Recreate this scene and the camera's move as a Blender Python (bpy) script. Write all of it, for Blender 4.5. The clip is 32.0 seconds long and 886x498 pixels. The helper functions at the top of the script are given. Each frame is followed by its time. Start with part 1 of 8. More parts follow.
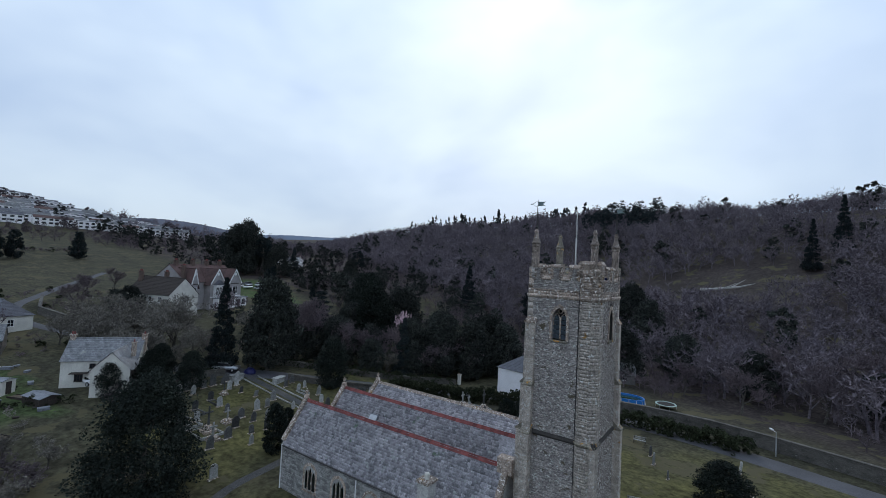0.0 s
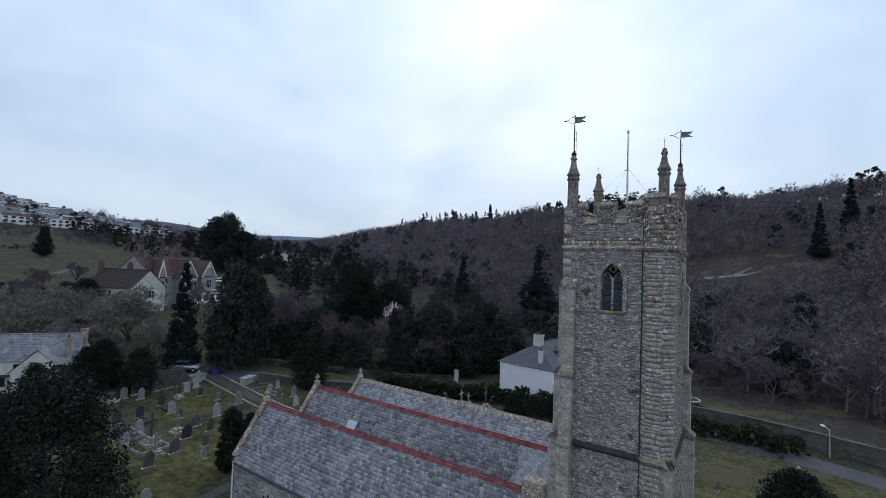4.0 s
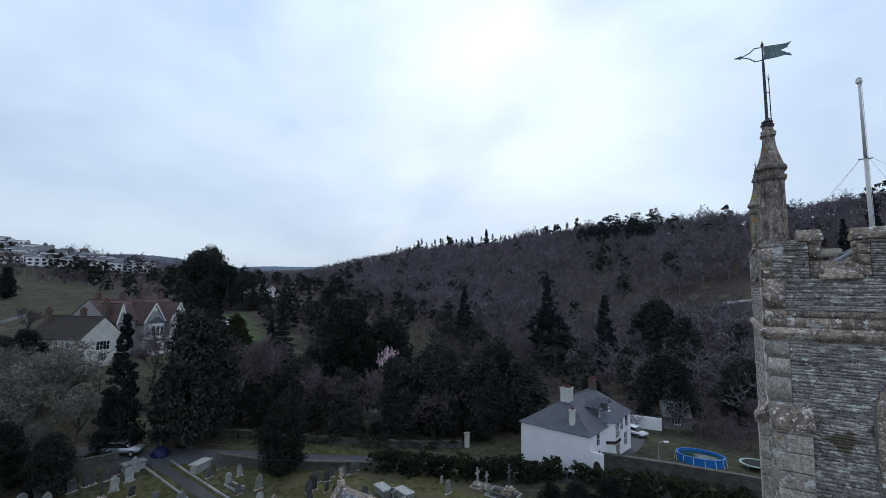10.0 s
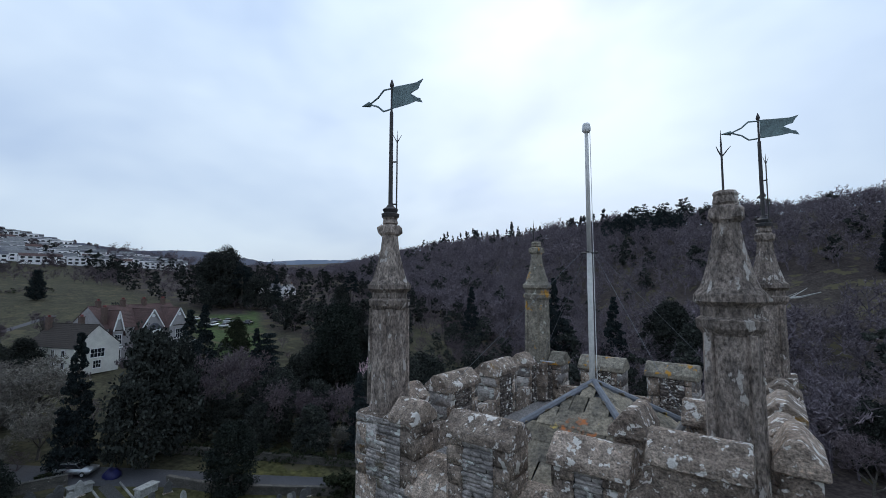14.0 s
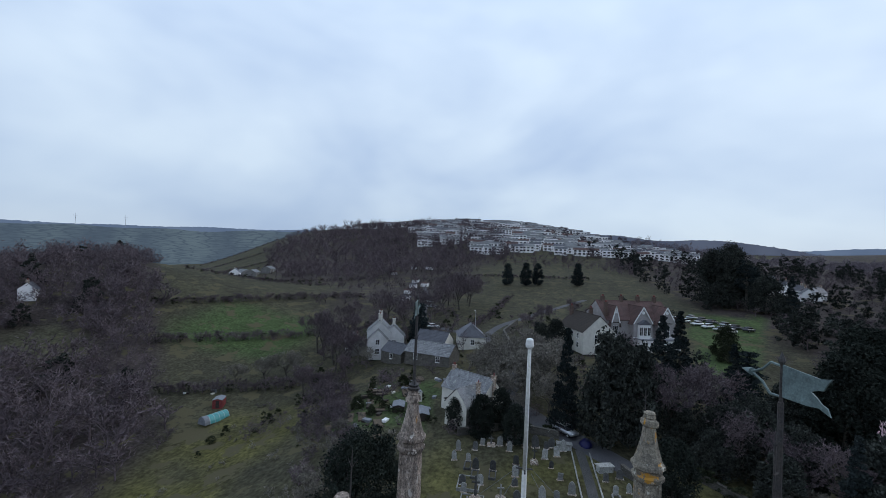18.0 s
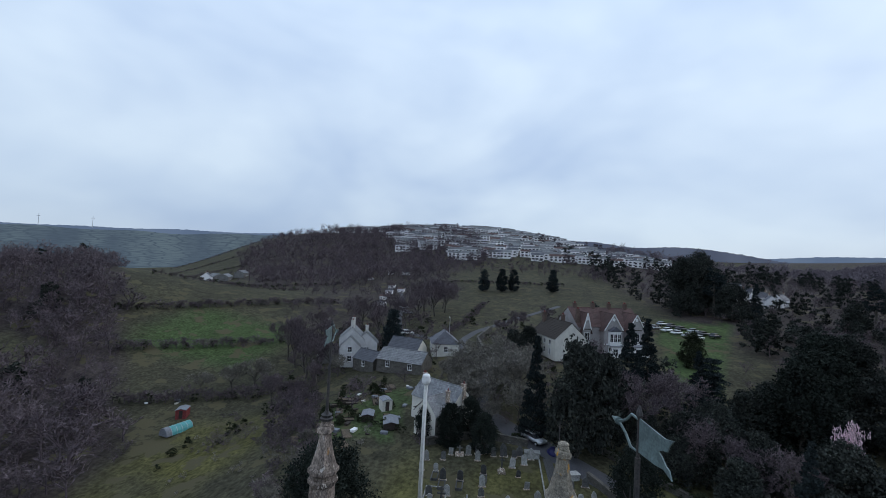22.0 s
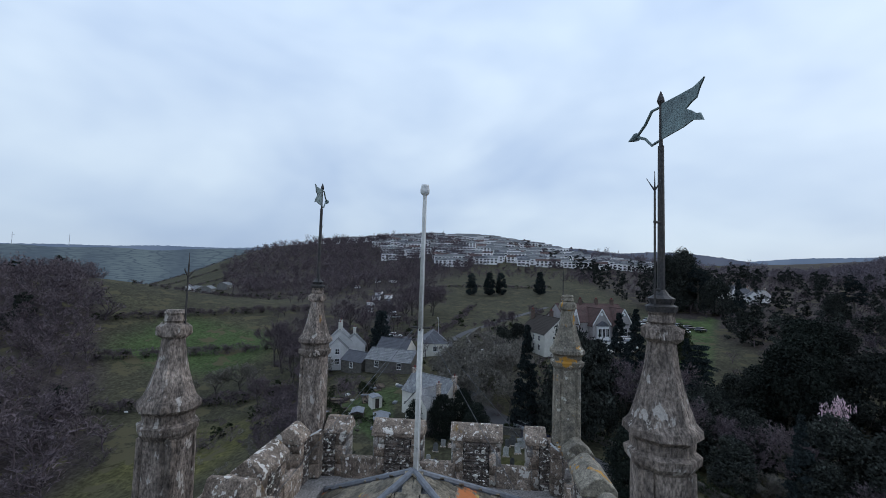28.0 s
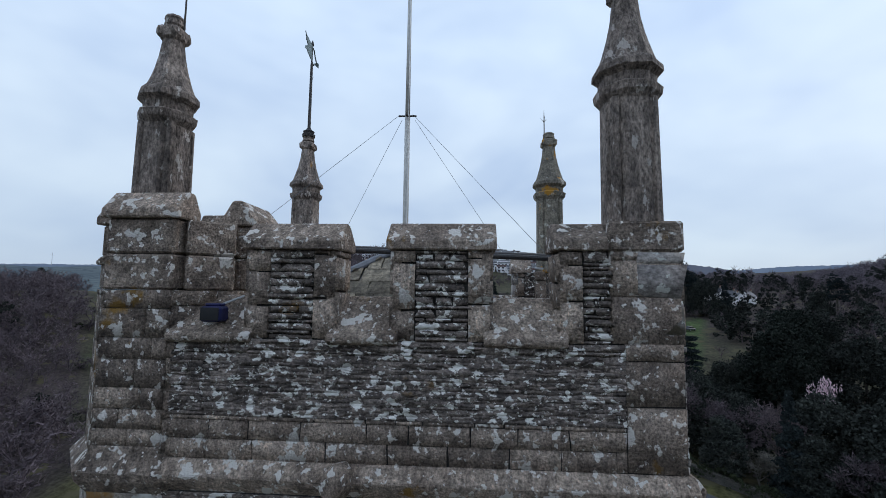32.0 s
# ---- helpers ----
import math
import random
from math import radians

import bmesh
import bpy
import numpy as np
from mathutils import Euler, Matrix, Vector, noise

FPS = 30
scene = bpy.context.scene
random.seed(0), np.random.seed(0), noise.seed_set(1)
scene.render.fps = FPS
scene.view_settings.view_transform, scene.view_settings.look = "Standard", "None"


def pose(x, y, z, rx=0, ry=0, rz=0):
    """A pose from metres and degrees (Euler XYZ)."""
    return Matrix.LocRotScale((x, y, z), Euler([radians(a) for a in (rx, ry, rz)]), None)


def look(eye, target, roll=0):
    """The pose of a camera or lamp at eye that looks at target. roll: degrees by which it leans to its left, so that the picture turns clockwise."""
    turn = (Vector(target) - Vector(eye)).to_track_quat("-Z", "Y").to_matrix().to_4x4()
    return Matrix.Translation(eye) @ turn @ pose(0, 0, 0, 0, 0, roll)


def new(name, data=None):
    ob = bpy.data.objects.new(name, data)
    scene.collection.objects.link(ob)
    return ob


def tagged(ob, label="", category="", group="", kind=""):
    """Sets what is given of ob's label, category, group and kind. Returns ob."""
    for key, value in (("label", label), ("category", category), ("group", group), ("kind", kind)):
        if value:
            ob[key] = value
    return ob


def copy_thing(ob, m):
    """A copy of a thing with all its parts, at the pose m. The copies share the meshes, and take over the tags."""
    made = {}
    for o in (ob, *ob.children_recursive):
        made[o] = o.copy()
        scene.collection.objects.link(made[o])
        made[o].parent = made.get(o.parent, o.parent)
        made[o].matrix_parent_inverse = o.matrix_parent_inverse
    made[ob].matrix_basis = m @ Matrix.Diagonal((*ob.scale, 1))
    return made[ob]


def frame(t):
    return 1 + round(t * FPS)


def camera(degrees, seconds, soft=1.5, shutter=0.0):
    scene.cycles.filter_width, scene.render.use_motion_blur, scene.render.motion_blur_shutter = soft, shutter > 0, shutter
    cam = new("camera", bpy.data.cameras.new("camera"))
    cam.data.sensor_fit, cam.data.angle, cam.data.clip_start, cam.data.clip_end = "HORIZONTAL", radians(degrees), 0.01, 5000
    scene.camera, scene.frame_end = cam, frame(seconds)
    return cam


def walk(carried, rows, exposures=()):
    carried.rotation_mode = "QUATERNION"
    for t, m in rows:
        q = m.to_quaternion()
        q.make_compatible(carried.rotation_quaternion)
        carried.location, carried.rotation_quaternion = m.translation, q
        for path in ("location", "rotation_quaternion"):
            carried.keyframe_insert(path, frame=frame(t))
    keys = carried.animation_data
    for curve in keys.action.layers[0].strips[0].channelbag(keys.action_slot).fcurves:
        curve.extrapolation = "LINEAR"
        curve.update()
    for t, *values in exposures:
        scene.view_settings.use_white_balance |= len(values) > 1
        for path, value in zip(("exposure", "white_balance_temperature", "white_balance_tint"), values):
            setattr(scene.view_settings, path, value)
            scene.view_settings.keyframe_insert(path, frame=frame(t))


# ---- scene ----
# The camera and its flight
cam = camera(91.0, 32.0, soft=0.5)
PATH = [
    (0, (10.346, -32.577, 22.278), (9.200, -30.940, 22.360), 2.94),
    (0.5, (9.732, -31.627, 22.237), (8.542, -30.022, 22.335), 3.59),
    (1, (9.049, -30.749, 22.060), (7.917, -29.102, 22.153), 3.22),
    (1.5, (8.364, -29.782, 21.783), (7.262, -28.115, 21.868), 2.87),
    (2, (7.583, -28.617, 21.293), (6.474, -26.954, 21.375), 2.88),
    (2.5, (6.717, -27.645, 20.881), (5.582, -26.000, 20.977), 2.54),
    (3, (5.996, -26.648, 20.414), (4.876, -24.993, 20.507), 2.36),
    (3.5, (5.283, -25.758, 19.901), (4.172, -24.096, 19.980), 2.16),
    (5.5, (2.534, -21.704, 18.634), (1.410, -20.052, 18.723), 2.38),
    (6, (1.738, -20.735, 18.615), (0.606, -19.089, 18.724), 2.84),
    (6.5, (0.875, -19.939, 18.779), (-0.247, -18.288, 18.901), 2.92),
    (7, (0.002, -19.234, 18.994), (-1.097, -17.568, 19.119), 2.76),
    (7.5, (-0.955, -18.346, 19.303), (-2.058, -16.682, 19.425), 2.23),
    (8, (-1.851, -17.343, 19.705), (-2.954, -15.681, 19.852), 1.78),
    (8.5, (-2.539, -16.502, 20.080), (-3.661, -14.855, 20.258), 1.94),
    (9, (-3.029, -16.128, 20.527), (-4.122, -14.462, 20.698), 1.47),
    (9.5, (-3.302, -15.703, 20.968), (-4.389, -14.034, 21.151), 0.80),
    (10, (-3.270, -15.204, 21.429), (-4.360, -13.539, 21.627), 0.53),
    (10.5, (-3.028, -14.611, 21.885), (-4.112, -12.941, 22.071), 0.50),
    (11, (-2.636, -13.922, 22.361), (-3.733, -12.259, 22.542), -0.06),
    (11.5, (-2.019, -13.035, 22.771), (-3.124, -11.378, 22.954), -0.46),
    (12, (-1.255, -12.079, 23.102), (-2.367, -10.425, 23.272), -0.61),
    (12.5, (-0.316, -11.029, 23.367), (-1.442, -9.385, 23.531), -0.64),
    (13, (0.724, -9.766, 23.682), (-0.409, -8.126, 23.851), -0.71),
    (13.5, (1.522, -8.352, 24.056), (0.374, -6.722, 24.221), -0.38),
    (15.5, (4.860, -5.191, 25.647), (2.993, -4.482, 25.762), 1.49),
    (16, (6.018, -4.314, 26.134), (4.019, -4.309, 26.199), 1.57),
    (16.5, (6.686, -3.175, 26.673), (4.713, -3.496, 26.715), 1.85),
    (17, (7.020, -2.071, 27.254), (5.048, -2.399, 27.298), 1.79),
    (17.5, (7.165, -1.126, 27.760), (5.192, -1.453, 27.799), 2.24),
    (18, (7.248, -0.519, 28.344), (5.276, -0.848, 28.391), 2.67),
    (18.5, (7.203, -0.092, 28.827), (5.226, -0.395, 28.871), 3.01),
    (19, (7.158, 0.253, 29.274), (5.181, -0.047, 29.324), 2.91),
    (19.5, (7.098, 0.530, 29.542), (5.117, 0.255, 29.583), 3.29),
    (20, (7.013, 0.659, 29.668), (5.032, 0.394, 29.730), 3.39),
    (20.5, (7.030, 0.659, 29.616), (5.048, 0.401, 29.682), 3.41),
    (21, (6.972, 0.659, 29.434), (4.989, 0.400, 29.493), 3.14),
    (21.5, (6.878, 0.720, 29.153), (4.895, 0.474, 29.232), 3.08),
    (22, (6.791, 0.766, 28.847), (4.807, 0.530, 28.921), 3.06),
    (22.5, (6.716, 0.752, 28.700), (4.733, 0.499, 28.772), 2.83),
    (23, (6.633, 0.700, 28.730), (4.646, 0.483, 28.814), 2.58),
    (23.5, (6.597, 0.640, 28.734), (4.610, 0.439, 28.838), 2.74),
    (24, (6.635, 0.580, 28.548), (4.648, 0.380, 28.651), 2.38),
    (24.5, (6.663, 0.578, 28.242), (4.676, 0.371, 28.338), 1.97),
    (25, (6.677, 0.630, 27.819), (4.689, 0.439, 27.918), 2.02),
    (25.5, (6.500, 0.613, 27.388), (4.512, 0.427, 27.486), 2.10),
    (27.5, (6.210, 0.517, 26.049), (4.221, 0.357, 26.176), 1.56),
    (28, (6.275, 0.645, 25.714), (4.286, 0.470, 25.840), 1.67),
    (28.5, (6.290, 0.712, 25.175), (4.301, 0.535, 25.301), 1.89),
    (29, (6.335, 0.714, 24.601), (4.345, 0.545, 24.715), 1.46),
    (29.5, (6.268, 0.710, 24.105), (4.275, 0.571, 24.200), 1.51),
    (30, (6.066, 0.672, 23.668), (4.074, 0.543, 23.799), 1.11),
    (30.5, (5.963, 0.695, 23.270), (3.971, 0.592, 23.422), 1.10),
    (31, (6.036, 0.745, 22.906), (4.046, 0.604, 23.049), 1.40),
    (31.5, (6.093, 0.692, 22.585), (4.106, 0.537, 22.758), 1.04),
    (32, (6.322, 0.786, 22.241), (4.335, 0.655, 22.434), 0.68),
]
walk(cam, [(t, look(eye, target, roll)) for t, eye, target, roll in PATH],
     exposures=[(0.0, 0.0, 6500, 10), (32.0, 0.0, 6500, 10)])

# ---- sky and light: a bright overcast day, the sun a pale patch behind cloud ----
SUN_AZ, SUN_EL = 24.0, 33.0
world = bpy.data.worlds.new("overcast_sky")
scene.world = world
world.use_nodes = True
wn, wl = world.node_tree.nodes, world.node_tree.links
wn.clear()


def wnode(kind, **values):
    n = wn.new(kind)
    for k, v in values.items():
        n.inputs[k].default_value = v
    return n


sky = wn.new("ShaderNodeTexSky")
sky.sky_type, sky.sun_disc = "NISHITA", False
sky.sun_elevation, sky.sun_rotation = radians(SUN_EL), radians(-SUN_AZ)
sky_gain = wnode("ShaderNodeVectorMath")
sky_gain.operation = "SCALE"
sky_gain.inputs[3].default_value = 0.10
way = wn.new("ShaderNodeTexCoord")
stretch = wnode("ShaderNodeMapping", Scale=(1.0, 1.0, 1.9))
clouds = wnode("ShaderNodeTexNoise", Scale=1.9, Detail=3.5, Roughness=0.52, Distortion=0.4)
veil = wnode("ShaderNodeTexNoise", Scale=4.0, Detail=3.0, Roughness=0.5)
both = wnode("ShaderNodeMath")
both.operation = "MULTIPLY_ADD"
both.inputs[1].default_value = 0.35
ramp = wn.new("ShaderNodeValToRGB")
ramp.color_ramp.elements[0].position, ramp.color_ramp.elements[0].color = 0.46, (0.44, 0.58, 0.82, 1)
ramp.color_ramp.elements[1].position, ramp.color_ramp.elements[1].color = 0.86, (0.70, 0.84, 1.0, 1)
split = wn.new("ShaderNodeSeparateXYZ")
lift = wnode("ShaderNodeMapRange", **{"From Min": -0.02, "From Max": 0.5, "To Min": 0.85, "To Max": 1.20})
lit = wnode("ShaderNodeVectorMath")
lit.operation = "SCALE"
# the thin place in the cloud round the sun
near = wnode("ShaderNodeVectorMath")
near.operation = "DOT_PRODUCT"
near.inputs[1].default_value = (-math.sin(radians(SUN_AZ)) * math.cos(radians(SUN_EL)),
                                math.cos(radians(SUN_AZ)) * math.cos(radians(SUN_EL)), math.sin(radians(SUN_EL)))
patch = wnode("ShaderNodeMapRange", **{"From Min": 0.80, "From Max": 1.0, "To Min": 0.0, "To Max": 0.12})
patch.interpolation_type = "SMOOTHSTEP"
warm = wnode("ShaderNodeMix", Factor=0.5)
warm.data_type, warm.blend_type = "RGBA", "ADD"
warm.inputs[7].default_value = (1.0, 0.98, 0.93, 1)
mixed = wnode("ShaderNodeMix", Factor=0.88)
mixed.data_type = "RGBA"
back = wnode("ShaderNodeBackground", Strength=1.0)
out = wn.new("ShaderNodeOutputWorld")
for a, b in ((way.outputs["Generated"], stretch.inputs["Vector"]), (stretch.outputs[0], clouds.inputs["Vector"]),
             (stretch.outputs[0], veil.inputs["Vector"]), (veil.outputs[0], both.inputs[0]), (clouds.outputs[0], both.inputs[2]),
             (both.outputs[0], ramp.inputs[0]), (way.outputs["Generated"], split.inputs[0]), (split.outputs[2], lift.inputs[0]),
             (ramp.outputs[0], lit.inputs[0]), (lift.outputs[0], lit.inputs[3]), (way.outputs["Generated"], near.inputs[0]),
             (near.outputs["Value"], patch.inputs[0]), (patch.outputs[0], warm.inputs[0]), (lit.outputs[0], warm.inputs[6]),
             (sky.outputs[0], sky_gain.inputs[0]), (sky_gain.outputs[0], mixed.inputs[6]), (warm.outputs[2], mixed.inputs[7]),
             (mixed.outputs[2], back.inputs[0]), (back.outputs[0], out.inputs[0])):
    wl.new(a, b)

sun = new("sun", bpy.data.lights.new("sun", "SUN"))
sun.data.energy, sun.data.angle, sun.data.color = 0.5, radians(20), (1.0, 0.96, 0.90)
sun.matrix_world = look((0, 0, 80), (80 * math.sin(radians(SUN_AZ)), -80 * math.cos(radians(SUN_AZ)), 80 - 80 * math.tan(radians(SUN_EL))))


# ---- materials ----
def material(name, base, other=None, rough=0.85, scale=1.2, fine=14.0, bump=0.25, bump_size=0.02, metal=0.0, spec=0.3,
             spots=None, spot_scale=3.0, spot_at=0.62, spots2=None, spot2_scale=1.2, spot2_at=0.68, vary=0.0, island=0.0, attribute=None,
             attr_color=None, sward=None, streak=0.0, mottle=0.0, spots3=None, spot3_scale=14.0, spot3_at=0.62, patchy=0.0, speck=1.0, ragged=7):
    """A surface with a broad and a fine variation, spots of growth or wear, relief, and a tone that changes from piece to piece."""
    m = bpy.data.materials.new(name)
    m.use_nodes = True
    n, l = m.node_tree.nodes, m.node_tree.links
    p = n["Principled BSDF"]
    p.inputs["Roughness"].default_value, p.inputs["Metallic"].default_value = rough, metal
    p.inputs["Specular IOR Level"].default_value = spec
    geo = n.new("ShaderNodeNewGeometry")
    where = geo.outputs["Position"]
    if streak:
        sq = n.new("ShaderNodeMapping")
        sq.inputs["Scale"].default_value = (1, 1, streak)
        l.new(where, sq.inputs["Vector"])
        where = sq.outputs[0]

    def noise_at(size, detail, off):
        t = n.new("ShaderNodeTexNoise")
        t.inputs["Scale"].default_value, t.inputs["Detail"].default_value, t.inputs["Roughness"].default_value = size, detail, 0.6
        a = n.new("ShaderNodeVectorMath")
        a.inputs[1].default_value = (off, off * 0.7, -off)
        l.new(where, a.inputs[0])
        l.new(a.outputs[0], t.inputs["Vector"])
        return t.outputs[0]

    def span(v, lo, hi, a=0.0, b=1.0):
        r = n.new("ShaderNodeMapRange")
        for k, x in zip((1, 2, 3, 4), (lo, hi, a, b)):
            r.inputs[k].default_value = x
        l.new(v, r.inputs[0])
        return r.outputs[0]

    def mix(f, a, b, how="MIX"):
        x = n.new("ShaderNodeMix")
        x.data_type, x.blend_type = "RGBA", how
        for v, k in ((f, 0), (a, 6), (b, 7)):
            if isinstance(v, tuple):
                x.inputs[k].default_value = (*v, 1)
            elif isinstance(v, float):
                x.inputs[k].default_value = v
            else:
                l.new(v, x.inputs[k])
        return x.outputs[2]

    other = other or tuple(c * 0.55 for c in base)
    c = mix(span(noise_at(scale, 5, 3.1), 0.3, 0.7), base, other)
    if attribute:
        at = n.new("ShaderNodeAttribute")
        at.attribute_name = attribute
        c = mix(at.outputs["Fac"], c, mix(span(noise_at(scale * 0.6, 5, 8.1), 0.3, 0.7), attr_color, tuple(v * 0.6 for v in attr_color)))
    for name_, tint in (sward or ()):
        at = n.new("ShaderNodeAttribute")
        at.attribute_name = name_
        c = mix(at.outputs["Fac"], c, mix(span(noise_at(scale * 1.7, 5, 5.1), 0.3, 0.7), tint, tuple(v * 0.68 for v in tint)))
    grain = noise_at(fine, 6, 9.7)
    c = mix(1.0, c, mix(span(grain, 0.32, 0.68), (1 - 0.5 * speck,) * 3, (1 + 0.45 * speck,) * 3), "MULTIPLY")
    if mottle:
        c = mix(1.0, c, mix(span(noise_at(fine * 0.28, 4, 15.3), 0.34, 0.66), (1 - mottle,) * 3, (1 + mottle, 1 + mottle * 0.95, 1 + mottle * 0.85)), "MULTIPLY")
    if vary:
        info = n.new("ShaderNodeObjectInfo")
        c = mix(1.0, c, mix(info.outputs["Random"], (1 - vary,) * 3, (1 + vary,) * 3), "MULTIPLY")
    if island:
        c = mix(1.0, c, mix(geo.outputs["Random Per Island"], (1 - island,) * 3, (1 + island, 1 + island, 1 + island * 0.9)), "MULTIPLY")
    if spots:
        growth = noise_at(spot_scale, ragged, 21.0)
        if patchy:
            info = n.new("ShaderNodeObjectInfo")
            for chance in (info.outputs["Random"], geo.outputs["Random Per Island"]):
                more = n.new("ShaderNodeMath")
                more.operation = "MULTIPLY_ADD"
                more.inputs[1].default_value = patchy
                l.new(chance, more.inputs[0])
                l.new(growth, more.inputs[2])
                growth = more.outputs[0]
        c = mix(span(growth, spot_at + patchy, spot_at + patchy + 0.03), c, spots)
    if spots2:
        c = mix(span(noise_at(spot2_scale, 7, 41.0), spot2_at, spot2_at + 0.05), c, spots2)
    if spots3:
        c = mix(span(noise_at(spot3_scale, min(5, ragged), 61.0), spot3_at, spot3_at + 0.04), c, spots3)
    l.new(c, p.inputs["Base Color"])
    if bump:
        b = n.new("ShaderNodeBump")
        b.inputs["Strength"].default_value, b.inputs["Distance"].default_value = bump, bump_size
        l.new(grain, b.inputs["Height"])
        l.new(b.outputs[0], p.inputs["Normal"])
    return m


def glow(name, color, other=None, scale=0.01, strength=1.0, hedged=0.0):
    """A far backdrop that glows, the haze of a mile of air painted in."""
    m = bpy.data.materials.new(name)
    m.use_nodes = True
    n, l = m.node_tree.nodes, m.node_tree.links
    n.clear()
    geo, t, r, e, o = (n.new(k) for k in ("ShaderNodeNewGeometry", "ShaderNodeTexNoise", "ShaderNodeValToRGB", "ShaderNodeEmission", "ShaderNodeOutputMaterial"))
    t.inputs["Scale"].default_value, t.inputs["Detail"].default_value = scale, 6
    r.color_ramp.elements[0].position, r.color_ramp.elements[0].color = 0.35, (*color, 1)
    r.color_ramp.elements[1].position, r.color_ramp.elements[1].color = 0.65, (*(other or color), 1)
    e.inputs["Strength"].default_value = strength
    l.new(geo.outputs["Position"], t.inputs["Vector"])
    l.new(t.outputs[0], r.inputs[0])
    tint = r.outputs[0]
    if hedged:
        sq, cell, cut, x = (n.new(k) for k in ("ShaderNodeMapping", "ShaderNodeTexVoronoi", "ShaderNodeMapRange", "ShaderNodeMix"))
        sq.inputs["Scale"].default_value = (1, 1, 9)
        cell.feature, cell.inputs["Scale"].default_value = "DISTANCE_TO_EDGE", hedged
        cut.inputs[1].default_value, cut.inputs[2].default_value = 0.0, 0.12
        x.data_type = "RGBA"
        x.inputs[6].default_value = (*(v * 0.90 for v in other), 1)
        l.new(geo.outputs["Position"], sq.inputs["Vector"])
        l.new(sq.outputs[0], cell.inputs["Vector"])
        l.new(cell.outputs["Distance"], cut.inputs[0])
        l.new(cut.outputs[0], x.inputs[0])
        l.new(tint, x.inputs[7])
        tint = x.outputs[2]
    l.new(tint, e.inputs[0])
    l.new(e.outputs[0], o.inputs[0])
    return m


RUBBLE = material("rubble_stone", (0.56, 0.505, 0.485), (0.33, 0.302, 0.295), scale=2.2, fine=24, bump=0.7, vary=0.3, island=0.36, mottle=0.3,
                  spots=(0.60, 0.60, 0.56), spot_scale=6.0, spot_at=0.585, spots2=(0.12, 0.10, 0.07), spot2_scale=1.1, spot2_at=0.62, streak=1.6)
# Darker copy of RUBBLE: shade set in its base colour, under real lichen.
SHADED_RUBBLE = material("shaded_slate_rubble", (0.262, 0.218, 0.200), (0.108, 0.088, 0.080), scale=3.4, fine=40, bump=0.9, bump_size=0.03, speck=1.3, patchy=0.03, vary=0.3, island=0.34, mottle=0.4,
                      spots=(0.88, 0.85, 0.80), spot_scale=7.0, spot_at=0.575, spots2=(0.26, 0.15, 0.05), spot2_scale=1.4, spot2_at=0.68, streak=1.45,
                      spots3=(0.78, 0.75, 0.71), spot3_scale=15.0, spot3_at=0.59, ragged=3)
GRANITE = material("dressed_granite", (0.43, 0.345, 0.292), (0.150, 0.114, 0.095), scale=3.4, fine=44, bump=1.0, bump_size=0.05, speck=1.2, vary=0.25, island=0.36, mottle=0.34,
                   spots=(0.82, 0.77, 0.72), spot_scale=5.5, spot_at=0.60, spots2=(0.30, 0.17, 0.045), spot2_scale=1.6, spot2_at=0.635,
                   spots3=(0.84, 0.79, 0.74), spot3_scale=12.0, spot3_at=0.605, ragged=3)
LICHEN_GRANITE = material("lichened_granite", (0.28, 0.25, 0.20), (0.15, 0.135, 0.115), scale=1.5, fine=40, bump=0.7, vary=0.15, mottle=0.4,
                          spots=(0.45, 0.23, 0.04), spot_scale=3.0, spot_at=0.58, spots2=(0.52, 0.50, 0.44), spot2_scale=5.0, spot2_at=0.62)
BROWN_GRANITE = material("brown_weathered_granite", (0.345, 0.285, 0.250), (0.115, 0.092, 0.080), scale=3.0, fine=40, bump=1.0, bump_size=0.045, speck=1.3, vary=0.2, mottle=0.42, streak=0.5,
                         spots=(0.52, 0.47, 0.43), spot_scale=9.0, spot_at=0.60, spots2=(0.32, 0.16, 0.04), spot2_scale=1.8, spot2_at=0.66)
PALE_GRANITE = material("clean_granite", (0.50, 0.44, 0.39), (0.29, 0.256, 0.229), scale=2.2, fine=36, bump=0.9, vary=0.15, island=0.15, mottle=0.3,
                        spots=(0.56, 0.55, 0.52), spot_scale=4.0, spot_at=0.59, spots2=(0.30, 0.17, 0.06), spot2_scale=1.2, spot2_at=0.67)
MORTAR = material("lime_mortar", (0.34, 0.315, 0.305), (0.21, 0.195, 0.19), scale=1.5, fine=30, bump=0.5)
DARK_JOINT = material("dark_open_joints", (0.062, 0.055, 0.050), (0.034, 0.030, 0.028), scale=2.5, fine=30, bump=0.6)
SLATE = material("roof_slate", (0.385, 0.365, 0.39), (0.25, 0.24, 0.262), scale=0.35, fine=12, rough=0.6, bump=0.25, island=0.42, vary=0.3,
                 spots=(0.33, 0.34, 0.33), spot_scale=2.2, spot_at=0.62, spots2=(0.10, 0.14, 0.10), spot2_scale=0.7, spot2_at=0.66)
VILLAGE_SLATE = material("village_slate", (0.205, 0.21, 0.225), (0.115, 0.12, 0.13), scale=0.8, fine=9, rough=0.6, bump=0.3, vary=0.2, mottle=0.3, spots=(0.30, 0.31, 0.28), spot_scale=1.5, spot_at=0.62)
DARK_SLATE = material("dark_slate", (0.095, 0.098, 0.12), (0.06, 0.062, 0.075), scale=0.8, fine=14, rough=0.6, island=0.3, vary=0.2)
RED_TILE = material("red_ridge_tile", (0.22, 0.06, 0.055), (0.13, 0.045, 0.045), scale=1.5, fine=18, island=0.25, vary=0.25)
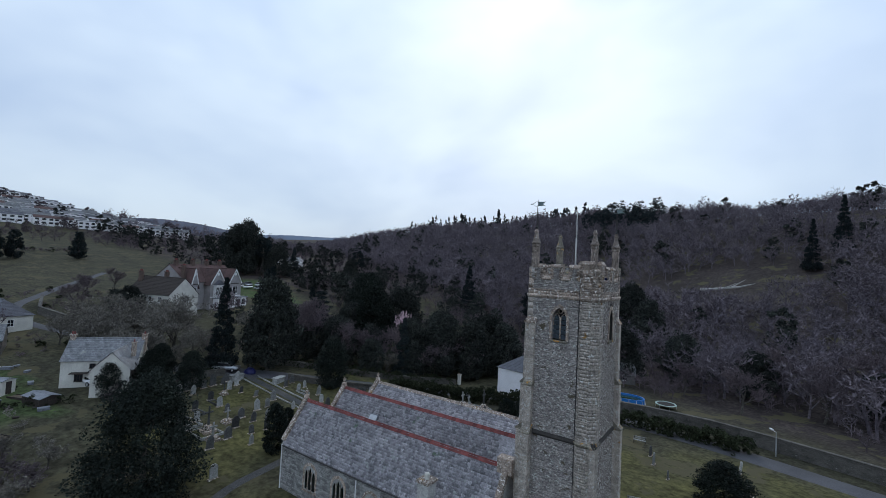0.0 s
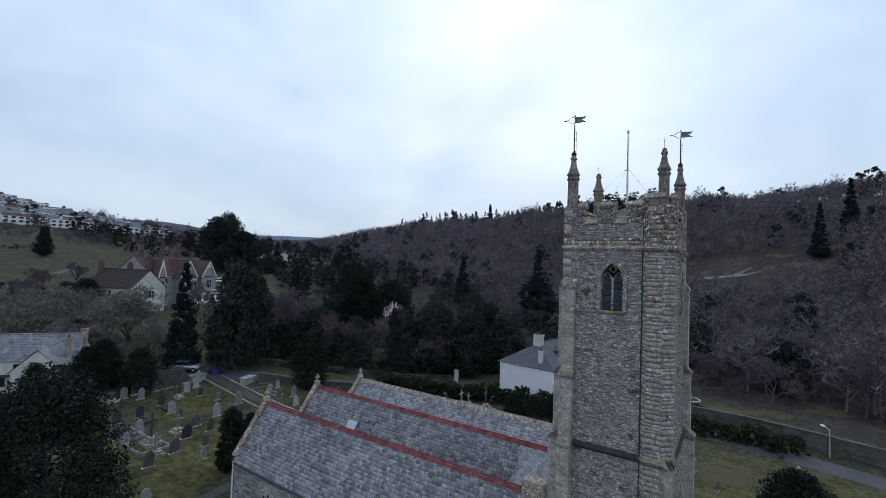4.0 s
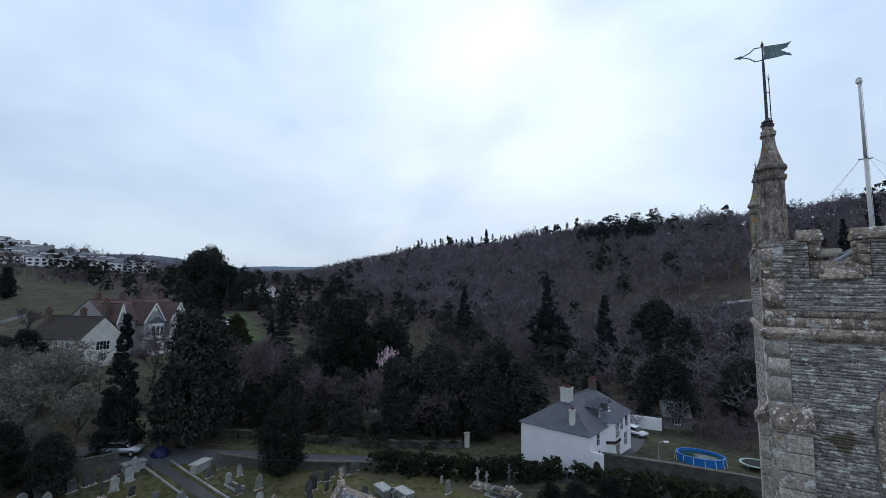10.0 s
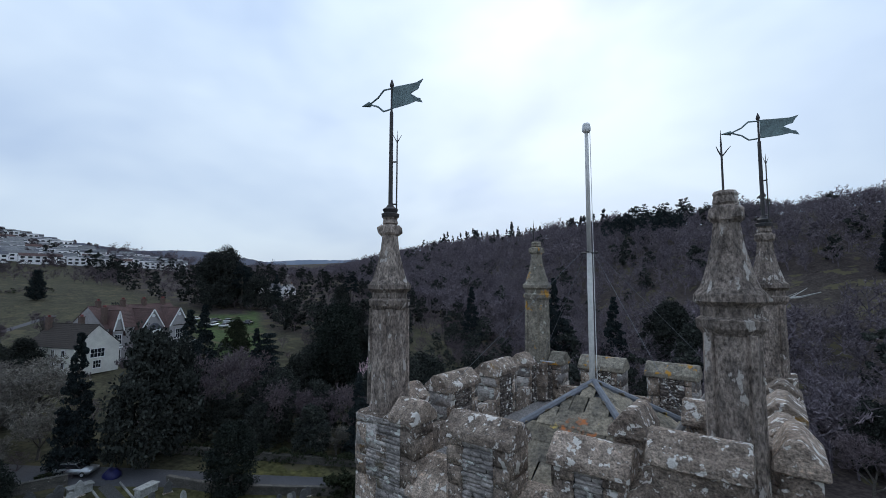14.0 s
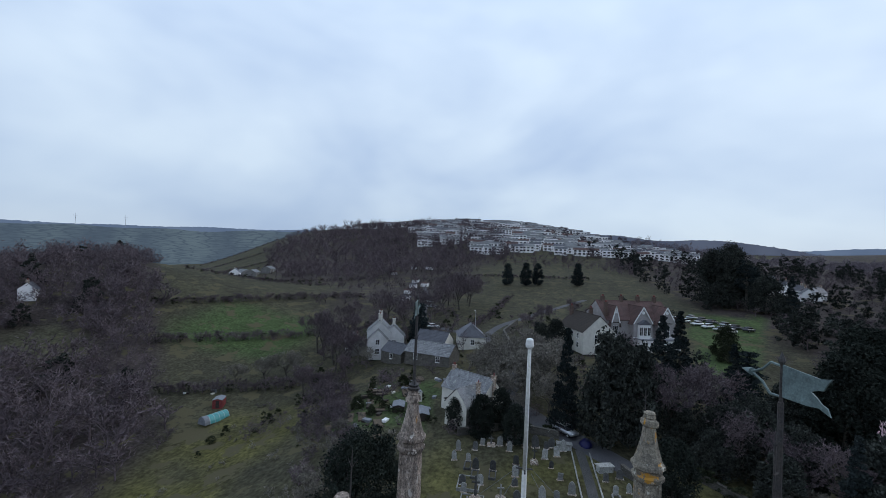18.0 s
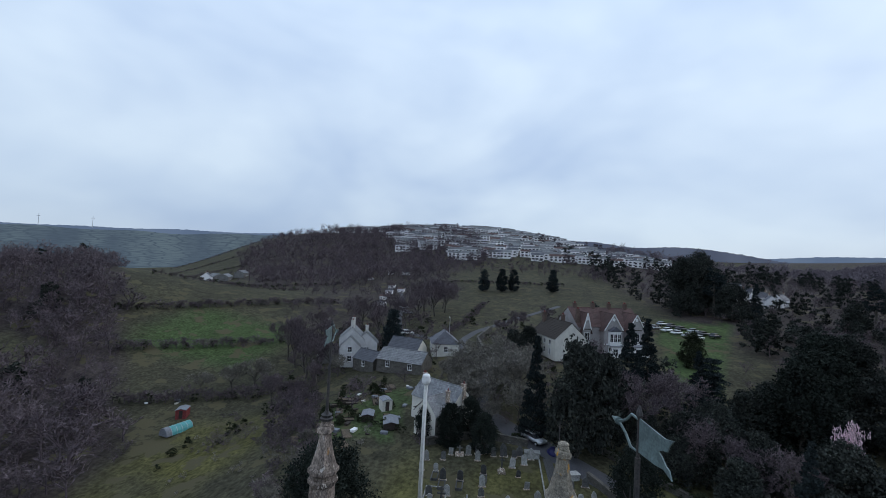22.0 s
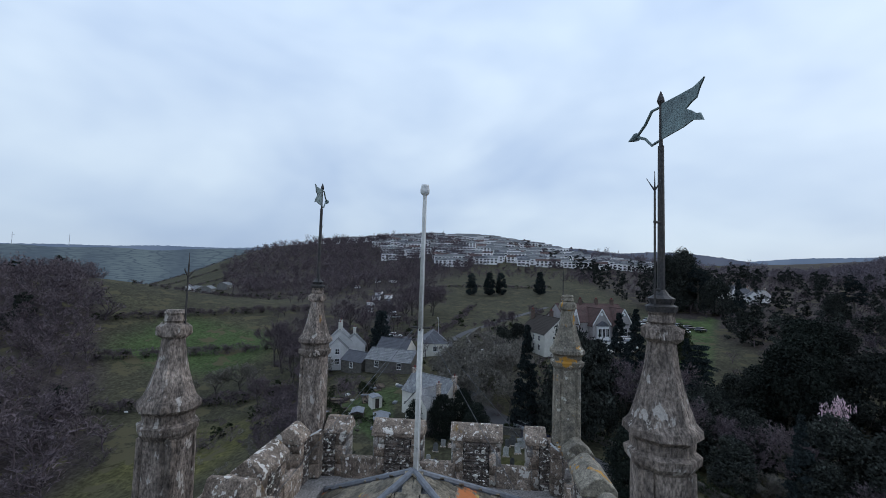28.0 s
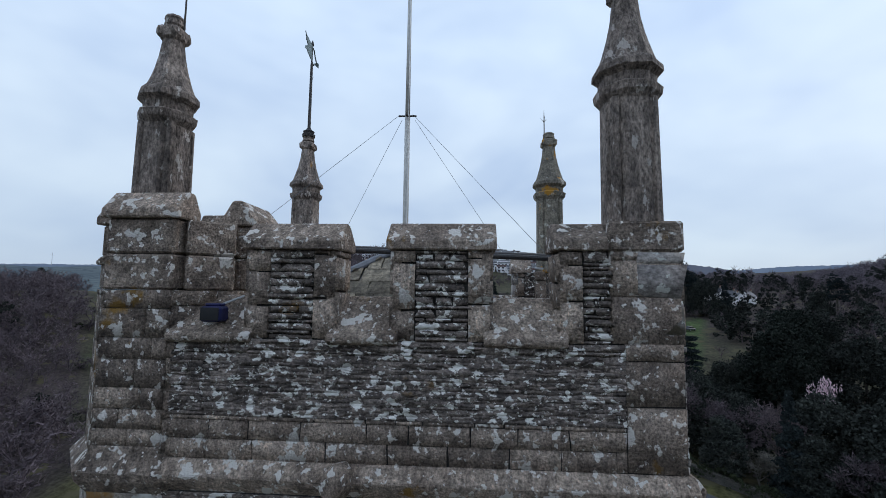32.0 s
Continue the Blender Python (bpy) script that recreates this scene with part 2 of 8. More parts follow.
OLD_TILE = material("brown_roof_tile", (0.105, 0.062, 0.058), (0.068, 0.044, 0.043), scale=0.6, fine=9, island=0.3, vary=0.2)
ORANGE_STONE = material("lichened_roof_stone", (0.23, 0.195, 0.15), (0.10, 0.09, 0.078), scale=2.6, fine=22, island=0.4, vary=0.5, mottle=0.3,
                        spots=(0.46, 0.15, 0.05), spot_scale=0.9, spot_at=0.60, spots2=(0.50, 0.36, 0.10), spot2_scale=4.0, spot2_at=0.66)
LEAD = material("grey_lead", (0.20, 0.21, 0.24), (0.14, 0.15, 0.17), rough=0.55, scale=2, fine=12, bump=0.15, speck=0.45)
IRON = material("black_iron", (0.035, 0.035, 0.04), (0.06, 0.05, 0.045), rough=0.6, scale=6, fine=50, bump=0.1, spec=0.4)
COPPER = material("verdigris_vane", (0.20, 0.27, 0.27), (0.10, 0.13, 0.135), rough=0.55, scale=5, fine=40, bump=0.1, metal=0.3, speck=0.50)
STEEL = material("galvanised_steel", (0.55, 0.56, 0.58), (0.42, 0.43, 0.45), rough=0.45, metal=0.6, scale=3, fine=30, bump=0.05, speck=0.20)
WHITE = material("white_render", (0.86, 0.84, 0.85), (0.76, 0.74, 0.75), scale=0.5, fine=8, bump=0.1, spots=(0.5, 0.48, 0.47), spot_scale=0.8, spot_at=0.72, speck=0.22)
DULL_WHITE = material("weathered_white_render", (0.56, 0.55, 0.55), (0.42, 0.41, 0.41), scale=0.5, fine=8, bump=0.15, speck=0.25)
CREAM = material("cream_limewash", (0.66, 0.64, 0.58), (0.50, 0.48, 0.44), scale=0.6, fine=8, bump=0.15, speck=0.22)
GREY_RENDER = material("grey_roughcast", (0.20, 0.195, 0.19), (0.14, 0.135, 0.13), scale=0.6, fine=12, bump=0.3, speck=0.40)
MANOR_WALL = material("grey_brown_roughcast", (0.36, 0.335, 0.335), (0.25, 0.235, 0.235), scale=0.6, fine=10, bump=0.3, speck=0.30)
PAINT = material("white_gloss_paint", (0.80, 0.80, 0.80), (0.70, 0.70, 0.70), rough=0.4, scale=3, fine=20, bump=0.05, speck=0.12)
TIMBER = material("dark_timber", (0.055, 0.042, 0.036), (0.03, 0.025, 0.022), scale=3, fine=30, bump=0.3)
LOUVRE = material("slate_louvre", (0.13, 0.165, 0.20), (0.08, 0.10, 0.125), rough=0.6, scale=3, fine=20, vary=0.15)
POLE_PAINT = material("weathered_pole_paint", (0.62, 0.61, 0.58), (0.44, 0.43, 0.41), rough=0.55, scale=2.5, fine=24, bump=0.08, speck=0.3, spots=(0.28, 0.27, 0.25), spot_scale=5, spot_at=0.66)
BRICK = material("red_brick", (0.135, 0.09, 0.075), (0.09, 0.065, 0.057), scale=2, fine=20, island=0.3)
PALE_STONE = material("pale_limestone", (0.44, 0.43, 0.42), (0.26, 0.255, 0.25), scale=1.4, fine=16, bump=0.5, island=0.36, vary=0.25,
                      spots=(0.20, 0.20, 0.20), spot_scale=1.5, spot_at=0.66)
GRAVE_DARK = material("weathered_slate_stone", (0.10, 0.10, 0.10), (0.055, 0.055, 0.055), scale=2.5, fine=25, vary=0.5, spots=(0.30, 0.31, 0.29), spot_scale=4, spot_at=0.68)
GRAVE_PALE = material("pale_marble_stone", (0.33, 0.33, 0.32), (0.19, 0.19, 0.18), scale=2.5, fine=25, vary=0.35, spots=(0.16, 0.17, 0.15), spot_scale=3, spot_at=0.64)
ASPHALT = material("worn_asphalt", (0.080, 0.080, 0.090), (0.055, 0.055, 0.062), scale=0.25, fine=6, bump=0.2, rough=0.8, speck=0.50)
PATH_MAT = material("tarred_path", (0.075, 0.073, 0.072), (0.05, 0.05, 0.05), scale=0.5, fine=9, bump=0.3)
EARTH = material("dug_earth", (0.13, 0.095, 0.065), (0.07, 0.055, 0.04), scale=0.5, fine=6, bump=0.6, bump_size=0.1)
BARK = material("grey_bark", (0.10, 0.088, 0.076), (0.055, 0.05, 0.045), scale=1.5, fine=12, bump=0.5, vary=0.2)
# far twigs: paler and grey-purple, distance haze put into the base colour
HAZED_TWIG = material("haze_tinted_twigs", (0.205, 0.172, 0.192), (0.096, 0.085, 0.104), scale=0.13, fine=2, bump=0, island=0.22, spec=0.03)
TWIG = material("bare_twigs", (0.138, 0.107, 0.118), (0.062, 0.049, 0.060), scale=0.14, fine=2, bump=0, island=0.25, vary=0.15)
PALE_TWIG = material("pale_lichened_twigs", (0.20, 0.185, 0.165), (0.125, 0.115, 0.105), scale=0.3, fine=2, bump=0, island=0.3, vary=0.15, spec=0.03)
YEW = material("yew_needles", (0.030, 0.036, 0.030), (0.015, 0.019, 0.018), scale=0.5, fine=3, bump=0, island=0.5, vary=0.2, spec=0.03)
EVERGREEN = material("dark_evergreen_leaves", (0.052, 0.056, 0.050), (0.026, 0.030, 0.029), scale=0.4, fine=3, bump=0, island=0.55, vary=0.25, spec=0.03)
CONIFER = material("conifer_needles", (0.034, 0.042, 0.043), (0.018, 0.024, 0.027), scale=0.4, fine=3, bump=0, island=0.5, vary=0.25, spec=0.03)
HEDGE = material("clipped_hedge_leaves", (0.045, 0.052, 0.030), (0.025, 0.03, 0.02), scale=0.6, fine=4, bump=0, island=0.55, vary=0.2, spec=0.03)
BLOSSOM = material("pink_magnolia_petals", (0.80, 0.62, 0.67), (0.66, 0.46, 0.54), scale=1, fine=4, bump=0, island=0.25)
TARP = material("turquoise_tarpaulin", (0.10, 0.34, 0.34), (0.07, 0.25, 0.26), scale=1.2, fine=6, rough=0.5, speck=0.30)
BLUE = material("blue_pool_liner", (0.02, 0.19, 0.55), (0.015, 0.13, 0.42), rough=0.45, scale=2, fine=10, bump=0.05, speck=0.20)
NAVY = material("dark_blue_cover", (0.012, 0.014, 0.085), (0.01, 0.01, 0.05), rough=0.5, scale=2, fine=10, speck=0.30)
WATER = material("green_pool_water", (0.03, 0.06, 0.035), (0.02, 0.045, 0.03), rough=0.12, scale=1, fine=4, bump=0.03, spec=0.5, speck=0.20)
GLASS = material("dark_window_glass", (0.02, 0.022, 0.026), (0.012, 0.013, 0.016), rough=0.12, scale=2, fine=5, bump=0, spec=0.5, speck=0.15)
RUBBER = material("black_rubber", (0.02, 0.02, 0.02), rough=0.8, scale=5, fine=30)
CAR_WHITE = material("white_car_paint", (0.72, 0.73, 0.75), (0.66, 0.67, 0.69), rough=0.3, scale=2, fine=5, bump=0, spec=0.5, speck=0.06)
CAR_SILVER = material("silver_car_paint", (0.40, 0.42, 0.45), (0.36, 0.38, 0.40), rough=0.3, metal=0.4, scale=2, fine=5, bump=0, spec=0.5, speck=0.06)
CAR_DARK = material("dark_car_paint", (0.04, 0.045, 0.06), (0.03, 0.03, 0.04), rough=0.3, scale=2, fine=5, bump=0, spec=0.5, speck=0.06)
RED_PAINT = material("faded_red_boards", (0.24, 0.045, 0.045), (0.15, 0.035, 0.035), scale=2, fine=20)
GRASS = material("valley_grass", (0.067, 0.063, 0.039), (0.043, 0.041, 0.029), scale=0.09, fine=1.6, bump=0.5, bump_size=0.12, rough=0.95, spec=0.1,
                 sward=(("pasture", (0.064, 0.094, 0.037)), ("rough_sward", (0.116, 0.110, 0.036))), attribute="litter", attr_color=(0.064, 0.052, 0.050), mottle=0.25, spots=(0.082, 0.073, 0.043), spot_scale=0.16, spot_at=0.57)


# ---- building tools ----
def thing(name, place=(0, 0, 0), label="", category="", group="", kind="", turn=0.0):
    ob = new(name)
    ob.empty_display_size = 0.2
    ob.matrix_basis = pose(*place, 0, 0, turn)
    return tagged(ob, label, category, group, kind)


def part(name, bm, mat, parent=None, label="", smooth=False):
    me = bpy.data.meshes.new(name)
    bm.to_mesh(me)
    bm.free()
    return hang(name, me, mat, parent, label, smooth)


def hang(name, me, mat, parent=None, label="", smooth=False):
    if mat and not me.materials:
        me.materials.append(mat)
    if smooth:
        me.polygons.foreach_set("use_smooth", np.ones(len(me.polygons), bool))
    ob = new(name, me)
    if parent:
        ob.parent = parent
    return tagged(ob, label)


def cloud(name, verts, faces):
    """A mesh from numpy arrays: verts (n, 3), faces (m, k)."""
    me = bpy.data.meshes.new(name)
    verts, faces = np.asarray(verts, np.float32), np.asarray(faces, np.int32)
    me.vertices.add(len(verts))
    me.vertices.foreach_set("co", verts.ravel())
    me.loops.add(faces.size)
    me.loops.foreach_set("vertex_index", faces.ravel())
    me.polygons.add(len(faces))
    me.polygons.foreach_set("loop_start", np.arange(0, faces.size, faces.shape[1], dtype=np.int32))
    me.update(calc_edges=True)
    return me


def box(bm, lo, hi, bevel=0.0, m=None):
    """A box between two corners, its edges eased."""
    c = bmesh.ops.create_cube(bm, size=1.0)["verts"]
    s = [b - a for a, b in zip(lo, hi)]
    for v in c:
        v.co = Vector([a + (q + 0.5) * d for a, q, d in zip(lo, v.co, s)])
    if bevel:
        edges = list({e for v in c for e in v.link_edges})
        c = bmesh.ops.bevel(bm, geom=edges, offset=bevel, segments=1, affect="EDGES")["verts"]
    if m is not None:
        bmesh.ops.transform(bm, matrix=m, verts=c)
    return c


def tube(bm, a, b, r0, r1=None, sides=8, caps=True):
    a, b = Vector(a), Vector(b)
    d = b - a
    made = bmesh.ops.create_cone(bm, cap_ends=caps, segments=sides, radius1=r0, radius2=r0 if r1 is None else r1, depth=d.length)["verts"]
    bmesh.ops.transform(bm, matrix=Matrix.Translation((a + b) / 2) @ d.to_track_quat("Z", "Y").to_matrix().to_4x4(), verts=made)
    return made


def lathe(bm, rings, sides=8, turn=0.5, place=(0, 0, 0), squash=None):
    """A solid of revolution with few sides: rings are (radius, height)."""
    loops = []
    for r, z in rings:
        loops.append([bm.verts.new((place[0] + r * math.cos(2 * math.pi * (k + turn) / sides),
                                    place[1] + r * math.sin(2 * math.pi * (k + turn) / sides), place[2] + z)) for k in range(sides)])
    for a, b in zip(loops, loops[1:]):
        for k in range(sides):
            bm.faces.new((a[k], a[(k + 1) % sides], b[(k + 1) % sides], b[k]))
    bm.faces.new(list(reversed(loops[0])))
    bm.faces.new(loops[-1])


def prism(bm, outline, lift, m=None):
    """A flat outline in x and y, raised along z from 0 to lift, then moved by m."""
    low = [bm.verts.new((x, y, 0)) for x, y in outline]
    high = [bm.verts.new((x, y, lift)) for x, y in outline]
    n = len(outline)
    bm.faces.new(list(reversed(low)))
    bm.faces.new(high)
    for k in range(n):
        bm.faces.new((low[k], low[(k + 1) % n], high[(k + 1) % n], high[k]))
    if m is not None:
        bmesh.ops.transform(bm, matrix=m, verts=low + high)


def frame_xz(x, y, z, turn=0.0):
    """Lays an outline's x and y onto a wall's length and height; lift goes outwards, to -y before the turn."""
    return pose(x, y, z, 90, 0, turn)


UNIT = np.array([(-1, -1, -1), (1, -1, -1), (1, 1, -1), (-1, 1, -1), (-.985, -.985, 1), (.985, -.985, 1), (.985, .985, 1), (-.985, .985, 1)]) * 0.5
UNIT_FACES = np.array([(3, 2, 1, 0), (4, 5, 6, 7), (0, 1, 5, 4), (1, 2, 6, 5), (2, 3, 7, 6), (3, 0, 4, 7)])


def chunks(name, boxes, wobble=0.0, seed=1):
    """Many small blocks in one mesh. boxes: rows of (centre, half axes u, v, w), u x v the face and w the way out."""
    rng = np.random.default_rng(seed)
    n = len(boxes)
    c, u, v, w = (np.array([b[k] for b in boxes], float)[:, None] for k in range(4))
    q = np.repeat(UNIT[None] * 2, n, 0)
    q = q + rng.normal(0, wobble, q.shape) * np.array([1, 1, 0.3])
    co = c + u * q[..., :1] + v * q[..., 1:2] + w * q[..., 2:]
    f = (UNIT_FACES[None] + 8 * np.arange(n)[:, None, None]).reshape(-1, 4)
    return cloud(name, co.reshape(-1, 3), f)


def courses(width, low, high, rng, lengths=(0.14, 0.5), heights=(0.05, 0.115), joint=0.014, holes=()):
    """Rubble walling: rows of (u, v, half width, half height) over a face, clear of the holes (u0, u1, v0, v1)."""
    v, rows = low, []
    while v < high - 0.03:
        h = min(rng.uniform(*heights), high - v)
        if high - v - h < 0.03:
            h = high - v
        free, cut = [], 0.0
        for x0, x1 in sorted((x0, x1) for x0, x1, y0, y1 in holes if v < y1 - 0.01 and v + h > y0 + 0.01):
            if x0 > cut:
                free.append((cut, x0))
            cut = max(cut, x1)
        if cut < width:
            free.append((cut, width))
        for f0, f1 in free:
            u = f0 - rng.uniform(0, 0.1)
            while u < f1:
                d = rng.uniform(*lengths) * (0.7 + 2.2 * h)
                if f1 - (u + d) < 0.08:
                    d = f1 - u
                a, b = max(f0, u), min(f1, u + d)
                if b - a > 0.03:
                    rows.append(((a + b) / 2, v + h / 2, (b - a - joint) / 2, (h - joint * 0.8) / 2))
                u += d
        v += h
    return rows


def patchwork(width, low, high, rng, lengths, heights, joint, holes):
    """Random rubble: short bands of walling whose courses do not line up with their neighbours'."""
    v, rows = low, []
    while v < high - 0.02:
        band = min(rng.uniform(0.14, 0.34), high - v)
        if high - v - band < 0.12:
            band = high - v
        u = -rng.uniform(0, 0.4)
        while u < width:
            d = rng.uniform(0.35, 0.95)
            a, b = max(0.0, u), min(width, u + d)
            if b - a > 0.06:
                near = [(x0 - a, x1 - a, y0, y1) for x0, x1, y0, y1 in holes]
                rows += [(a + x, y, hx, hy) for x, y, hx, hy in courses(b - a, v, v + band, rng, lengths, heights, joint, near)]
            u += d
        v += band
    return rows


def wall_quad(name, a, b, z0, z1, thick, mat, parent=None, label="", top=0.0):
    """A straight length of walling on a line, following the ground at both ends."""
    a, b = Vector((*a, 0)), Vector((*b, 0))
    d = (b - a).normalized()
    s = Vector((-d.y, d.x, 0)) * thick / 2
    bm = bmesh.new()
    low = [bm.verts.new(p) for p in (a - s + Vector((0, 0, z0[0])), b - s + Vector((0, 0, z0[1])), b + s + Vector((0, 0, z0[1])), a + s + Vector((0, 0, z0[0])))]
    high = [bm.verts.new(p) for p in (a - s + Vector((0, 0, z1[0])), b - s + Vector((0, 0, z1[1])), b + s + Vector((0, 0, z1[1])), a + s + Vector((0, 0, z1[0])))]
    bm.faces.new(list(reversed(low)))
    bm.faces.new(high)
    for k in range(4):
        bm.faces.new((low[k], low[(k + 1) % 4], high[(k + 1) % 4], high[k]))
    return part(name, bm, mat, parent, label)


# ---- the land ----
def sst(a, b, v):
    t = min(1.0, max(0.0, (v - a) / (b - a)))
    return t * t * (3 - 2 * t)


def fall(y):
    """The whole valley falls away southwards, more steeply below the churchyard."""
    return 0.036 * y + 0.049 * min(0.0, y + 8)


def ground(x, y):
    """Height of the land: a churchyard shelf in a valley between wooded and built-up hills."""
    w, r = -x, math.hypot(x, y)
    az = math.degrees(math.atan2(-x, y))
    z = 0.06 * min(235.0, max(0.0, w - 25)) * sst(0, 40, w - 25)
    z -= 7.0 * sst(16, 60, -y) * (1 - sst(110, 200, w))
    z -= (2.6 * sst(10, 42, y) + 2.2 * sst(42, 75, y)) * (1 - sst(60, 110, w))
    s = 0.461 * x + 0.887 * y
    z += 46 * sst(62, 300, s) * (1 - sst(700, 1300, r))
    z += 74 * math.exp(-((x + 640) / 250) ** 2 - ((y + 110) / 330) ** 2)
    z += 33 * math.exp(-((x + 130) ** 2 + (y + 172) ** 2) / 75 ** 2)
    z += 14 * sst(-230, 10, x) * sst(120, 300, s) * (1 - sst(700, 1300, r))
    z += 50 * sst(750, 1900, r)
    z += 17 * sst(240, 600, r) * math.exp(-((az - 117.5) / 8) ** 2) * (1 - sst(800, 1300, r))
    return z + fall(y)



def along(az, r):
    """A place at that bearing (degrees left of +y) and distance from the tower."""
    return -math.sin(radians(az)) * r, math.cos(radians(az)) * r


def stream_edge(x):
    """The stream wood's edge: y along x."""
    base = -62 - 0.22 * (-x - 40) if x > -64 else -67.3 - 1.0 * (-x - 64) if x < -76 else -67.3 - 0.7 * (-x - 64)
    return base + 4 + 4 * sst(80, 100, -x)


def glade(x, y):
    return 1 if math.hypot(x + 86, (y + 117) * 0.8) < 9 else 0


def in_wood(x, y):
    """How far the ground is woodland floor."""
    s = 0.461 * x + 0.887 * y
    r = math.hypot(x, y)
    a = max(sst(50, 66, s), sst(95, 120, -x) * sst(64, 80, y)) * (1 - sst(1200, 1500, r))
    gap = sst(34, 20, math.hypot(x - 2, (y - 175) * 1.5)) if math.hypot(x - 2, y - 175) < 60 else 0
    b = sst(4, -5, y - stream_edge(x)) * sst(-8, -20, x) * (1 - sst(250, 290, r)) * (1 - glade(x, y))
    c = max((1 - sst(115, 140, math.hypot((x + 410) * 0.7, y + 130))) * (1 - sst(120, 123, math.degrees(math.atan2(-x, y)))), 0.8 * (1 - sst(30, 44, math.hypot((x + 232) * 0.45, y + 56))))
    d = 0.9 * sst(430, 560, r) * sst(6, 26, s) if s > 0 else 0
    return max(a * (1 - 0.15 * gap), b, c, d)


def pasture(x, y):
    """Fresh grass: the second field, the manor's lawn and the cottage gardens."""
    u = -x + y * 0.55
    f = (x + 77) / -67.0
    field = sst(-150, -135, x) * (1 - sst(-112, -100, x)) * sst(-108, -98, y) * (1 - sst(-72, -62, y))
    mown = 1.0 if 0.05 < f < 1.3 and 36 + 19 * f < y < 42 + 36 * f else 0.0
    plots = 0.8 if -82 < x < -60 and -29 < y < -14 else 0.0
    return max(field, mown, plots)


def rough_sward(x, y):
    """Yellowed grass: the churchyard and the field under it."""
    yard = sst(-58, -54, x) * (1 - sst(6, 12, x)) * sst(-14, -9, y) * (1 - sst(27, 33, y))
    near = sst(-84, -70, x) * (1 - sst(-40, -30, x)) * sst(-64, -54, y) * (1 - sst(-42, -34, y))
    east = sst(0, 4, x) * (1 - sst(30, 40, x)) * sst(12, 16, y) * (1 - sst(34, 38, y))
    return max(0.65 * yard, 0.85 * near, 0.6 * east)


RADII = [0] + list(np.concatenate([np.linspace(3, 130, 46), np.geomspace(134, 3600, 74)]))
SPOKES = 300
verts = [(0, 0, ground(0, 0))]
litter = [0.0]
extra = {"pasture": [0.0], "rough_sward": [0.3]}
for r in RADII[1:]:
    for k in range(SPOKES):
        a = 2 * math.pi * k / SPOKES
        x, y = r * math.cos(a), r * math.sin(a)
        bump = 9 * noise.noise((x * 0.0025, y * 0.0025, 4.0)) * sst(300, 900, r)
        verts.append((x, y, ground(x, y) + bump))
        litter.append(in_wood(x, y))
        extra["pasture"].append(pasture(x, y))
        extra["rough_sward"].append(rough_sward(x, y) * max(0.0, min(1.0, 0.8 + 1.2 * noise.noise((x * 0.12, y * 0.12, 2.0)))))
faces = []
for i in range(len(RADII) - 2):
    a = 1 + i * SPOKES
    for k in range(SPOKES):
        faces.append((a + k, a + SPOKES + k, a + SPOKES + (k + 1) % SPOKES, a + (k + 1) % SPOKES))
me = cloud("ground", verts, faces)
hub = bmesh.new()
hub.from_mesh(me)
hub.verts.ensure_lookup_table()
for k in range(SPOKES):
    hub.faces.new((hub.verts[0], hub.verts[1 + k], hub.verts[1 + (k + 1) % SPOKES]))
hub.to_mesh(me)
hub.free()
for key, values in extra.items():
    me.attributes.new(key, "FLOAT", "POINT").data.foreach_set("value", np.array(values, np.float32))
layer = me.attributes.new("litter", "FLOAT", "POINT")
layer.data.foreach_set("value", np.array(litter, np.float32))
tagged(hang("ground", me, GRASS, smooth=True), "rolling green valley floor with rough winter grass", "ground", kind="structure")


# ---- far ridges, a mile off and more ----
def far_ridge(name, radius, az0, az1, height, mat, seed, label, rough=1.0, trees=2.5):
    """A silhouette of hills along an arc; height(az) is its crest."""
    bm = bmesh.new()
    n = int((az1 - az0) * 7)
    rows = []
    for k in range(n + 1):
        az = az0 + (az1 - az0) * k / n
        x, y = along(az, radius)
        h = height(az) + 0.62 * fall(y) + 9 * rough * noise.noise((az * 0.16, seed, 0)) + trees * noise.noise((az * 2.1, seed, 3)) + trees * 0.6 * noise.noise((az * 5.3, seed, 5))
        rows.append((bm.verts.new((x, y, -300)), bm.verts.new((x, y, h * 0.5)), bm.verts.new((x, y, h))))
    for a, b in zip(rows, rows[1:]):
        for i in range(2):
            bm.faces.new((a[i], b[i], b[i + 1], a[i + 1]))
    return tagged(part(name, bm, mat), label, "hills", kind="structure")


# self-lit colours: blue distance haze is mixed into pasture, wood and hill
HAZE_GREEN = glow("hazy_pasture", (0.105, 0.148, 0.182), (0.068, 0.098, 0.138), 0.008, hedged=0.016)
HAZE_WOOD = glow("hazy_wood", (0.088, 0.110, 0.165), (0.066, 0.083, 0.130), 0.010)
HAZE_FAR = glow("hazed_far_hill", (0.125, 0.175, 0.27), (0.10, 0.145, 0.235), 0.006)
far_ridge("backdrop_far", 2700, -30, 160, lambda a: 100 + 128 * sst(92, 120, a) + 26 * sst(70, 55, a), HAZE_FAR, 1.0, "hills on the horizon painted in pale blue haze")
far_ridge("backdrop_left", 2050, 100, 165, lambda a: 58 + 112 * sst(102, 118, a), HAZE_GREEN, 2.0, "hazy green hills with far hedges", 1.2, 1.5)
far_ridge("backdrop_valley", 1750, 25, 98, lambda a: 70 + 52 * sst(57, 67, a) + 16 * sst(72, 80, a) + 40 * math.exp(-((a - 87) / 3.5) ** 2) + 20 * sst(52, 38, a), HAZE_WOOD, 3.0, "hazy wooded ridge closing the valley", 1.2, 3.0)


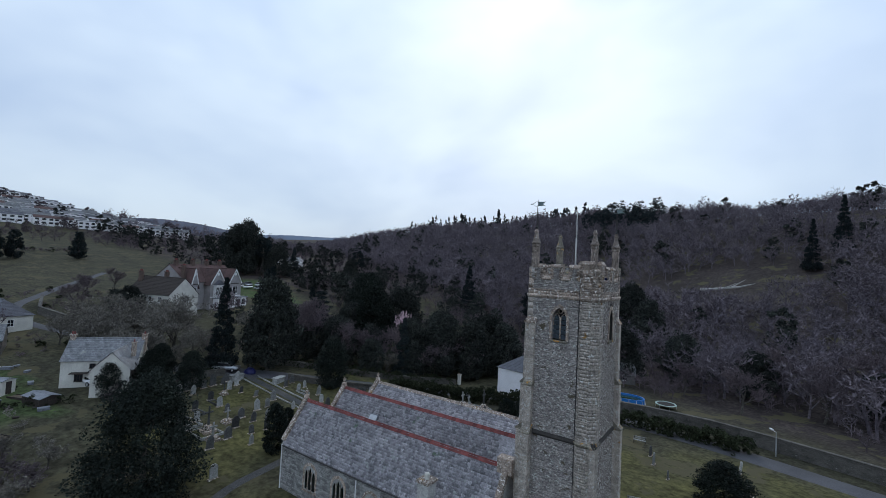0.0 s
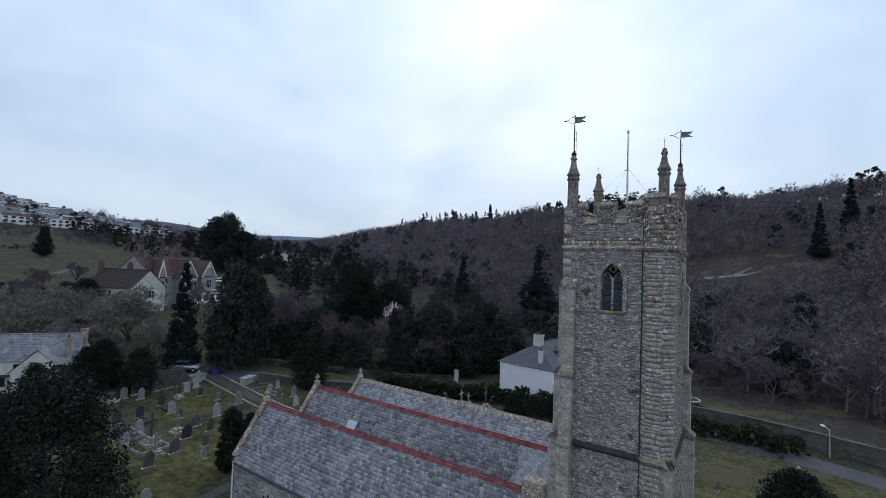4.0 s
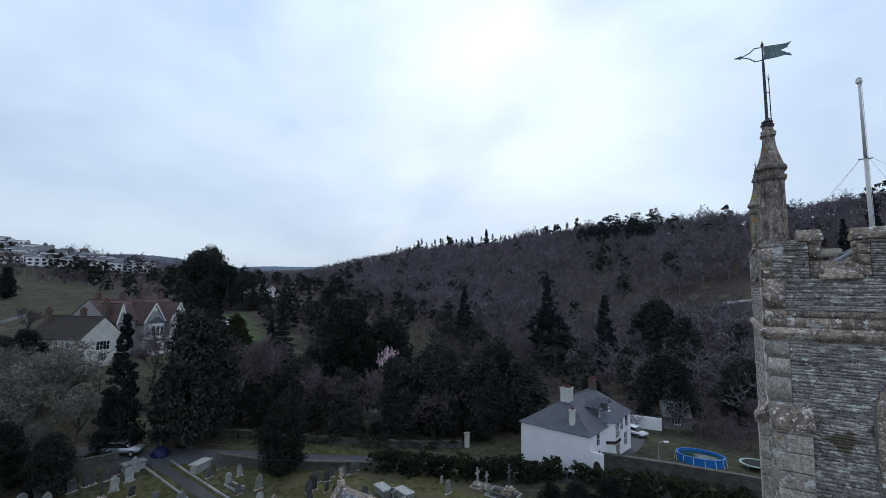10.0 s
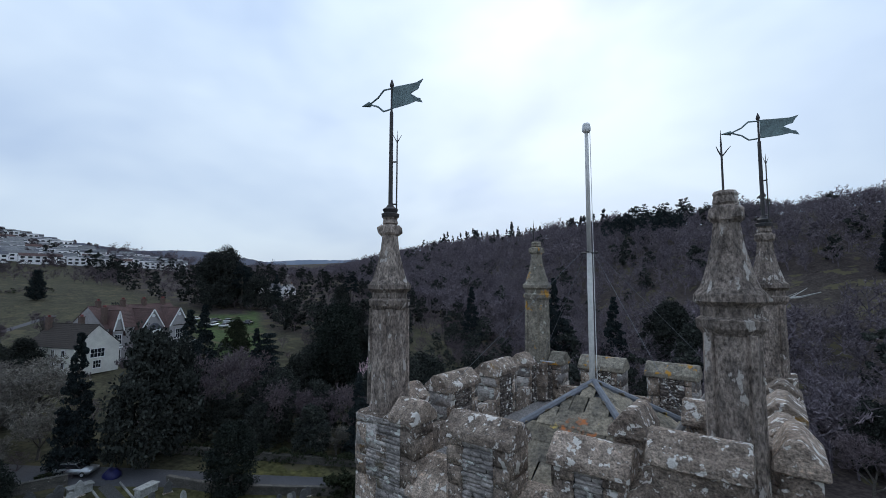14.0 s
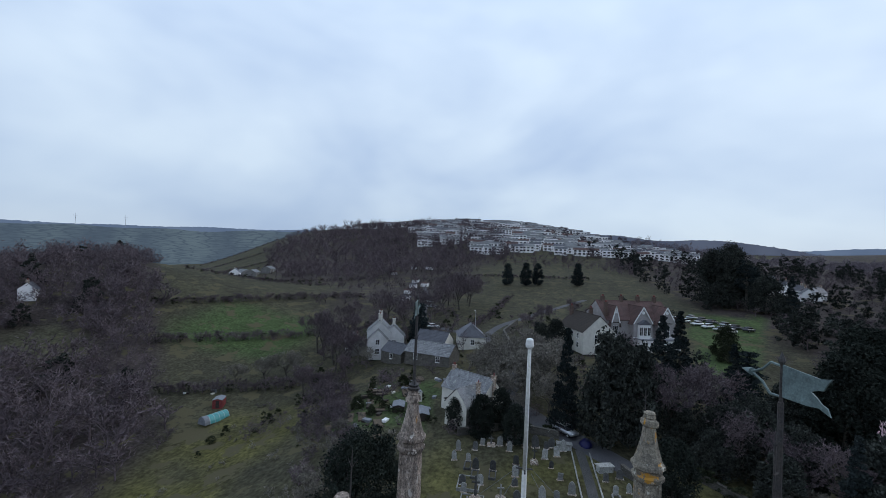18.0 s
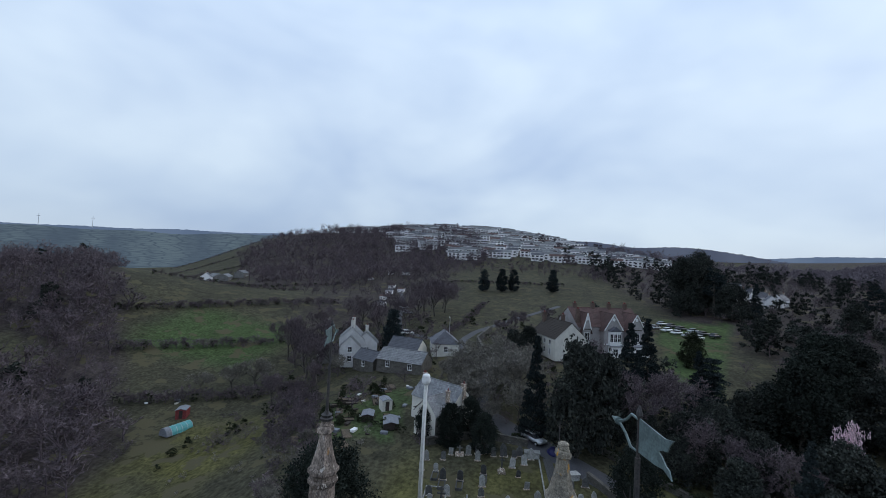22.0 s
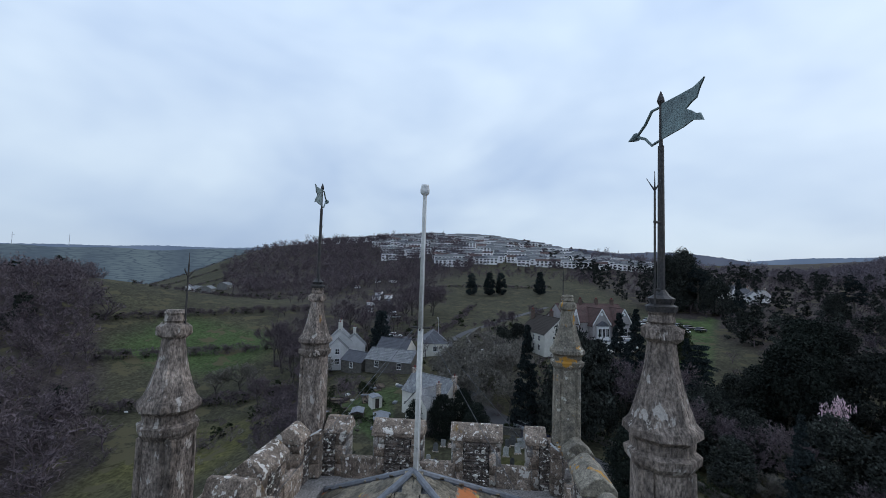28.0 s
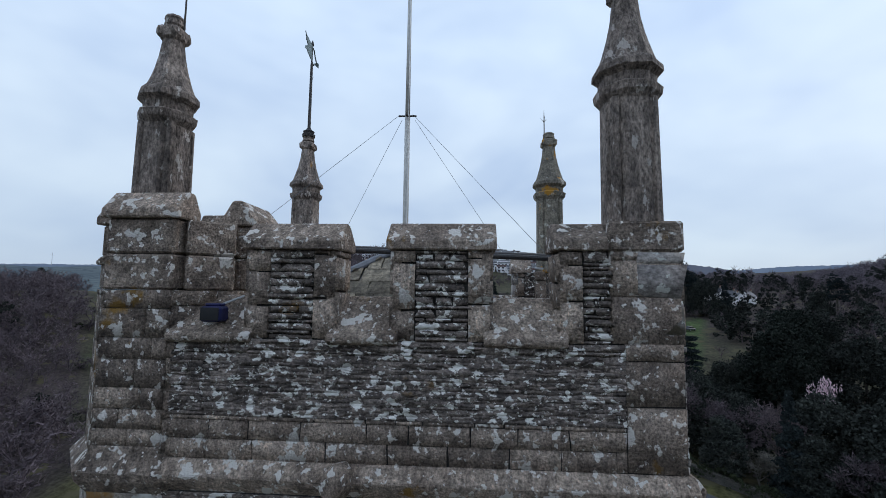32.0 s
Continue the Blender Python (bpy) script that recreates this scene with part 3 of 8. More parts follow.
# ---- the church tower ----
X0, X1, Y0, Y1 = -2.62, 2.39, -2.94, 2.61
STRING, SILL, TOP, THICK = 20.60, 21.91, 22.87, 0.38
tower = thing("church_tower", label="grey rubble stone church tower with battlements and corner pinnacles", category="tower")
rng = random.Random(5)


def arch(width, height, spring, steps=7):
    """The outline of a pointed opening, its foot at 0."""
    h = width / 2
    rise = height - spring
    r = (h * h + rise * rise) / (2 * h)
    right = []
    for k in range(steps + 1):
        z = rise * k / steps
        right.append((math.sqrt(max(0, r * r - z * z)) - (r - h), spring + z))
    return [(-h, 0), (h, 0)] + right[:-1] + [(0, height)] + [(-x, z) for x, z in reversed(right[:-1])]


def ringed(bm, outer, inner, lift, m):
    """A flat ring between two outlines of the same count, raised and moved."""
    n = len(outer)
    rows = [[bm.verts.new((x, y, z)) for x, y in o] for o, z in ((outer, 0), (outer, lift), (inner, lift), (inner, 0))]
    for a, b in zip(rows, rows[1:] + rows[:1]):
        for k in range(n):
            bm.faces.new((a[k], a[(k + 1) % n], b[(k + 1) % n], b[k]))
    bmesh.ops.transform(bm, matrix=m, verts=[v for r in rows for v in r])


def holed_wall(bm, u0, u1, v0, v1, centre, foot, outline, depth, m):
    """A wall in u and v with one arched hole through it, depth metres thick behind the face."""
    hole = [(centre + x, foot + y) for x, y in outline]
    n = len(hole)
    near = [bm.verts.new((x, y, 0)) for x, y in hole]
    far = [bm.verts.new((x, y, -depth)) for x, y in hole]
    for k in range(n):
        bm.faces.new((near[(k + 1) % n], near[k], far[k], far[(k + 1) % n]))
    peak = max(range(n), key=lambda k: hole[k][1])
    rims = {}
    for z, ring in ((0, near), (-depth, far)):
        corner = [bm.verts.new((x, y, z)) for x, y in ((u0, v0), (u1, v0), (u1, v1), (u0, v1))]
        top, foot_m = bm.verts.new((centre, v1, z)), bm.verts.new((centre, v0, z))
        low = bm.verts.new((centre, foot, z))
        bm.faces.new([low, ring[1]] + [ring[k] for k in range(2, peak + 1)] + [top, corner[2], corner[1], foot_m])
        bm.faces.new([low, foot_m, corner[0], corner[3], top] + [ring[k] for k in range(peak, n)] + [ring[0]])
        rims[z] = (corner, top, foot_m)
    (a, at, af), (b, bt, bf) = rims[0], rims[-depth]
    for p in ((a[0], af, bf, b[0]), (af, a[1], b[1], bf), (a[1], a[2], b[2], b[1]), (a[2], at, bt, b[2]), (at, a[3], b[3], bt), (a[3], a[0], b[0], b[3])):
        bm.faces.new(p)
    bmesh.ops.recalc_face_normals(bm, faces=bm.faces)
    bmesh.ops.transform(bm, matrix=m, verts=bm.verts)


BELFRY_X, BELFRY_FOOT, BELFRY_W, BELFRY_H = -0.25, 17.62, 1.0, 2.25
opening = arch(BELFRY_W, BELFRY_H, 1.45)
bm = bmesh.new()
holed_wall(bm, X0, X1 - 0.4, -0.6, SILL - 0.12, BELFRY_X, BELFRY_FOOT, opening, 0.8, frame_xz(0, Y0, 0))
wall_a = part("wall", bm, MORTAR, tower, "coursed rubble wall with a louvred belfry window")
bm = bmesh.new()
holed_wall(bm, -Y1, -Y0 - 0.4, -0.6, SILL - 0.12, -0.2, BELFRY_FOOT, opening, 0.8, frame_xz(X1, 0, 0, 90) @ Matrix.Diagonal((-1, 1, 1, 1)))
wall_b = part("wall", bm, DARK_JOINT, tower, "coursed rubble wall patched with white lichen")
for lo, hi in (((X0 + 0.003, Y0 + 0.8, -0.6), (X0 + 0.8, Y1 - 0.003, SILL - 0.12)), ((X0 + 0.8, Y1 - 0.8, -0.6), (X1 - 0.8, Y1 - 0.003, SILL - 0.12))):
    bm = bmesh.new()
    box(bm, lo, hi)
    part("wall", bm, MORTAR, tower, "plain rubble wall")
bm = bmesh.new()
box(bm, (X0 + 0.7, Y0 + 0.7, 20.8), (X1 - 0.7, Y1 - 0.7, 21.1))
part("roof_deck", bm, DARK_SLATE, tower)

# faces as (start, way along, way out, length)
FACES = {"a": ((X0, Y0), (1, 0), (0, -1), X1 - X0), "b": ((X1, Y0), (0, 1), (1, 0), Y1 - Y0),
         "c": ((X1, Y1), (-1, 0), (0, 1), X1 - X0), "d": ((X0, Y1), (0, -1), (-1, 0), Y1 - Y0)}
# (from, to) of the full merlons and of the corner ones, along each face
MERLONS = {"a": ((0, 1.05), (1.62, 2.45), (2.95, 3.65)), "b": ((1.66, 2.49), (3.01, 3.90), (4.50, 5.55)),
           "c": ((0, 0.95), (1.45, 2.3), (2.8, 3.65), (4.1, 5.01)), "d": ((0, 1.0), (1.52, 2.42), (3.02, 3.94), (4.5, 5.55))}


def on_face(key, u, v, out_by):
    (x, y), (ax, ay), (ox, oy), _ = FACES[key]
    return Vector((x + ax * u + ox * out_by, y + ay * u + oy * out_by, v))


def face_axes(key):
    _, (ax, ay), (ox, oy), _ = FACES[key]
    return Vector((ax, ay, 0)), Vector((0, 0, 1)), Vector((ox, oy, 0))


def face_matrix(key, u, v, out_by):
    a, b, c = face_axes(key)
    m = Matrix((a, b, c)).transposed().to_4x4()
    m.translation = on_face(key, u, v, out_by)
    return m


COPING = [(0.07, 0), (0.07, 0.09), (-THICK * 0.36, 0.27), (-THICK * 0.64, 0.27), (-THICK - 0.07, 0.09), (-THICK - 0.07, 0)]
SILLING = [(0.035, -0.16), (0.095, -0.13), (0.10, -0.08), (0.05, -0.05), (-THICK * 0.72, 0.27), (-THICK - 0.05, 0.27), (-THICK - 0.05, -0.16)]


def moulded(key, profile, u0, u1, v, name, mat, parent, jitter=0.006, label=""):
    """A length of coping with its section given as (out, up)."""
    bm = bmesh.new()
    ends = []
    for u in (u0, u1):
        ends.append([bm.verts.new(on_face(key, u + rng.uniform(-jitter, jitter), v + z + rng.uniform(-jitter, jitter), o)) for o, z in profile])
    n = len(profile)
    for k in range(n):
        bm.faces.new((ends[0][k], ends[0][(k + 1) % n], ends[1][(k + 1) % n], ends[1][k]))
    bm.faces.new(ends[0])
    bm.faces.new(list(reversed(ends[1])))
    bmesh.ops.recalc_face_normals(bm, faces=bm.faces)
    bmesh.ops.bevel(bm, geom=list(bm.edges), offset=0.012, segments=1, affect="EDGES")
    return part(name, bm, mat, parent, label)


stone_boxes = []          # joined walling
pale_boxes = []           # dressed blocks of the lower stages
dark_boxes = []           # thin slates of face b and the parapet insides, in the darkened rubble
large_boxes = []          # dressed blocks: corners, jambs and beds
near_rows = []            # stones that the camera passes closest, each its own object


def lay(key, u, v, hu, hv, proud, near=False):
    a, b, c = face_axes(key)
    row = (on_face(key, u, v, proud - 0.03), a * hu, b * hv, c * 0.045)
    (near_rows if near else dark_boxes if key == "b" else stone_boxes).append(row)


rr = random.Random(11)
for key in "abcd":
    length = FACES[key][3]
    low = {"a": 0.0, "b": 5.0, "c": 18.5, "d": 8.6}[key]
    holes = []
    if key in "ab":
        cu = BELFRY_X - X0 if key == "a" else 0.2 - Y0
        holes = [(cu - 0.72, cu + 0.72, BELFRY_FOOT - 0.2, BELFRY_FOOT + 1.6), (cu - 0.6, cu + 0.6, BELFRY_FOOT + 1.6, BELFRY_FOOT + 2.1), (cu - 0.35, cu + 0.35, BELFRY_FOOT + 2.1, BELFRY_FOOT + 2.65)]
    if key == "a":
        holes += [(3.72, 5.5, 0, 24)]
    if key == "b":
        holes += [(0, 0.95, 0, 24)]
    big = [(h0, h1) for h0, h1 in ((0, 0.40),) if key in "ad"] + [(length - 0.50, length)] * (key in "bcd")
    for h0, h1 in big:
        holes.append((h0, h1, 0, 24))
        for v, stop in ((low, STRING - 0.17), (STRING + 0.13, SILL - 0.1)):
            while v < stop - 0.02:
                h = min(rr.uniform(0.26, 0.62), stop - v)
                if stop - v - h < 0.12:
                    h = stop - v
                if h > 0:
                    (pale_boxes if stop < STRING else large_boxes).append((on_face(key, (h0 + h1) / 2, v + h / 2, -0.02), face_axes(key)[0] * ((h1 - h0) / 2 - 0.004), face_axes(key)[1] * (h / 2 - 0.004), face_axes(key)[2] * 0.045))
                v += h
    if key in "ab":
        # a bed of large blocks over the string course
        u, end = (0.36, 3.75) if key == "a" else (0.95, length - 0.5)
        for bu, bv, hu, hv in courses(end - u, STRING + 0.13, STRING + 0.50, rr, lengths=(0.3, 0.62), heights=(0.13, 0.24), joint=0.008):
            large_boxes.append((on_face(key, u + bu, bv, -0.03 + rr.uniform(0, 0.012)), face_axes(key)[0] * hu, face_axes(key)[1] * hv, face_axes(key)[2] * 0.045))
    bed = STRING + (0.50 if key in "ab" else 0.13)
    spread = [r for z0, z1 in ((low, STRING - 0.17), (bed, SILL - 0.12)) for r in (patchwork if key in "ab" else courses)(length, z0, z1, rr, lengths=(0.13, 0.42) if key != "b" else (0.07, 0.38), heights=(0.035, 0.095) if key != "b" else (0.026, 0.085), joint=0.011 if key != "b" else 0.004, holes=holes)]
    for u, v, hu, hv in spread:
        if key != "b":
            lay(key, u, v, hu, hv, rr.uniform(-0.010, 0.010))
        elif hv > 0.022 and rr.random() < 0.55:
            # thicker beds break into two thin slates of unlike thickness
            low_h = hv * rr.uniform(0.32, 0.68)
            lay(key, u, v - hv + low_h, hu, low_h - 0.002, rr.uniform(-0.010, 0.010), near=hu > 0.06)
            lay(key, u + rr.uniform(-0.02, 0.02), v + low_h, hu * rr.uniform(0.8, 1.0), hv - low_h - 0.002, rr.uniform(-0.010, 0.010), near=hu > 0.06)
        else:
            lay(key, u, v + rr.uniform(-0.004, 0.004), hu, hv * rr.uniform(0.9, 1.0), rr.uniform(-0.010, 0.010), near=hu > 0.06)
    # merlons: body, stones on its outside and inside, coping
    for u0, u1 in MERLONS[key]:
        bm = bmesh.new()
        a, b = on_face(key, u0 + 0.02, SILL - 0.12, -0.02), on_face(key, u1 - 0.02, TOP - 0.26, -THICK + 0.02)
        box(bm, [min(p, q) for p, q in zip(a, b)], [max(p, q) for p, q in zip(a, b)])
        merlon = part("merlon", bm, DARK_JOINT, tower)
        jambs = [(0, 0.21), (u1 - u0 - (0.6 if key == "b" and u1 > 5 else 0.21), u1 - u0)]
        for j0, j1 in jambs:
            v = SILL - 0.12
            while v < TOP - 0.3:
                h = min(rr.uniform(0.22, 0.45), TOP - 0.26 - v)
                large_boxes.append((on_face(key, u0 + (j0 + j1) / 2, v + h / 2, -0.025), face_axes(key)[0] * ((j1 - j0) / 2 - 0.006), face_axes(key)[1] * (h / 2 - 0.007), face_axes(key)[2] * 0.045))
                large_boxes.append((on_face(key, u0 + (j0 + j1) / 2, v + h / 2, -THICK + 0.025), face_axes(key)[0] * ((j1 - j0) / 2 - 0.006), face_axes(key)[1] * (h / 2 - 0.007), face_axes(key)[2] * -0.045))
                v += h
        for u, v, hu, hv in courses(u1 - u0, SILL - 0.12, TOP - 0.26, rr, lengths=(0.13, 0.4), heights=(0.03, 0.075), joint=0.01, holes=[(*j, 0, 30) for j in jambs]):
            lay(key, u0 + u, v, hu, hv, rr.uniform(-0.012, 0.014), near=(key == "b"))
            a_, b_, c_ = face_axes(key)
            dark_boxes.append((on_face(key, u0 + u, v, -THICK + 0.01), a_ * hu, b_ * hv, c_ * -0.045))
        for side, off in ((-1, u0), (1, u1)):
            v = SILL - 0.02
            while v < TOP - 0.3:
                h = rr.uniform(0.2, 0.34)
                h = min(h, TOP - 0.26 - v)
                a_, b_, c_ = face_axes(key)
                (large_boxes if key in "ab" else stone_boxes).append((on_face(key, off - side * 0.03, v + h / 2, -THICK / 2), c_ * (THICK / 2 + 0.015), b_ * (h / 2 - 0.008), a_ * side * 0.05))
                v += h
        c0, c1 = (0.66 if u0 == 0 else u0 - 0.05), (length - 0.62 if u1 > length - 0.1 else u1 + 0.05)
        moulded(key, COPING, c0, c1, TOP - 0.26, "coping", GRANITE if key != "c" else LICHEN_GRANITE, tower)
    if key == "b":
        bm = bmesh.new()
        lo, hi = on_face(key, length - 0.62, TOP - 0.26, -0.66), on_face(key, length + 0.03, TOP + 0.01, 0.035)
        box(bm, [min(p, q) for p, q in zip(lo, hi)], [max(p, q) for p, q in zip(lo, hi)], 0.02)
        part("corner_cap", bm, GRANITE, tower, "square granite corner block under the pinnacle")
    gaps = [u for m in MERLONS[key] for u in m] + ([length] if key in "a" else [])
    gaps = ([1.0] if key == "b" else []) + gaps
    pairs = list(zip(gaps[(0 if key == "b" else 1)::2], gaps[(1 if key == "b" else 2)::2]))
    for u0, u1 in pairs:
        if key == "a" and u1 > 4.5:
            u1 = 3.75
        moulded(key, SILLING, u0 - 0.06, u1 + 0.06, SILL, "crenel_sill", GRANITE, tower)
    # inner face of the parapet
    for u, v, hu, hv in courses(length - 2 * THICK, 21.1, SILL - 0.12, rr, lengths=(0.25, 0.6), heights=(0.1, 0.2)):
        a_, b_, c_ = face_axes(key)
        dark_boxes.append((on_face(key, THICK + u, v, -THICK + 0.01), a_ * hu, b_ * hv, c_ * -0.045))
    # string courses: the one under the battlements and, lower, a weathered one
    profile = [(0.0, -0.16), (0.10, -0.05), (0.13, 0.02), (0.05, 0.12), (0.0, 0.13)]
    moulded(key, profile, 0.5 if key == "b" else -0.05, length - 0.9 if key == "a" else length + 0.05, STRING, "string_course", GRANITE, tower)
    if key in "ab":
        moulded(key, [(0.0, -0.22), (0.12, -0.12), (0.14, -0.04), (0.0, 0.18)], 0, length, 11.05, "weathered_offset", DARK_JOINT, tower, label="dark mossy stone offset")

tagged(hang("walling", chunks("walling", stone_boxes, 0.10, 3), RUBBLE, wall_a), kind="stuff")
tagged(hang("parapet_walling", chunks("parapet_walling", dark_boxes, 0.15, 6), SHADED_RUBBLE, wall_b), kind="stuff")
tagged(hang("dressed_walling", chunks("dressed_walling", large_boxes, 0.02, 5), GRANITE, wall_a), kind="stuff")
tagged(hang("corner_walling", chunks("corner_walling", pale_boxes, 0.02, 7), PALE_GRANITE, wall_a), kind="stuff")
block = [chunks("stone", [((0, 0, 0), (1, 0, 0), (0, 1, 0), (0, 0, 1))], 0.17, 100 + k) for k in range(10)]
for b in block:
    b.materials.append(SHADED_RUBBLE)
near_rows.sort(key=lambda r: -r[0].z)
for k, (c, u, v, w) in enumerate(near_rows[:300]):
    ob = new("stone", block[k % 10])
    m = Matrix((u, v, w)).transposed().to_4x4()
    m.translation = c
    ob.parent = wall_b
    ob.matrix_basis = m
tagged(hang("walling", chunks("walling", near_rows[300:] or near_rows[:1], 0.16, 4), SHADED_RUBBLE, wall_b), kind="stuff")

# carved bosses under the battlements
for u in (1.0, 3.05, 4.9):
    bm = bmesh.new()
    bmesh.ops.create_icosphere(bm, subdivisions=2, radius=0.15)
    for v in bm.verts:
        v.co *= 1 + 0.45 * noise.noise(v.co * 9 + Vector((u, 0, 0)))
    bmesh.ops.translate(bm, vec=on_face("a", u if u < 4 else 2.0, STRING + 0.02, 0.12) if u < 4 else on_face("b", 2.6, STRING + 0.02, 0.12), verts=bm.verts)
    part("carved_boss", bm, GRANITE, tower, "worn carved stone boss", smooth=True)

# belfry windows
for key, cu in (("a", BELFRY_X - X0), ("b", 0.2 - Y0)):
    window = part("belfry_window", bmesh.new(), GRANITE, tower, "pointed belfry window with slate louvres")
    bm = bmesh.new()
    outer = arch(BELFRY_W + 0.36, BELFRY_H + 0.24, 1.45)
    ringed(bm, outer, opening, 0.07, face_matrix(key, cu, BELFRY_FOOT, 0.0))
    hood = part("hood_mould", bm, GRANITE, window)
    bm = bmesh.new()
    m = face_matrix(key, cu, BELFRY_FOOT, -0.22)
    box(bm, (-0.045, 0, -0.06), (0.045, 1.55, 0.06), 0.01, m)
    for s in (-1, 1):
        ringed(bm, [(s * 0.26 + x, y + 1.0) for x, y in arch(0.52, 0.85, 0.35)], [(s * 0.26 + x * 0.8, y * 0.93 + 1.0) for x, y in arch(0.52, 0.85, 0.35)], 0.1, m @ pose(0, 0, -0.05))
    ringed(bm, [(0.17 * math.cos(k * math.pi / 6), 1.98 + 0.17 * math.sin(k * math.pi / 6)) for k in range(12)],
           [(0.12 * math.cos(k * math.pi / 6), 1.98 + 0.12 * math.sin(k * math.pi / 6)) for k in range(12)], 0.1, m @ pose(0, 0, -0.05))
    part("tracery", bm, GRANITE, window)
    for s in (-1, 1):
        for k in range(5):
            bm = bmesh.new()
            box(bm, (s * 0.27 - 0.235, 0.02, -0.02), (s * 0.27 + 0.235, 0.36, 0.015), 0, m @ pose(0, 0.03 + k * 0.33, -0.16, 32, 0, 0))
            part("louvre", bm, LOUVRE, window)
    bm = bmesh.new()
    box(bm, (-0.62, -0.16, -0.35), (0.62, 0.0, 0.10), 0.03, face_matrix(key, cu, BELFRY_FOOT, 0))
    part("sill", bm, LICHEN_GRANITE, window, "mossy stone sill")
    bm = bmesh.new()
    box(bm, (-0.6, 0, -0.05), (0.6, 2.4, 0.0), 0, face_matrix(key, cu, BELFRY_FOOT, -0.72))
    part("backing", bm, TIMBER, window)

# stair turret on the corner
TX, TY, TR = 1.635, -2.33, 0.86
turret = part("stair_turret", bmesh.new(), MORTAR, tower, "eight-sided stair turret of rubble and granite")
bm = bmesh.new()
lathe(bm, [(TR - 0.03, -0.5), (TR - 0.03, 22.20)], 8, 0.5, (TX, TY, 0))
part("core", bm, MORTAR, turret)
turret_boxes = []
rt = random.Random(17)
for k in range(8):
    a = 2 * math.pi * k / 8
    n = Vector((math.cos(a), math.sin(a), 0))
    s = Vector((-n.y, n.x, 0))
    apothem, half = TR * math.cos(math.pi / 8), TR * math.sin(math.pi / 8)
    if 3 <= k <= 4:
        lowest = 20.9
    else:
        lowest = 0.0
    for u, v, hu, hv in courses(2 * half, lowest, 22.22, rt, lengths=(0.24, 0.56), heights=(0.12, 0.30), joint=0.005):
        turret_boxes.append((Vector((TX, TY, 0)) + n * (apothem - 0.035 + rt.uniform(0, 0.006)) + s * (u - half) + Vector((0, 0, v)), s * hu, Vector((0, 0, 1)) * hv, n * 0.045))
tagged(hang("turret_walling", chunks("turret_walling", [r for r in turret_boxes if r[0].z > STRING], 0.02, 8), GRANITE, turret), kind="stuff")
tagged(hang("turret_walling", chunks("turret_walling", [r for r in turret_boxes if r[0].z <= STRING], 0.02, 8), PALE_GRANITE, turret), kind="stuff")
# its own small battlement: copped merlons on four sides, sloping sills between
for k in range(8):
    a = 45 * k
    apothem = TR * math.cos(math.pi / 8)
    tall = k % 2 == 0
    m = pose(TX, TY, 0, 0, 0, a)
    plain = k == 1
    w = (0.34 if k == 0 else 0.34 if k == 6 else 0.27) if tall else 0.22
    top = 22.90 if tall or plain else 22.52
    z = 22.22
    for i in range(2 if tall or plain else 1):
        bm = bmesh.new()
        h = (top - 22.22) / (2 if tall or plain else 1)
        box(bm, (apothem - 0.27, -w, z + 0.004), (apothem + rt.uniform(0.0, 0.02), w, z + h - 0.004), 0.02, m)
        part("merlon_block", bm, GRANITE, turret)
        z += h
    if plain:
        continue
    bm = bmesh.new()
    if tall:
        prism(bm, [(apothem + 0.06, 0), (apothem + 0.06, 0.08), (apothem - 0.10, 0.27), (apothem - 0.20, 0.27), (apothem - 0.31, 0.08), (apothem - 0.31, 0)], 2 * w + 0.08,
              m @ Matrix(((1, 0, 0, 0), (0, 0, 1, -w - 0.04), (0, 1, 0, top), (0, 0, 0, 1))))
    else:
        prism(bm, [(apothem + 0.05, -0.05), (apothem + 0.05, 0), (apothem - 0.22, 0.17), (apothem - 0.30, 0.17), (apothem - 0.30, -0.05)], 2 * w,
              m @ Matrix(((1, 0, 0, 0), (0, 0, 1, -w), (0, 1, 0, top), (0, 0, 0, 1))))
    bmesh.ops.bevel(bm, geom=list(bm.edges), offset=0.015, segments=1, affect="EDGES")
    part("turret_coping", bm, GRANITE, turret, "weathered granite coping with white lichen")
for z in (STRING, 11.05):
    bm = bmesh.new()
    lathe(bm, [(TR, z - 0.2), (TR + 0.11, z - 0.06), (TR + 0.13, z + 0.02), (TR + 0.01, z + 0.16)], 8, 0.5, (TX, TY, 0))
    part("turret_string", bm, GRANITE if z > 15 else LICHEN_GRANITE, turret)
for z in (13.4, 8.0):
    bm = bmesh.new()
    box(bm, (-0.04, -0.3, -0.05), (0.04, 0.3, 0.01), 0, Matrix.Translation((TX, TY, z)) @ pose(0, 0, 0, 90, 0, 45) @ pose(0, 0, TR * 0.925))
    part("slit_window", bm, GLASS, turret, "narrow dark stair slit")


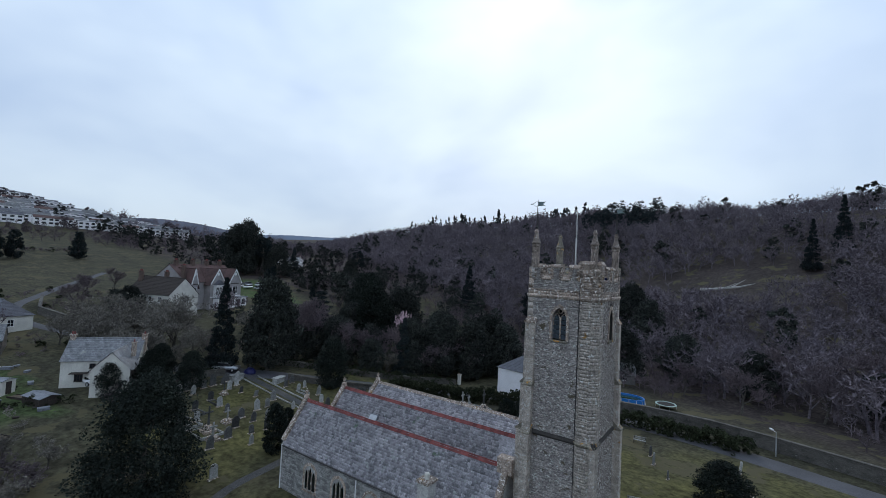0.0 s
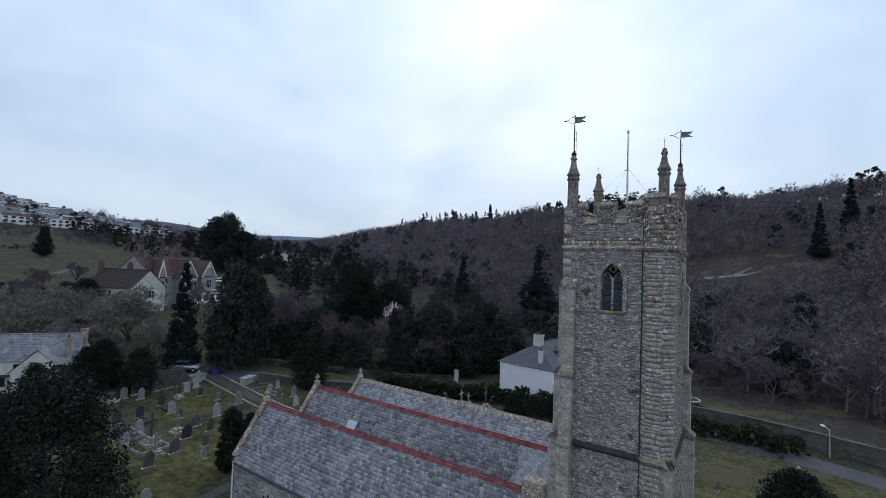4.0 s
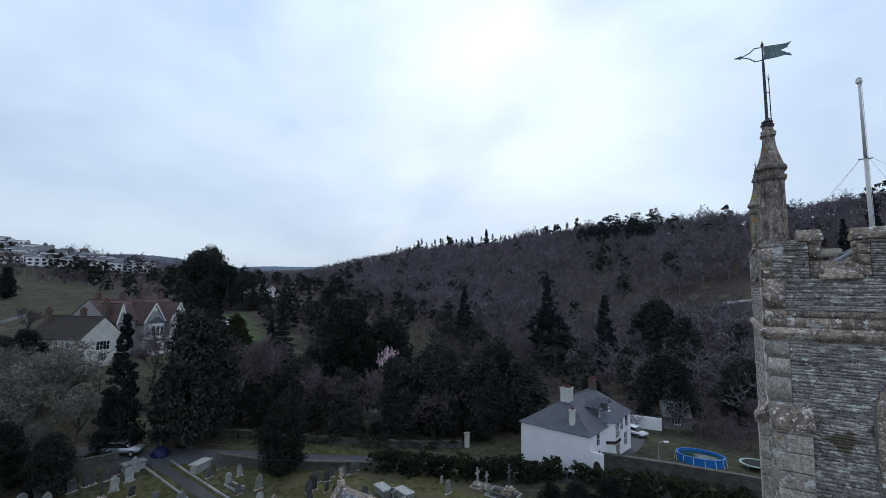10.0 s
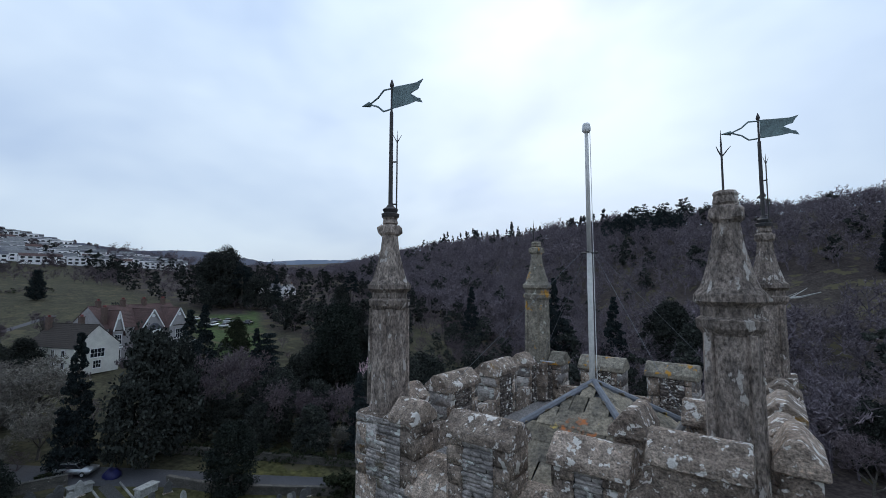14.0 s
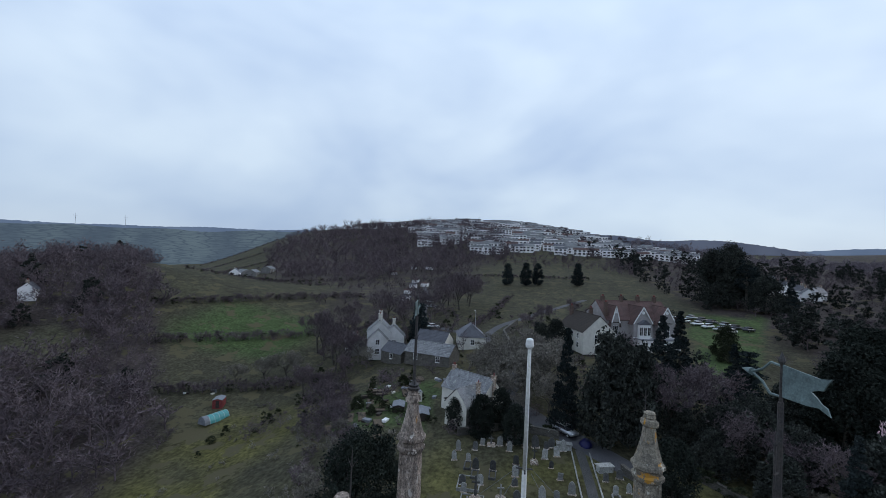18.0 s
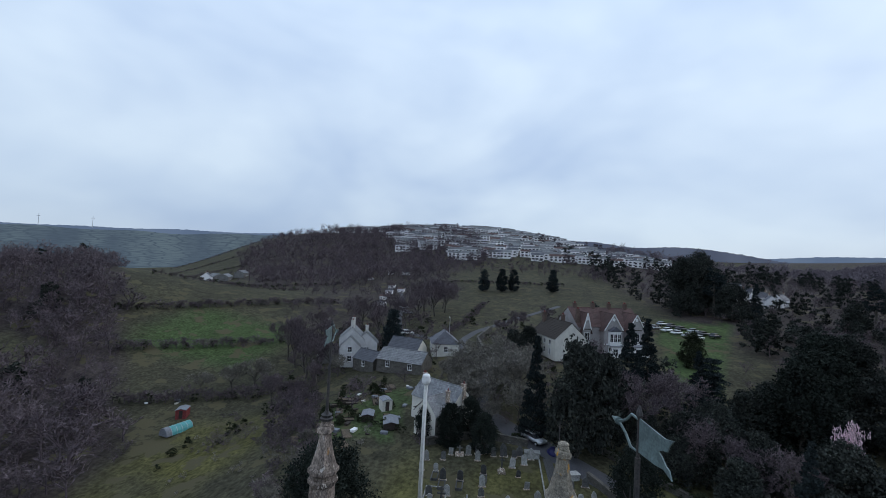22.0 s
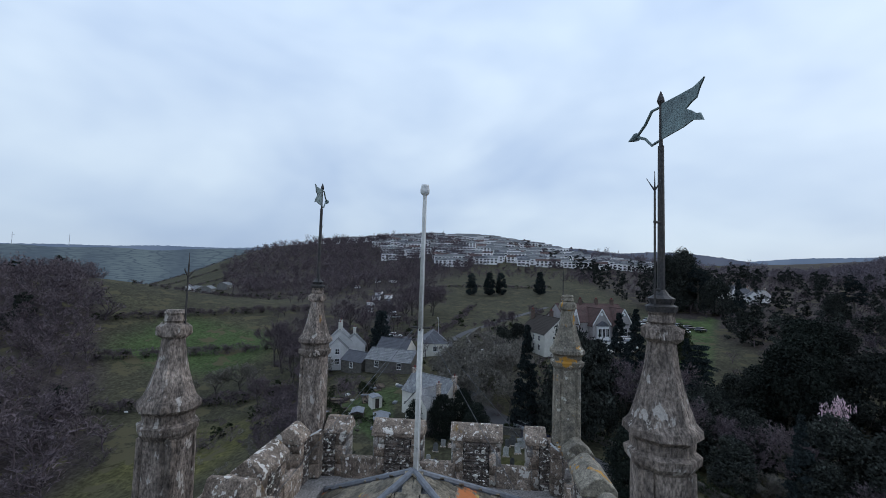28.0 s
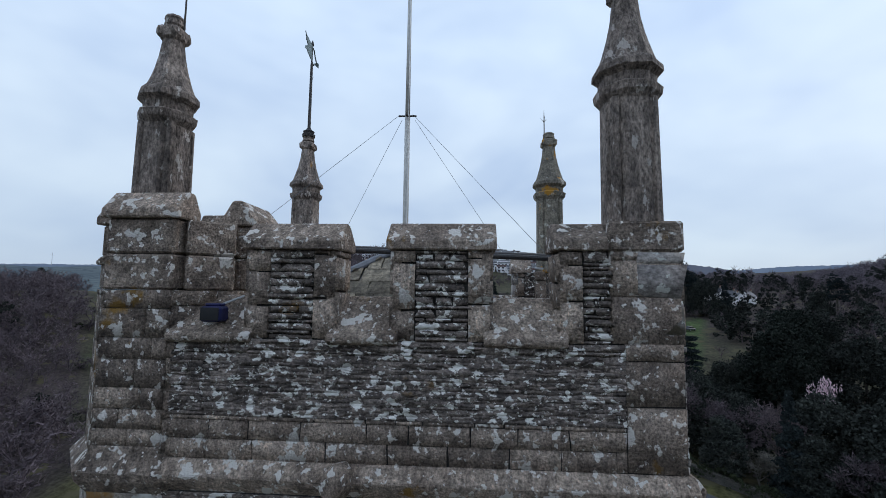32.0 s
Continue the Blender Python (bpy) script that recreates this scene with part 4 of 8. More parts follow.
def buttress(name, place, turn, width, steps, base=-0.3):
    """A stepped buttress: steps are (height, reach), highest first; it leans on a wall behind its local y = 0."""
    b = part(name, bmesh.new(), GRANITE, tower, "stepped granite buttress with sloping offsets")
    m = pose(*place, 0, 0, turn)
    for k, (top, reach) in enumerate(steps):
        below = steps[k + 1][0] if k + 1 < len(steps) else base
        v = below + (0.0 if k + 1 < len(steps) else 0)
        while v < top - 0.05:
            h = min(rr.uniform(0.3, 0.52), top - v)
            bm = bmesh.new()
            box(bm, (-width / 2 + rr.uniform(-.01, .01), -reach - rr.uniform(0, .012), v + 0.006), (width / 2, 0.1, v + h - 0.006), 0.015, m)
            part("block", bm, PALE_GRANITE, b)
            v += h
        bm = bmesh.new()
        prism(bm, [(0.1, 0), (-reach - 0.06, 0), (-reach - 0.06, 0.08), (0.02, 0.42 + reach * 0.4), (0.1, 0.42 + reach * 0.4)], width + 0.1,
              m @ Matrix(((0, 0, 1, -width / 2 - 0.05), (1, 0, 0, 0), (0, 1, 0, top), (0, 0, 0, 1))))
        part("weathering", bm, LICHEN_GRANITE if k else GRANITE, b)
    return b


buttress("buttress", (X0 + 0.36, Y0, 0), 0, 0.62, [(18.6, 0.22), (14.2, 0.36), (10.9, 0.55)])
buttress("buttress", (X0, Y0 + 0.42, 0), -90, 0.62, [(18.6, 0.22), (14.2, 0.38), (10.9, 0.6)])
buttress("buttress", (TX + 0.64 * 0.707 - 0.02, TY - 0.64 * 0.707 + 0.02, 0), 45, 0.44, [(18.7, 0.16), (10.9, 0.34)])
buttress("buttress", (X1, Y1 - 0.42, 0), 90, 0.62, [(18.6, 0.22), (14.2, 0.36), (10.9, 0.55)])
buttress("buttress", (X1 - 0.42, Y1, 0), 180, 0.62, [(18.6, 0.22), (10.9, 0.55)])


def pinnacle(x, y, foot, ring, top, mat, width=0.32):
    p = part("pinnacle", bmesh.new(), mat, tower, "tapering granite pinnacle with a carved knob")
    bm = bmesh.new()
    lathe(bm, [(width * 1.06, foot), (width * 1.06, foot + 0.1), (width, foot + 0.16), (width * 0.96, ring - 0.16)], 8, 0.5, (x, y, 0))
    for k in range(4):
        a = radians(45 + 90 * k)
        rib = bmesh.new()
        tube(rib, (x + math.cos(a) * width * 0.93, y + math.sin(a) * width * 0.93, foot + 0.1), (x + math.cos(a) * width * 0.9, y + math.sin(a) * width * 0.9, ring - 0.18), 0.055, 0.05, 6)
        part("colonnette", rib, mat, p)
    part("shaft", bm, mat, p)
    bm = bmesh.new()
    lathe(bm, [(width * 0.95, ring - 0.2), (width * 1.16, ring - 0.13), (width * 1.2, ring - 0.06), (width * 1.0, ring - 0.03), (width * 1.02, ring + 0.05),
               (width * 1.24, ring + 0.10), (width * 1.22, ring + 0.16), (width * 1.02, ring + 0.22)], 8, 0.5, (x, y, 0))
    part("moulding", bm, mat, p)
    h = top - ring
    bm = bmesh.new()
    lathe(bm, [(width * 1.04, ring + 0.2), (width * 0.86, ring + 0.29 * h), (width * 0.68, ring + 0.43 * h), (width * 0.54, ring + 0.58 * h), (width * 0.45, top - 0.29)], 8, 0.5, (x, y, 0))
    part("spirelet", bm, mat, p)
    bm = bmesh.new()
    lathe(bm, [(width * 0.44, top - 0.30), (width * 0.54, top - 0.27), (width * 0.52, top - 0.16), (width * 0.38, top - 0.13), (width * 0.45, top - 0.11), (width * 0.40, top - 0.05),
               (width * 0.44, top - 0.03), (width * 0.36, top)], 8, 0.5, (x, y, 0))
    for k in range(4):
        a = radians(90 * k + 45)
        made = bmesh.ops.create_icosphere(bm, subdivisions=1, radius=width * 0.27)["verts"]
        for v in made:
            v.co = Vector((v.co.x, v.co.y, v.co.z * 1.25)) * (1 + 0.25 * noise.noise(v.co * 14 + Vector((x, y, k))))
        bmesh.ops.translate(bm, vec=(x + math.cos(a) * width * 0.47, y + math.sin(a) * width * 0.47, top - 0.215), verts=made)
    part("knob", bm, mat, p)
    return p


PINN = {1: (-2.32, -2.63, 22.62, 24.25, 25.43, BROWN_GRANITE), 2: (-2.31, 2.32, 22.62, 24.24, 25.43, LICHEN_GRANITE),
        3: (2.08, 2.31, 22.62, 24.27, 25.47, BROWN_GRANITE), 4: (1.88, -2.57, 22.45, 24.18, 25.28, BROWN_GRANITE)}
for k, p in PINN.items():
    if k < 4:
        s = 0.30
        z = SILL - 0.1
        while z < 22.6:
            h = min(rr.uniform(0.26, 0.42), 22.64 - z)
            bm = bmesh.new()
            cx, cy = (X0 + s if p[0] < 0 else X1 - s), (Y0 + s if p[1] < 0 else Y1 - s)
            box(bm, (cx - s - rr.uniform(0, .012), cy - s - rr.uniform(0, .012), z + 0.004), (cx + s + rr.uniform(0, .012), cy + s + rr.uniform(0, .012), z + h - 0.004), 0.02)
            part("pedestal_block", bm, GRANITE, tower)
            z += h
    pinnacle(*p, width=0.27 if k < 4 else 0.245)


def wind_vane(x, y, foot, top, turn, flag, loop, beside):
    v = thing("weather_vane", (x, y, foot), "swallow-tailed iron weather vane on a tall rod, weathered green", "vane", "vanes on the pinnacles", turn=turn)
    h = top - foot
    rx, ry = beside
    bm = bmesh.new()
    lathe(bm, [(0.13, 0), (0.14, 0.05), (0.10, 0.07), (0.12, 0.12), (0.07, 0.15), (0.035, 0.2)], 10)
    part("collar", bm, IRON, v)
    bm = bmesh.new()
    tube(bm, (0, 0, 0.1), (0, 0, h - 0.50), 0.034, 0.028, 8)
    tube(bm, (0, 0, h - 0.50), (0, 0, h - 0.05), 0.018, 0.014, 8)
    part("rod", bm, IRON, v)
    bm = bmesh.new()
    lathe(bm, [(0.012, h - 0.12), (0.035, h - 0.07), (0.03, h - 0.04), (0.004, h + 0.03)], 8)
    part("finial", bm, IRON, v)
    bm = bmesh.new()
    z0, z1 = h - 0.44, h - 0.12
    zm = (z0 + z1) / 2
    outline = [(0.02, z0), (flag * 0.55, z0 + 0.01), (flag * 0.78, z0 + 0.03), (flag, z0 - 0.015), (flag * 0.93, z0 + 0.06), (flag * 0.84, z0 + 0.075), (flag * 0.72, zm - 0.03),
               (flag * 0.62, zm), (flag * 0.74, zm + 0.03), (flag * 0.86, zm + 0.045), (flag * 0.92, z1 - 0.05), (flag * 1.02, z1 + 0.02), (flag * 0.8, z1 - 0.01), (flag * 0.5, z1), (0.02, z1 + 0.02)]
    prism(bm, outline, 0.014, frame_xz(0, 0.007, 0))
    part("banner", bm, COPPER, v, "thin swallow-tailed banner")
    bm = bmesh.new()
    pts = [(0, z1), (-loop * 0.35, z1 + 0.01), (-loop * 0.62, zm + 0.07), (-loop, zm)]
    for a, b in list(zip(pts, pts[1:])) + [((p[0], 2 * zm - p[1]), (q[0], 2 * zm - q[1])) for p, q in zip(pts, pts[1:])]:
        tube(bm, (a[0], 0, a[1]), (b[0], 0, b[1]), 0.014, None, 6)
    tube(bm, (-loop, 0, zm), (-loop - 0.16, 0, zm), 0.045, 0.004, 8)
    part("arrow_loop", bm, COPPER, v)
    bm = bmesh.new()
    tube(bm, (rx, ry, 0), (rx, ry, h * 0.56), 0.012, 0.01, 6)
    for s in (-1, 0, 1):
        tube(bm, (rx, ry, h * 0.54), (rx + s * 0.05, ry + s * 0.05, h * 0.60 + (0.06 if s == 0 else 0)), 0.008, 0.003, 5)
    for z in (0.2, h * 0.4):
        tube(bm, (0, 0, z), (rx * 1.1, ry * 1.1, z), 0.012, None, 6)
    part("lightning_rod", bm, IRON, v)
    return v


wind_vane(-2.32, -2.63, 25.41, 27.52, 7, 0.56, 0.43, (0.09, 0.03))
wind_vane(2.08, 2.31, 25.45, 27.50, 11, 0.58, 0.42, (0.06, -0.10))


def trident(x, y, foot, height):
    t = thing("lightning_finial", (x, y, foot), "slender iron lightning rod ending in three prongs", "lightning rod", "rods on the pinnacles")
    bm = bmesh.new()
    tube(bm, (0, 0, -0.12), (0, 0, height), 0.012, 0.009, 6)
    part("rod", bm, IRON, t)
    bm = bmesh.new()
    for k in range(3):
        a = 2.1 * k
        tube(bm, (0, 0, height - 0.14), (0.075 * math.cos(a), 0.075 * math.sin(a), height - 0.05), 0.007, 0.003, 5)
    tube(bm, (0, 0, height), (0, 0, height + 0.12), 0.007, 0.002, 5)
    part("prongs", bm, IRON, t)


trident(-2.34, 2.24, 25.40, 0.42)
trident(1.86, -2.47, 25.22, 0.55)

# tower roof: a low pyramid of stone slabs with lead hips
CX, CY, APEX = -0.15, -0.25, 22.86
eaves = [Vector((X0 + 0.55, Y0 + 0.55, 21.50)), Vector((X1 - 0.55, Y0 + 0.55, 21.50)), Vector((X1 - 0.55, Y1 - 0.55, 21.50)), Vector((X0 + 0.55, Y1 - 0.55, 21.50))]
apex = Vector((CX, CY, APEX))
roof = part("tower_roof", bmesh.new(), SLATE, tower, "low slab roof with orange lichen and lead hips")
bm = bmesh.new()
vs = [bm.verts.new(e - Vector((0, 0, 0.05))) for e in eaves]
va = bm.verts.new(apex - Vector((0, 0, 0.05)))
for k in range(4):
    bm.faces.new((vs[k], vs[(k + 1) % 4], va))
bm.faces.new(list(reversed(vs)))
part("underlay", bm, LEAD, roof)
slab_rows = []
for k in range(4):
    a, b = eaves[k], eaves[(k + 1) % 4]
    up = (apex - (a + b) / 2)
    n = (b - a).cross(up).normalized()
    d = (b - a).normalized()
    rows = 8
    for i in range(rows):
        f0, f1 = i / rows, (i + 1) / rows
        p, q = a.lerp(apex, (f0 + f1) / 2), b.lerp(apex, (f0 + f1) / 2)
        span = (q - p).length
        u = -rr.uniform(0, 0.2)
        while u < span:
            w = rr.uniform(0.22, 0.42)
            u0, u1 = max(0, u), min(span, u + w)
            if u1 - u0 > 0.08:
                c = p + d * (u0 + u1) / 2 + n * (0.012 + rr.uniform(0, 0.012))
                tilt = (up.normalized() + n * -0.05).normalized()
                slab_rows.append((c, d * ((u1 - u0) / 2 - 0.006), tilt * (up.length / rows * 0.56), n * 0.014))
            u += w
slab = [chunks("slab", [((0, 0, 0), (1, 0, 0), (0, 1, 0), (0, 0, 1))], 0.05, 200 + k) for k in range(6)]
for s in slab:
    s.materials.append(ORANGE_STONE)
for k, (c, u, v, w) in enumerate(slab_rows[:290]):
    ob = new("slab", slab[k % 6])
    m = Matrix((u, v, w)).transposed().to_4x4()
    m.translation = c
    ob.parent, ob.matrix_basis = roof, m
if len(slab_rows) > 290:
    tagged(hang("slabs", chunks("slabs", slab_rows[290:], 0.05, 9), ORANGE_STONE, roof), kind="stuff")
for k in range(4):
    bm = bmesh.new()
    tube(bm, eaves[k] + Vector((0, 0, 0.04)), apex + Vector((0, 0, 0.04)), 0.06, 0.05, 8)
    part("hip", bm, LEAD, roof, "lead hip roll")

# flagpole with its guy wires
pole = thing("flagpole", (-0.18, -0.22, 21.9), "tall white flagpole with a ball finial, wire-stayed on the tower roof", "flagpole")
bm = bmesh.new()
tube(bm, (0, 0, 0.1), (0, 0, 3.03), 0.046, 0.042, 12)
tube(bm, (0, 0, 3.03), (0, 0, 5.06), 0.038, 0.030, 12)
part("mast", bm, POLE_PAINT, pole, smooth=True)
bm = bmesh.new()
lathe(bm, [(0.04, 5.03), (0.07, 5.06), (0.072, 5.11), (0.06, 5.15), (0.065, 5.16), (0.05, 5.19), (0.01, 5.20)], 12)
part("ball_finial", bm, PAINT, pole, smooth=True)
bm = bmesh.new()
tube(bm, (-0.14, 0, 3.03), (0.14, 0, 3.03), 0.014)
tube(bm, (0, -0.14, 3.05), (0, 0.14, 3.05), 0.014)
part("guy_bracket", bm, IRON, pole)
bm = bmesh.new()
tube(bm, (0.07, 0.03, 0.2), (0.05, 0.02, 5.04), 0.006, None, 5)
part("halyard", bm, PAINT, pole)
for sx, sy in ((-1, -1), (-1, 1), (1, 1), (1, -1)):
    bm = bmesh.new()
    tube(bm, (sx * 0.1, sy * 0.1, 3.03), (sx * 1.95, sy * 2.0, 0.5), 0.003, None, 5)
    part("guy_wire", bm, LEAD, pole)

# a black service pipe across the roof, brackets, a lamp and the lightning cable
pipe = thing("service_pipe", (1.25, 0, 22.66), "black service pipe slung across the tower roof", "pipe")
bm = bmesh.new()
tube(bm, (0, -2.1, 0.12), (0, 2.0, -0.03), 0.042, None, 8)
tube(bm, (0.10, -2.1, 0.10), (0.10, 2.0, -0.05), 0.028, None, 8)
part("pipe", bm, IRON, pipe)
for x, y, z, tx, ty in ((-2.1, 2.0, 22.7, 0.3, 0.1), (-2.1, -2.35, 22.7, 0.3, -0.1), (1.75, -2.1, 22.6, -0.2, 0.3)):
    b = thing("rod_bracket", (x, y, z), "short pale metal rod fixed to the pinnacle foot", "bracket", "rods at the pinnacle feet")
    bm = bmesh.new()
    tube(bm, (0, 0, 0), (tx, ty, -0.02), 0.014)
    part("rod", bm, STEEL, b)
lamp = thing("flood_lamp", (X1 + 0.04, -1.57, 22.02), "small dark blue floodlight clamped on the battlement", "lamp")
bm = bmesh.new()
box(bm, (-0.08, -0.10, -0.08), (0.07, 0.10, 0.06), 0.02)
box(bm, (-0.06, -0.075, 0.06), (0.03, 0.075, 0.085), 0.008)
part("housing", bm, NAVY, lamp)
bm = bmesh.new()
box(bm, (0.07, -0.085, -0.065), (0.078, 0.085, 0.05))
part("lens", bm, GLASS, lamp)
bm = bmesh.new()
tube(bm, (-0.05, 0, 0.06), (-0.30, 0.30, 0.22), 0.011)
part("arm", bm, STEEL, lamp)
cable = thing("lightning_cable", (X0 + 3.72, Y0, 0), "thin dark lightning conductor strip down the tower wall", "cable")
bm = bmesh.new()
for z0, z1, x0, x1 in ((0, 11, 0.0, -0.02), (11, 20.5, -0.02, 0.02), (20.5, 21.8, 0.02, 0.03)):
    box(bm, (min(x0, x1) - 0.006, -0.07 if z1 < 20.6 else -0.16, z0), (max(x0, x1) + 0.006, -0.045 if z1 < 20.6 else -0.135, z1))
part("strip", bm, IRON, cable)
bm = bmesh.new()
pts = [(0.03, -0.12, 21.7), (0.05, -0.1, 21.92), (0.12, 0.05, 22.08), (0.02, 0.2, 22.12), (-0.12, 0.1, 22.05), (-0.2, -0.05, 22.0)]
for a, b in zip(pts, pts[1:]):
    tube(bm, a, b, 0.02, None, 6)
part("loop", bm, PAINT, cable, "pale looped cable end")


# ---- the nave and its two aisles, under three parallel slate roofs ----
church = thing("church_nave", (0.3, 2.6, -0.1), label="low stone church with three slate roofs and red ridge tiles", category="church")
EAST = -27.0
ROOFS = [(-8.0, 4.42, -5.5, 8.0, -2.95, 5.0, -4.0), (-2.95, 5.0, -0.4, 8.28, 2.35, 5.0, X0), (2.35, 5.0, 5.1, 7.85, 7.8, 4.42, X0)]
slate_mesh = [chunks("slate", [((0, 0, 0), (1, 0, 0), (0, 1, 0), (0, 0, 1))], 0.035, 300 + k) for k in range(6)]
for s in slate_mesh:
    s.materials.append(SLATE)


def slated(parent, origin, along_v, up_v, length, run, rng, width=(0.2, 0.38), gauge=0.24, near=0, mat=SLATE, label=""):
    """A slope of lapped slates. near: how many at the end of its length are objects of their own."""
    n = along_v.cross(up_v).normalized()
    rows = []
    for i in range(int(run / gauge) + 1):
        u = -rng.uniform(0, 0.3)
        while u < length:
            w = rng.uniform(*width)
            a, b = max(0, u), min(length, u + w)
            if b - a > 0.06:
                c = origin + along_v * (a + b) / 2 + up_v * min(run - 0.05, (i + 0.5) * gauge) + n * (0.03 + rng.uniform(0, 0.012))
                rows.append((c, along_v * ((b - a) / 2 - 0.004), (up_v - n * 0.05).normalized() * gauge * 0.62, n * 0.011))
            u += w
    roof = part("roof_slope", bmesh.new(), mat, parent, label)
    if near:
        rows.sort(key=lambda r: -(r[0] - origin).dot(along_v))
        for k, (c, u, v, w) in enumerate(rows[:near]):
            ob = new("slate", slate_mesh[k % 6])
            m = Matrix((u, v, w)).transposed().to_4x4()
            m.translation = c
            ob.parent, ob.matrix_basis = roof, m
    tagged(hang("slating", chunks("slating", rows[near:], 0.035, 7), mat, roof), kind="stuff")
    return roof


rn = random.Random(23)
for y0, z0, ya, za, y1, z1, west in ROOFS:
    length = west - EAST
    bm = bmesh.new()
    prism(bm, [(y0, -0.5), (y1, -0.5), (y1, z1 - 0.03), (ya, za - 0.03), (y0, z0 - 0.03)], length - 0.02, Matrix(((0, 0, 1, EAST + 0.01), (1, 0, 0, 0), (0, 1, 0, 0), (0, 0, 0, 1))))
    part("wall", bm, PALE_STONE, church, "pale grey limestone wall")
    south = Vector((0, ya - y0, za - z0))
    slated(church, Vector((EAST + 0.3, y0 - 0.12, z0 - 0.16)), Vector((1, 0, 0)), south.normalized(), length - 0.3, south.length + 0.1, rn, near=280 if ya == -0.4 else 0)
    north = Vector((0, ya - y1, za - z1))
    slated(church, Vector((west, y1 + 0.12, z1 - 0.16)), Vector((-1, 0, 0)), north.normalized(), length - 0.3, north.length + 0.1, rn, width=(0.4, 0.7), gauge=0.4)
    ridge = part("ridge", bmesh.new(), RED_TILE, church, "red clay ridge tiles" if ya < 4 else "grey ridge stones with pale mortar")
    for k in range(int((length - 0.4) / 0.45)):
        x = EAST + 0.35 + k * 0.45
        bm = bmesh.new()
        prism(bm, [(-0.17, -0.15), (-0.15, -0.17), (0, -0.02), (0.15, -0.17), (0.17, -0.15), (0.03, 0.05), (0.03, 0.11), (-0.03, 0.11), (-0.03, 0.05)], 0.435, Matrix(((0, 0, 1, x), (1, 0, 0, ya), (0, 1, 0, za + 0.07 + rn.uniform(-.01, .01)), (0, 0, 0, 1))))
        part("ridge_tile", bm, RED_TILE if ya < 4 else GRANITE, ridge)
    # gable copings and crosses at the east end
    for yb, zb in ((y0, z0), (y1, z1)):
        d = Vector((0, ya - yb, za - zb))
        steps = 6
        for k in range(steps):
            a, b = Vector((0, yb, zb)) + d * k / steps, Vector((0, yb, zb)) + d * (k + 1) / steps
            bm = bmesh.new()
            m = Matrix.Translation((EAST + 0.1, (a.y + b.y) / 2, (a.z + b.z) / 2 + 0.2)) @ d.to_track_quat("X", "Z").to_matrix().to_4x4()
            box(bm, (-d.length / steps / 2 + 0.006, -0.24, -0.22), (d.length / steps / 2 - 0.006, 0.24, 0.16), 0.02, m)
            part("gable_coping", bm, GRANITE, church)
    bm = bmesh.new()
    m = Matrix.Translation((EAST + 0.1, ya, za + 0.3))
    box(bm, (-0.2, -0.2, -0.1), (0.2, 0.2, 0.25), 0.03, m)
    box(bm, (-0.05, -0.06, 0.2), (0.05, 0.06, 0.85), 0.015, m)
    box(bm, (-0.05, -0.24, 0.5), (0.05, 0.24, 0.62), 0.015, m)
    ringed(bm, [(0.19 * math.cos(k * math.pi / 6), 0.19 * math.sin(k * math.pi / 6)) for k in range(12)],
           [(0.13 * math.cos(k * math.pi / 6), 0.13 * math.sin(k * math.pi / 6)) for k in range(12)], 0.08, m @ pose(-0.04, 0, 0.56, 90, 0, 90))
    part("gable_cross", bm, GRANITE, church, "carved stone wheel cross")
# west gable coping of the near aisle
for yb, zb in ((-8.0, 4.42), (-2.95, 5.0)):
    d = Vector((0, -5.5 - yb, 8.0 - zb))
    for k in range(5):
        a = Vector((0, yb, zb)) + d * (k + 0.5) / 5
        bm = bmesh.new()
        box(bm, (-d.length / 10 + 0.006, -0.22, -0.2), (d.length / 10 - 0.006, 0.22, 0.18), 0.02,
            Matrix.Translation((-4.0, a.y, a.z + 0.2)) @ d.to_track_quat("X", "Z").to_matrix().to_4x4())
        part("gable_coping", bm, GRANITE, church)
bm = bmesh.new()
box(bm, (-4.7, -5.85, 7.6), (-3.5, -5.1, 8.75), 0.03)
part("gable_chimney", bm, GRANITE, church, "squat stone stack on the gable")
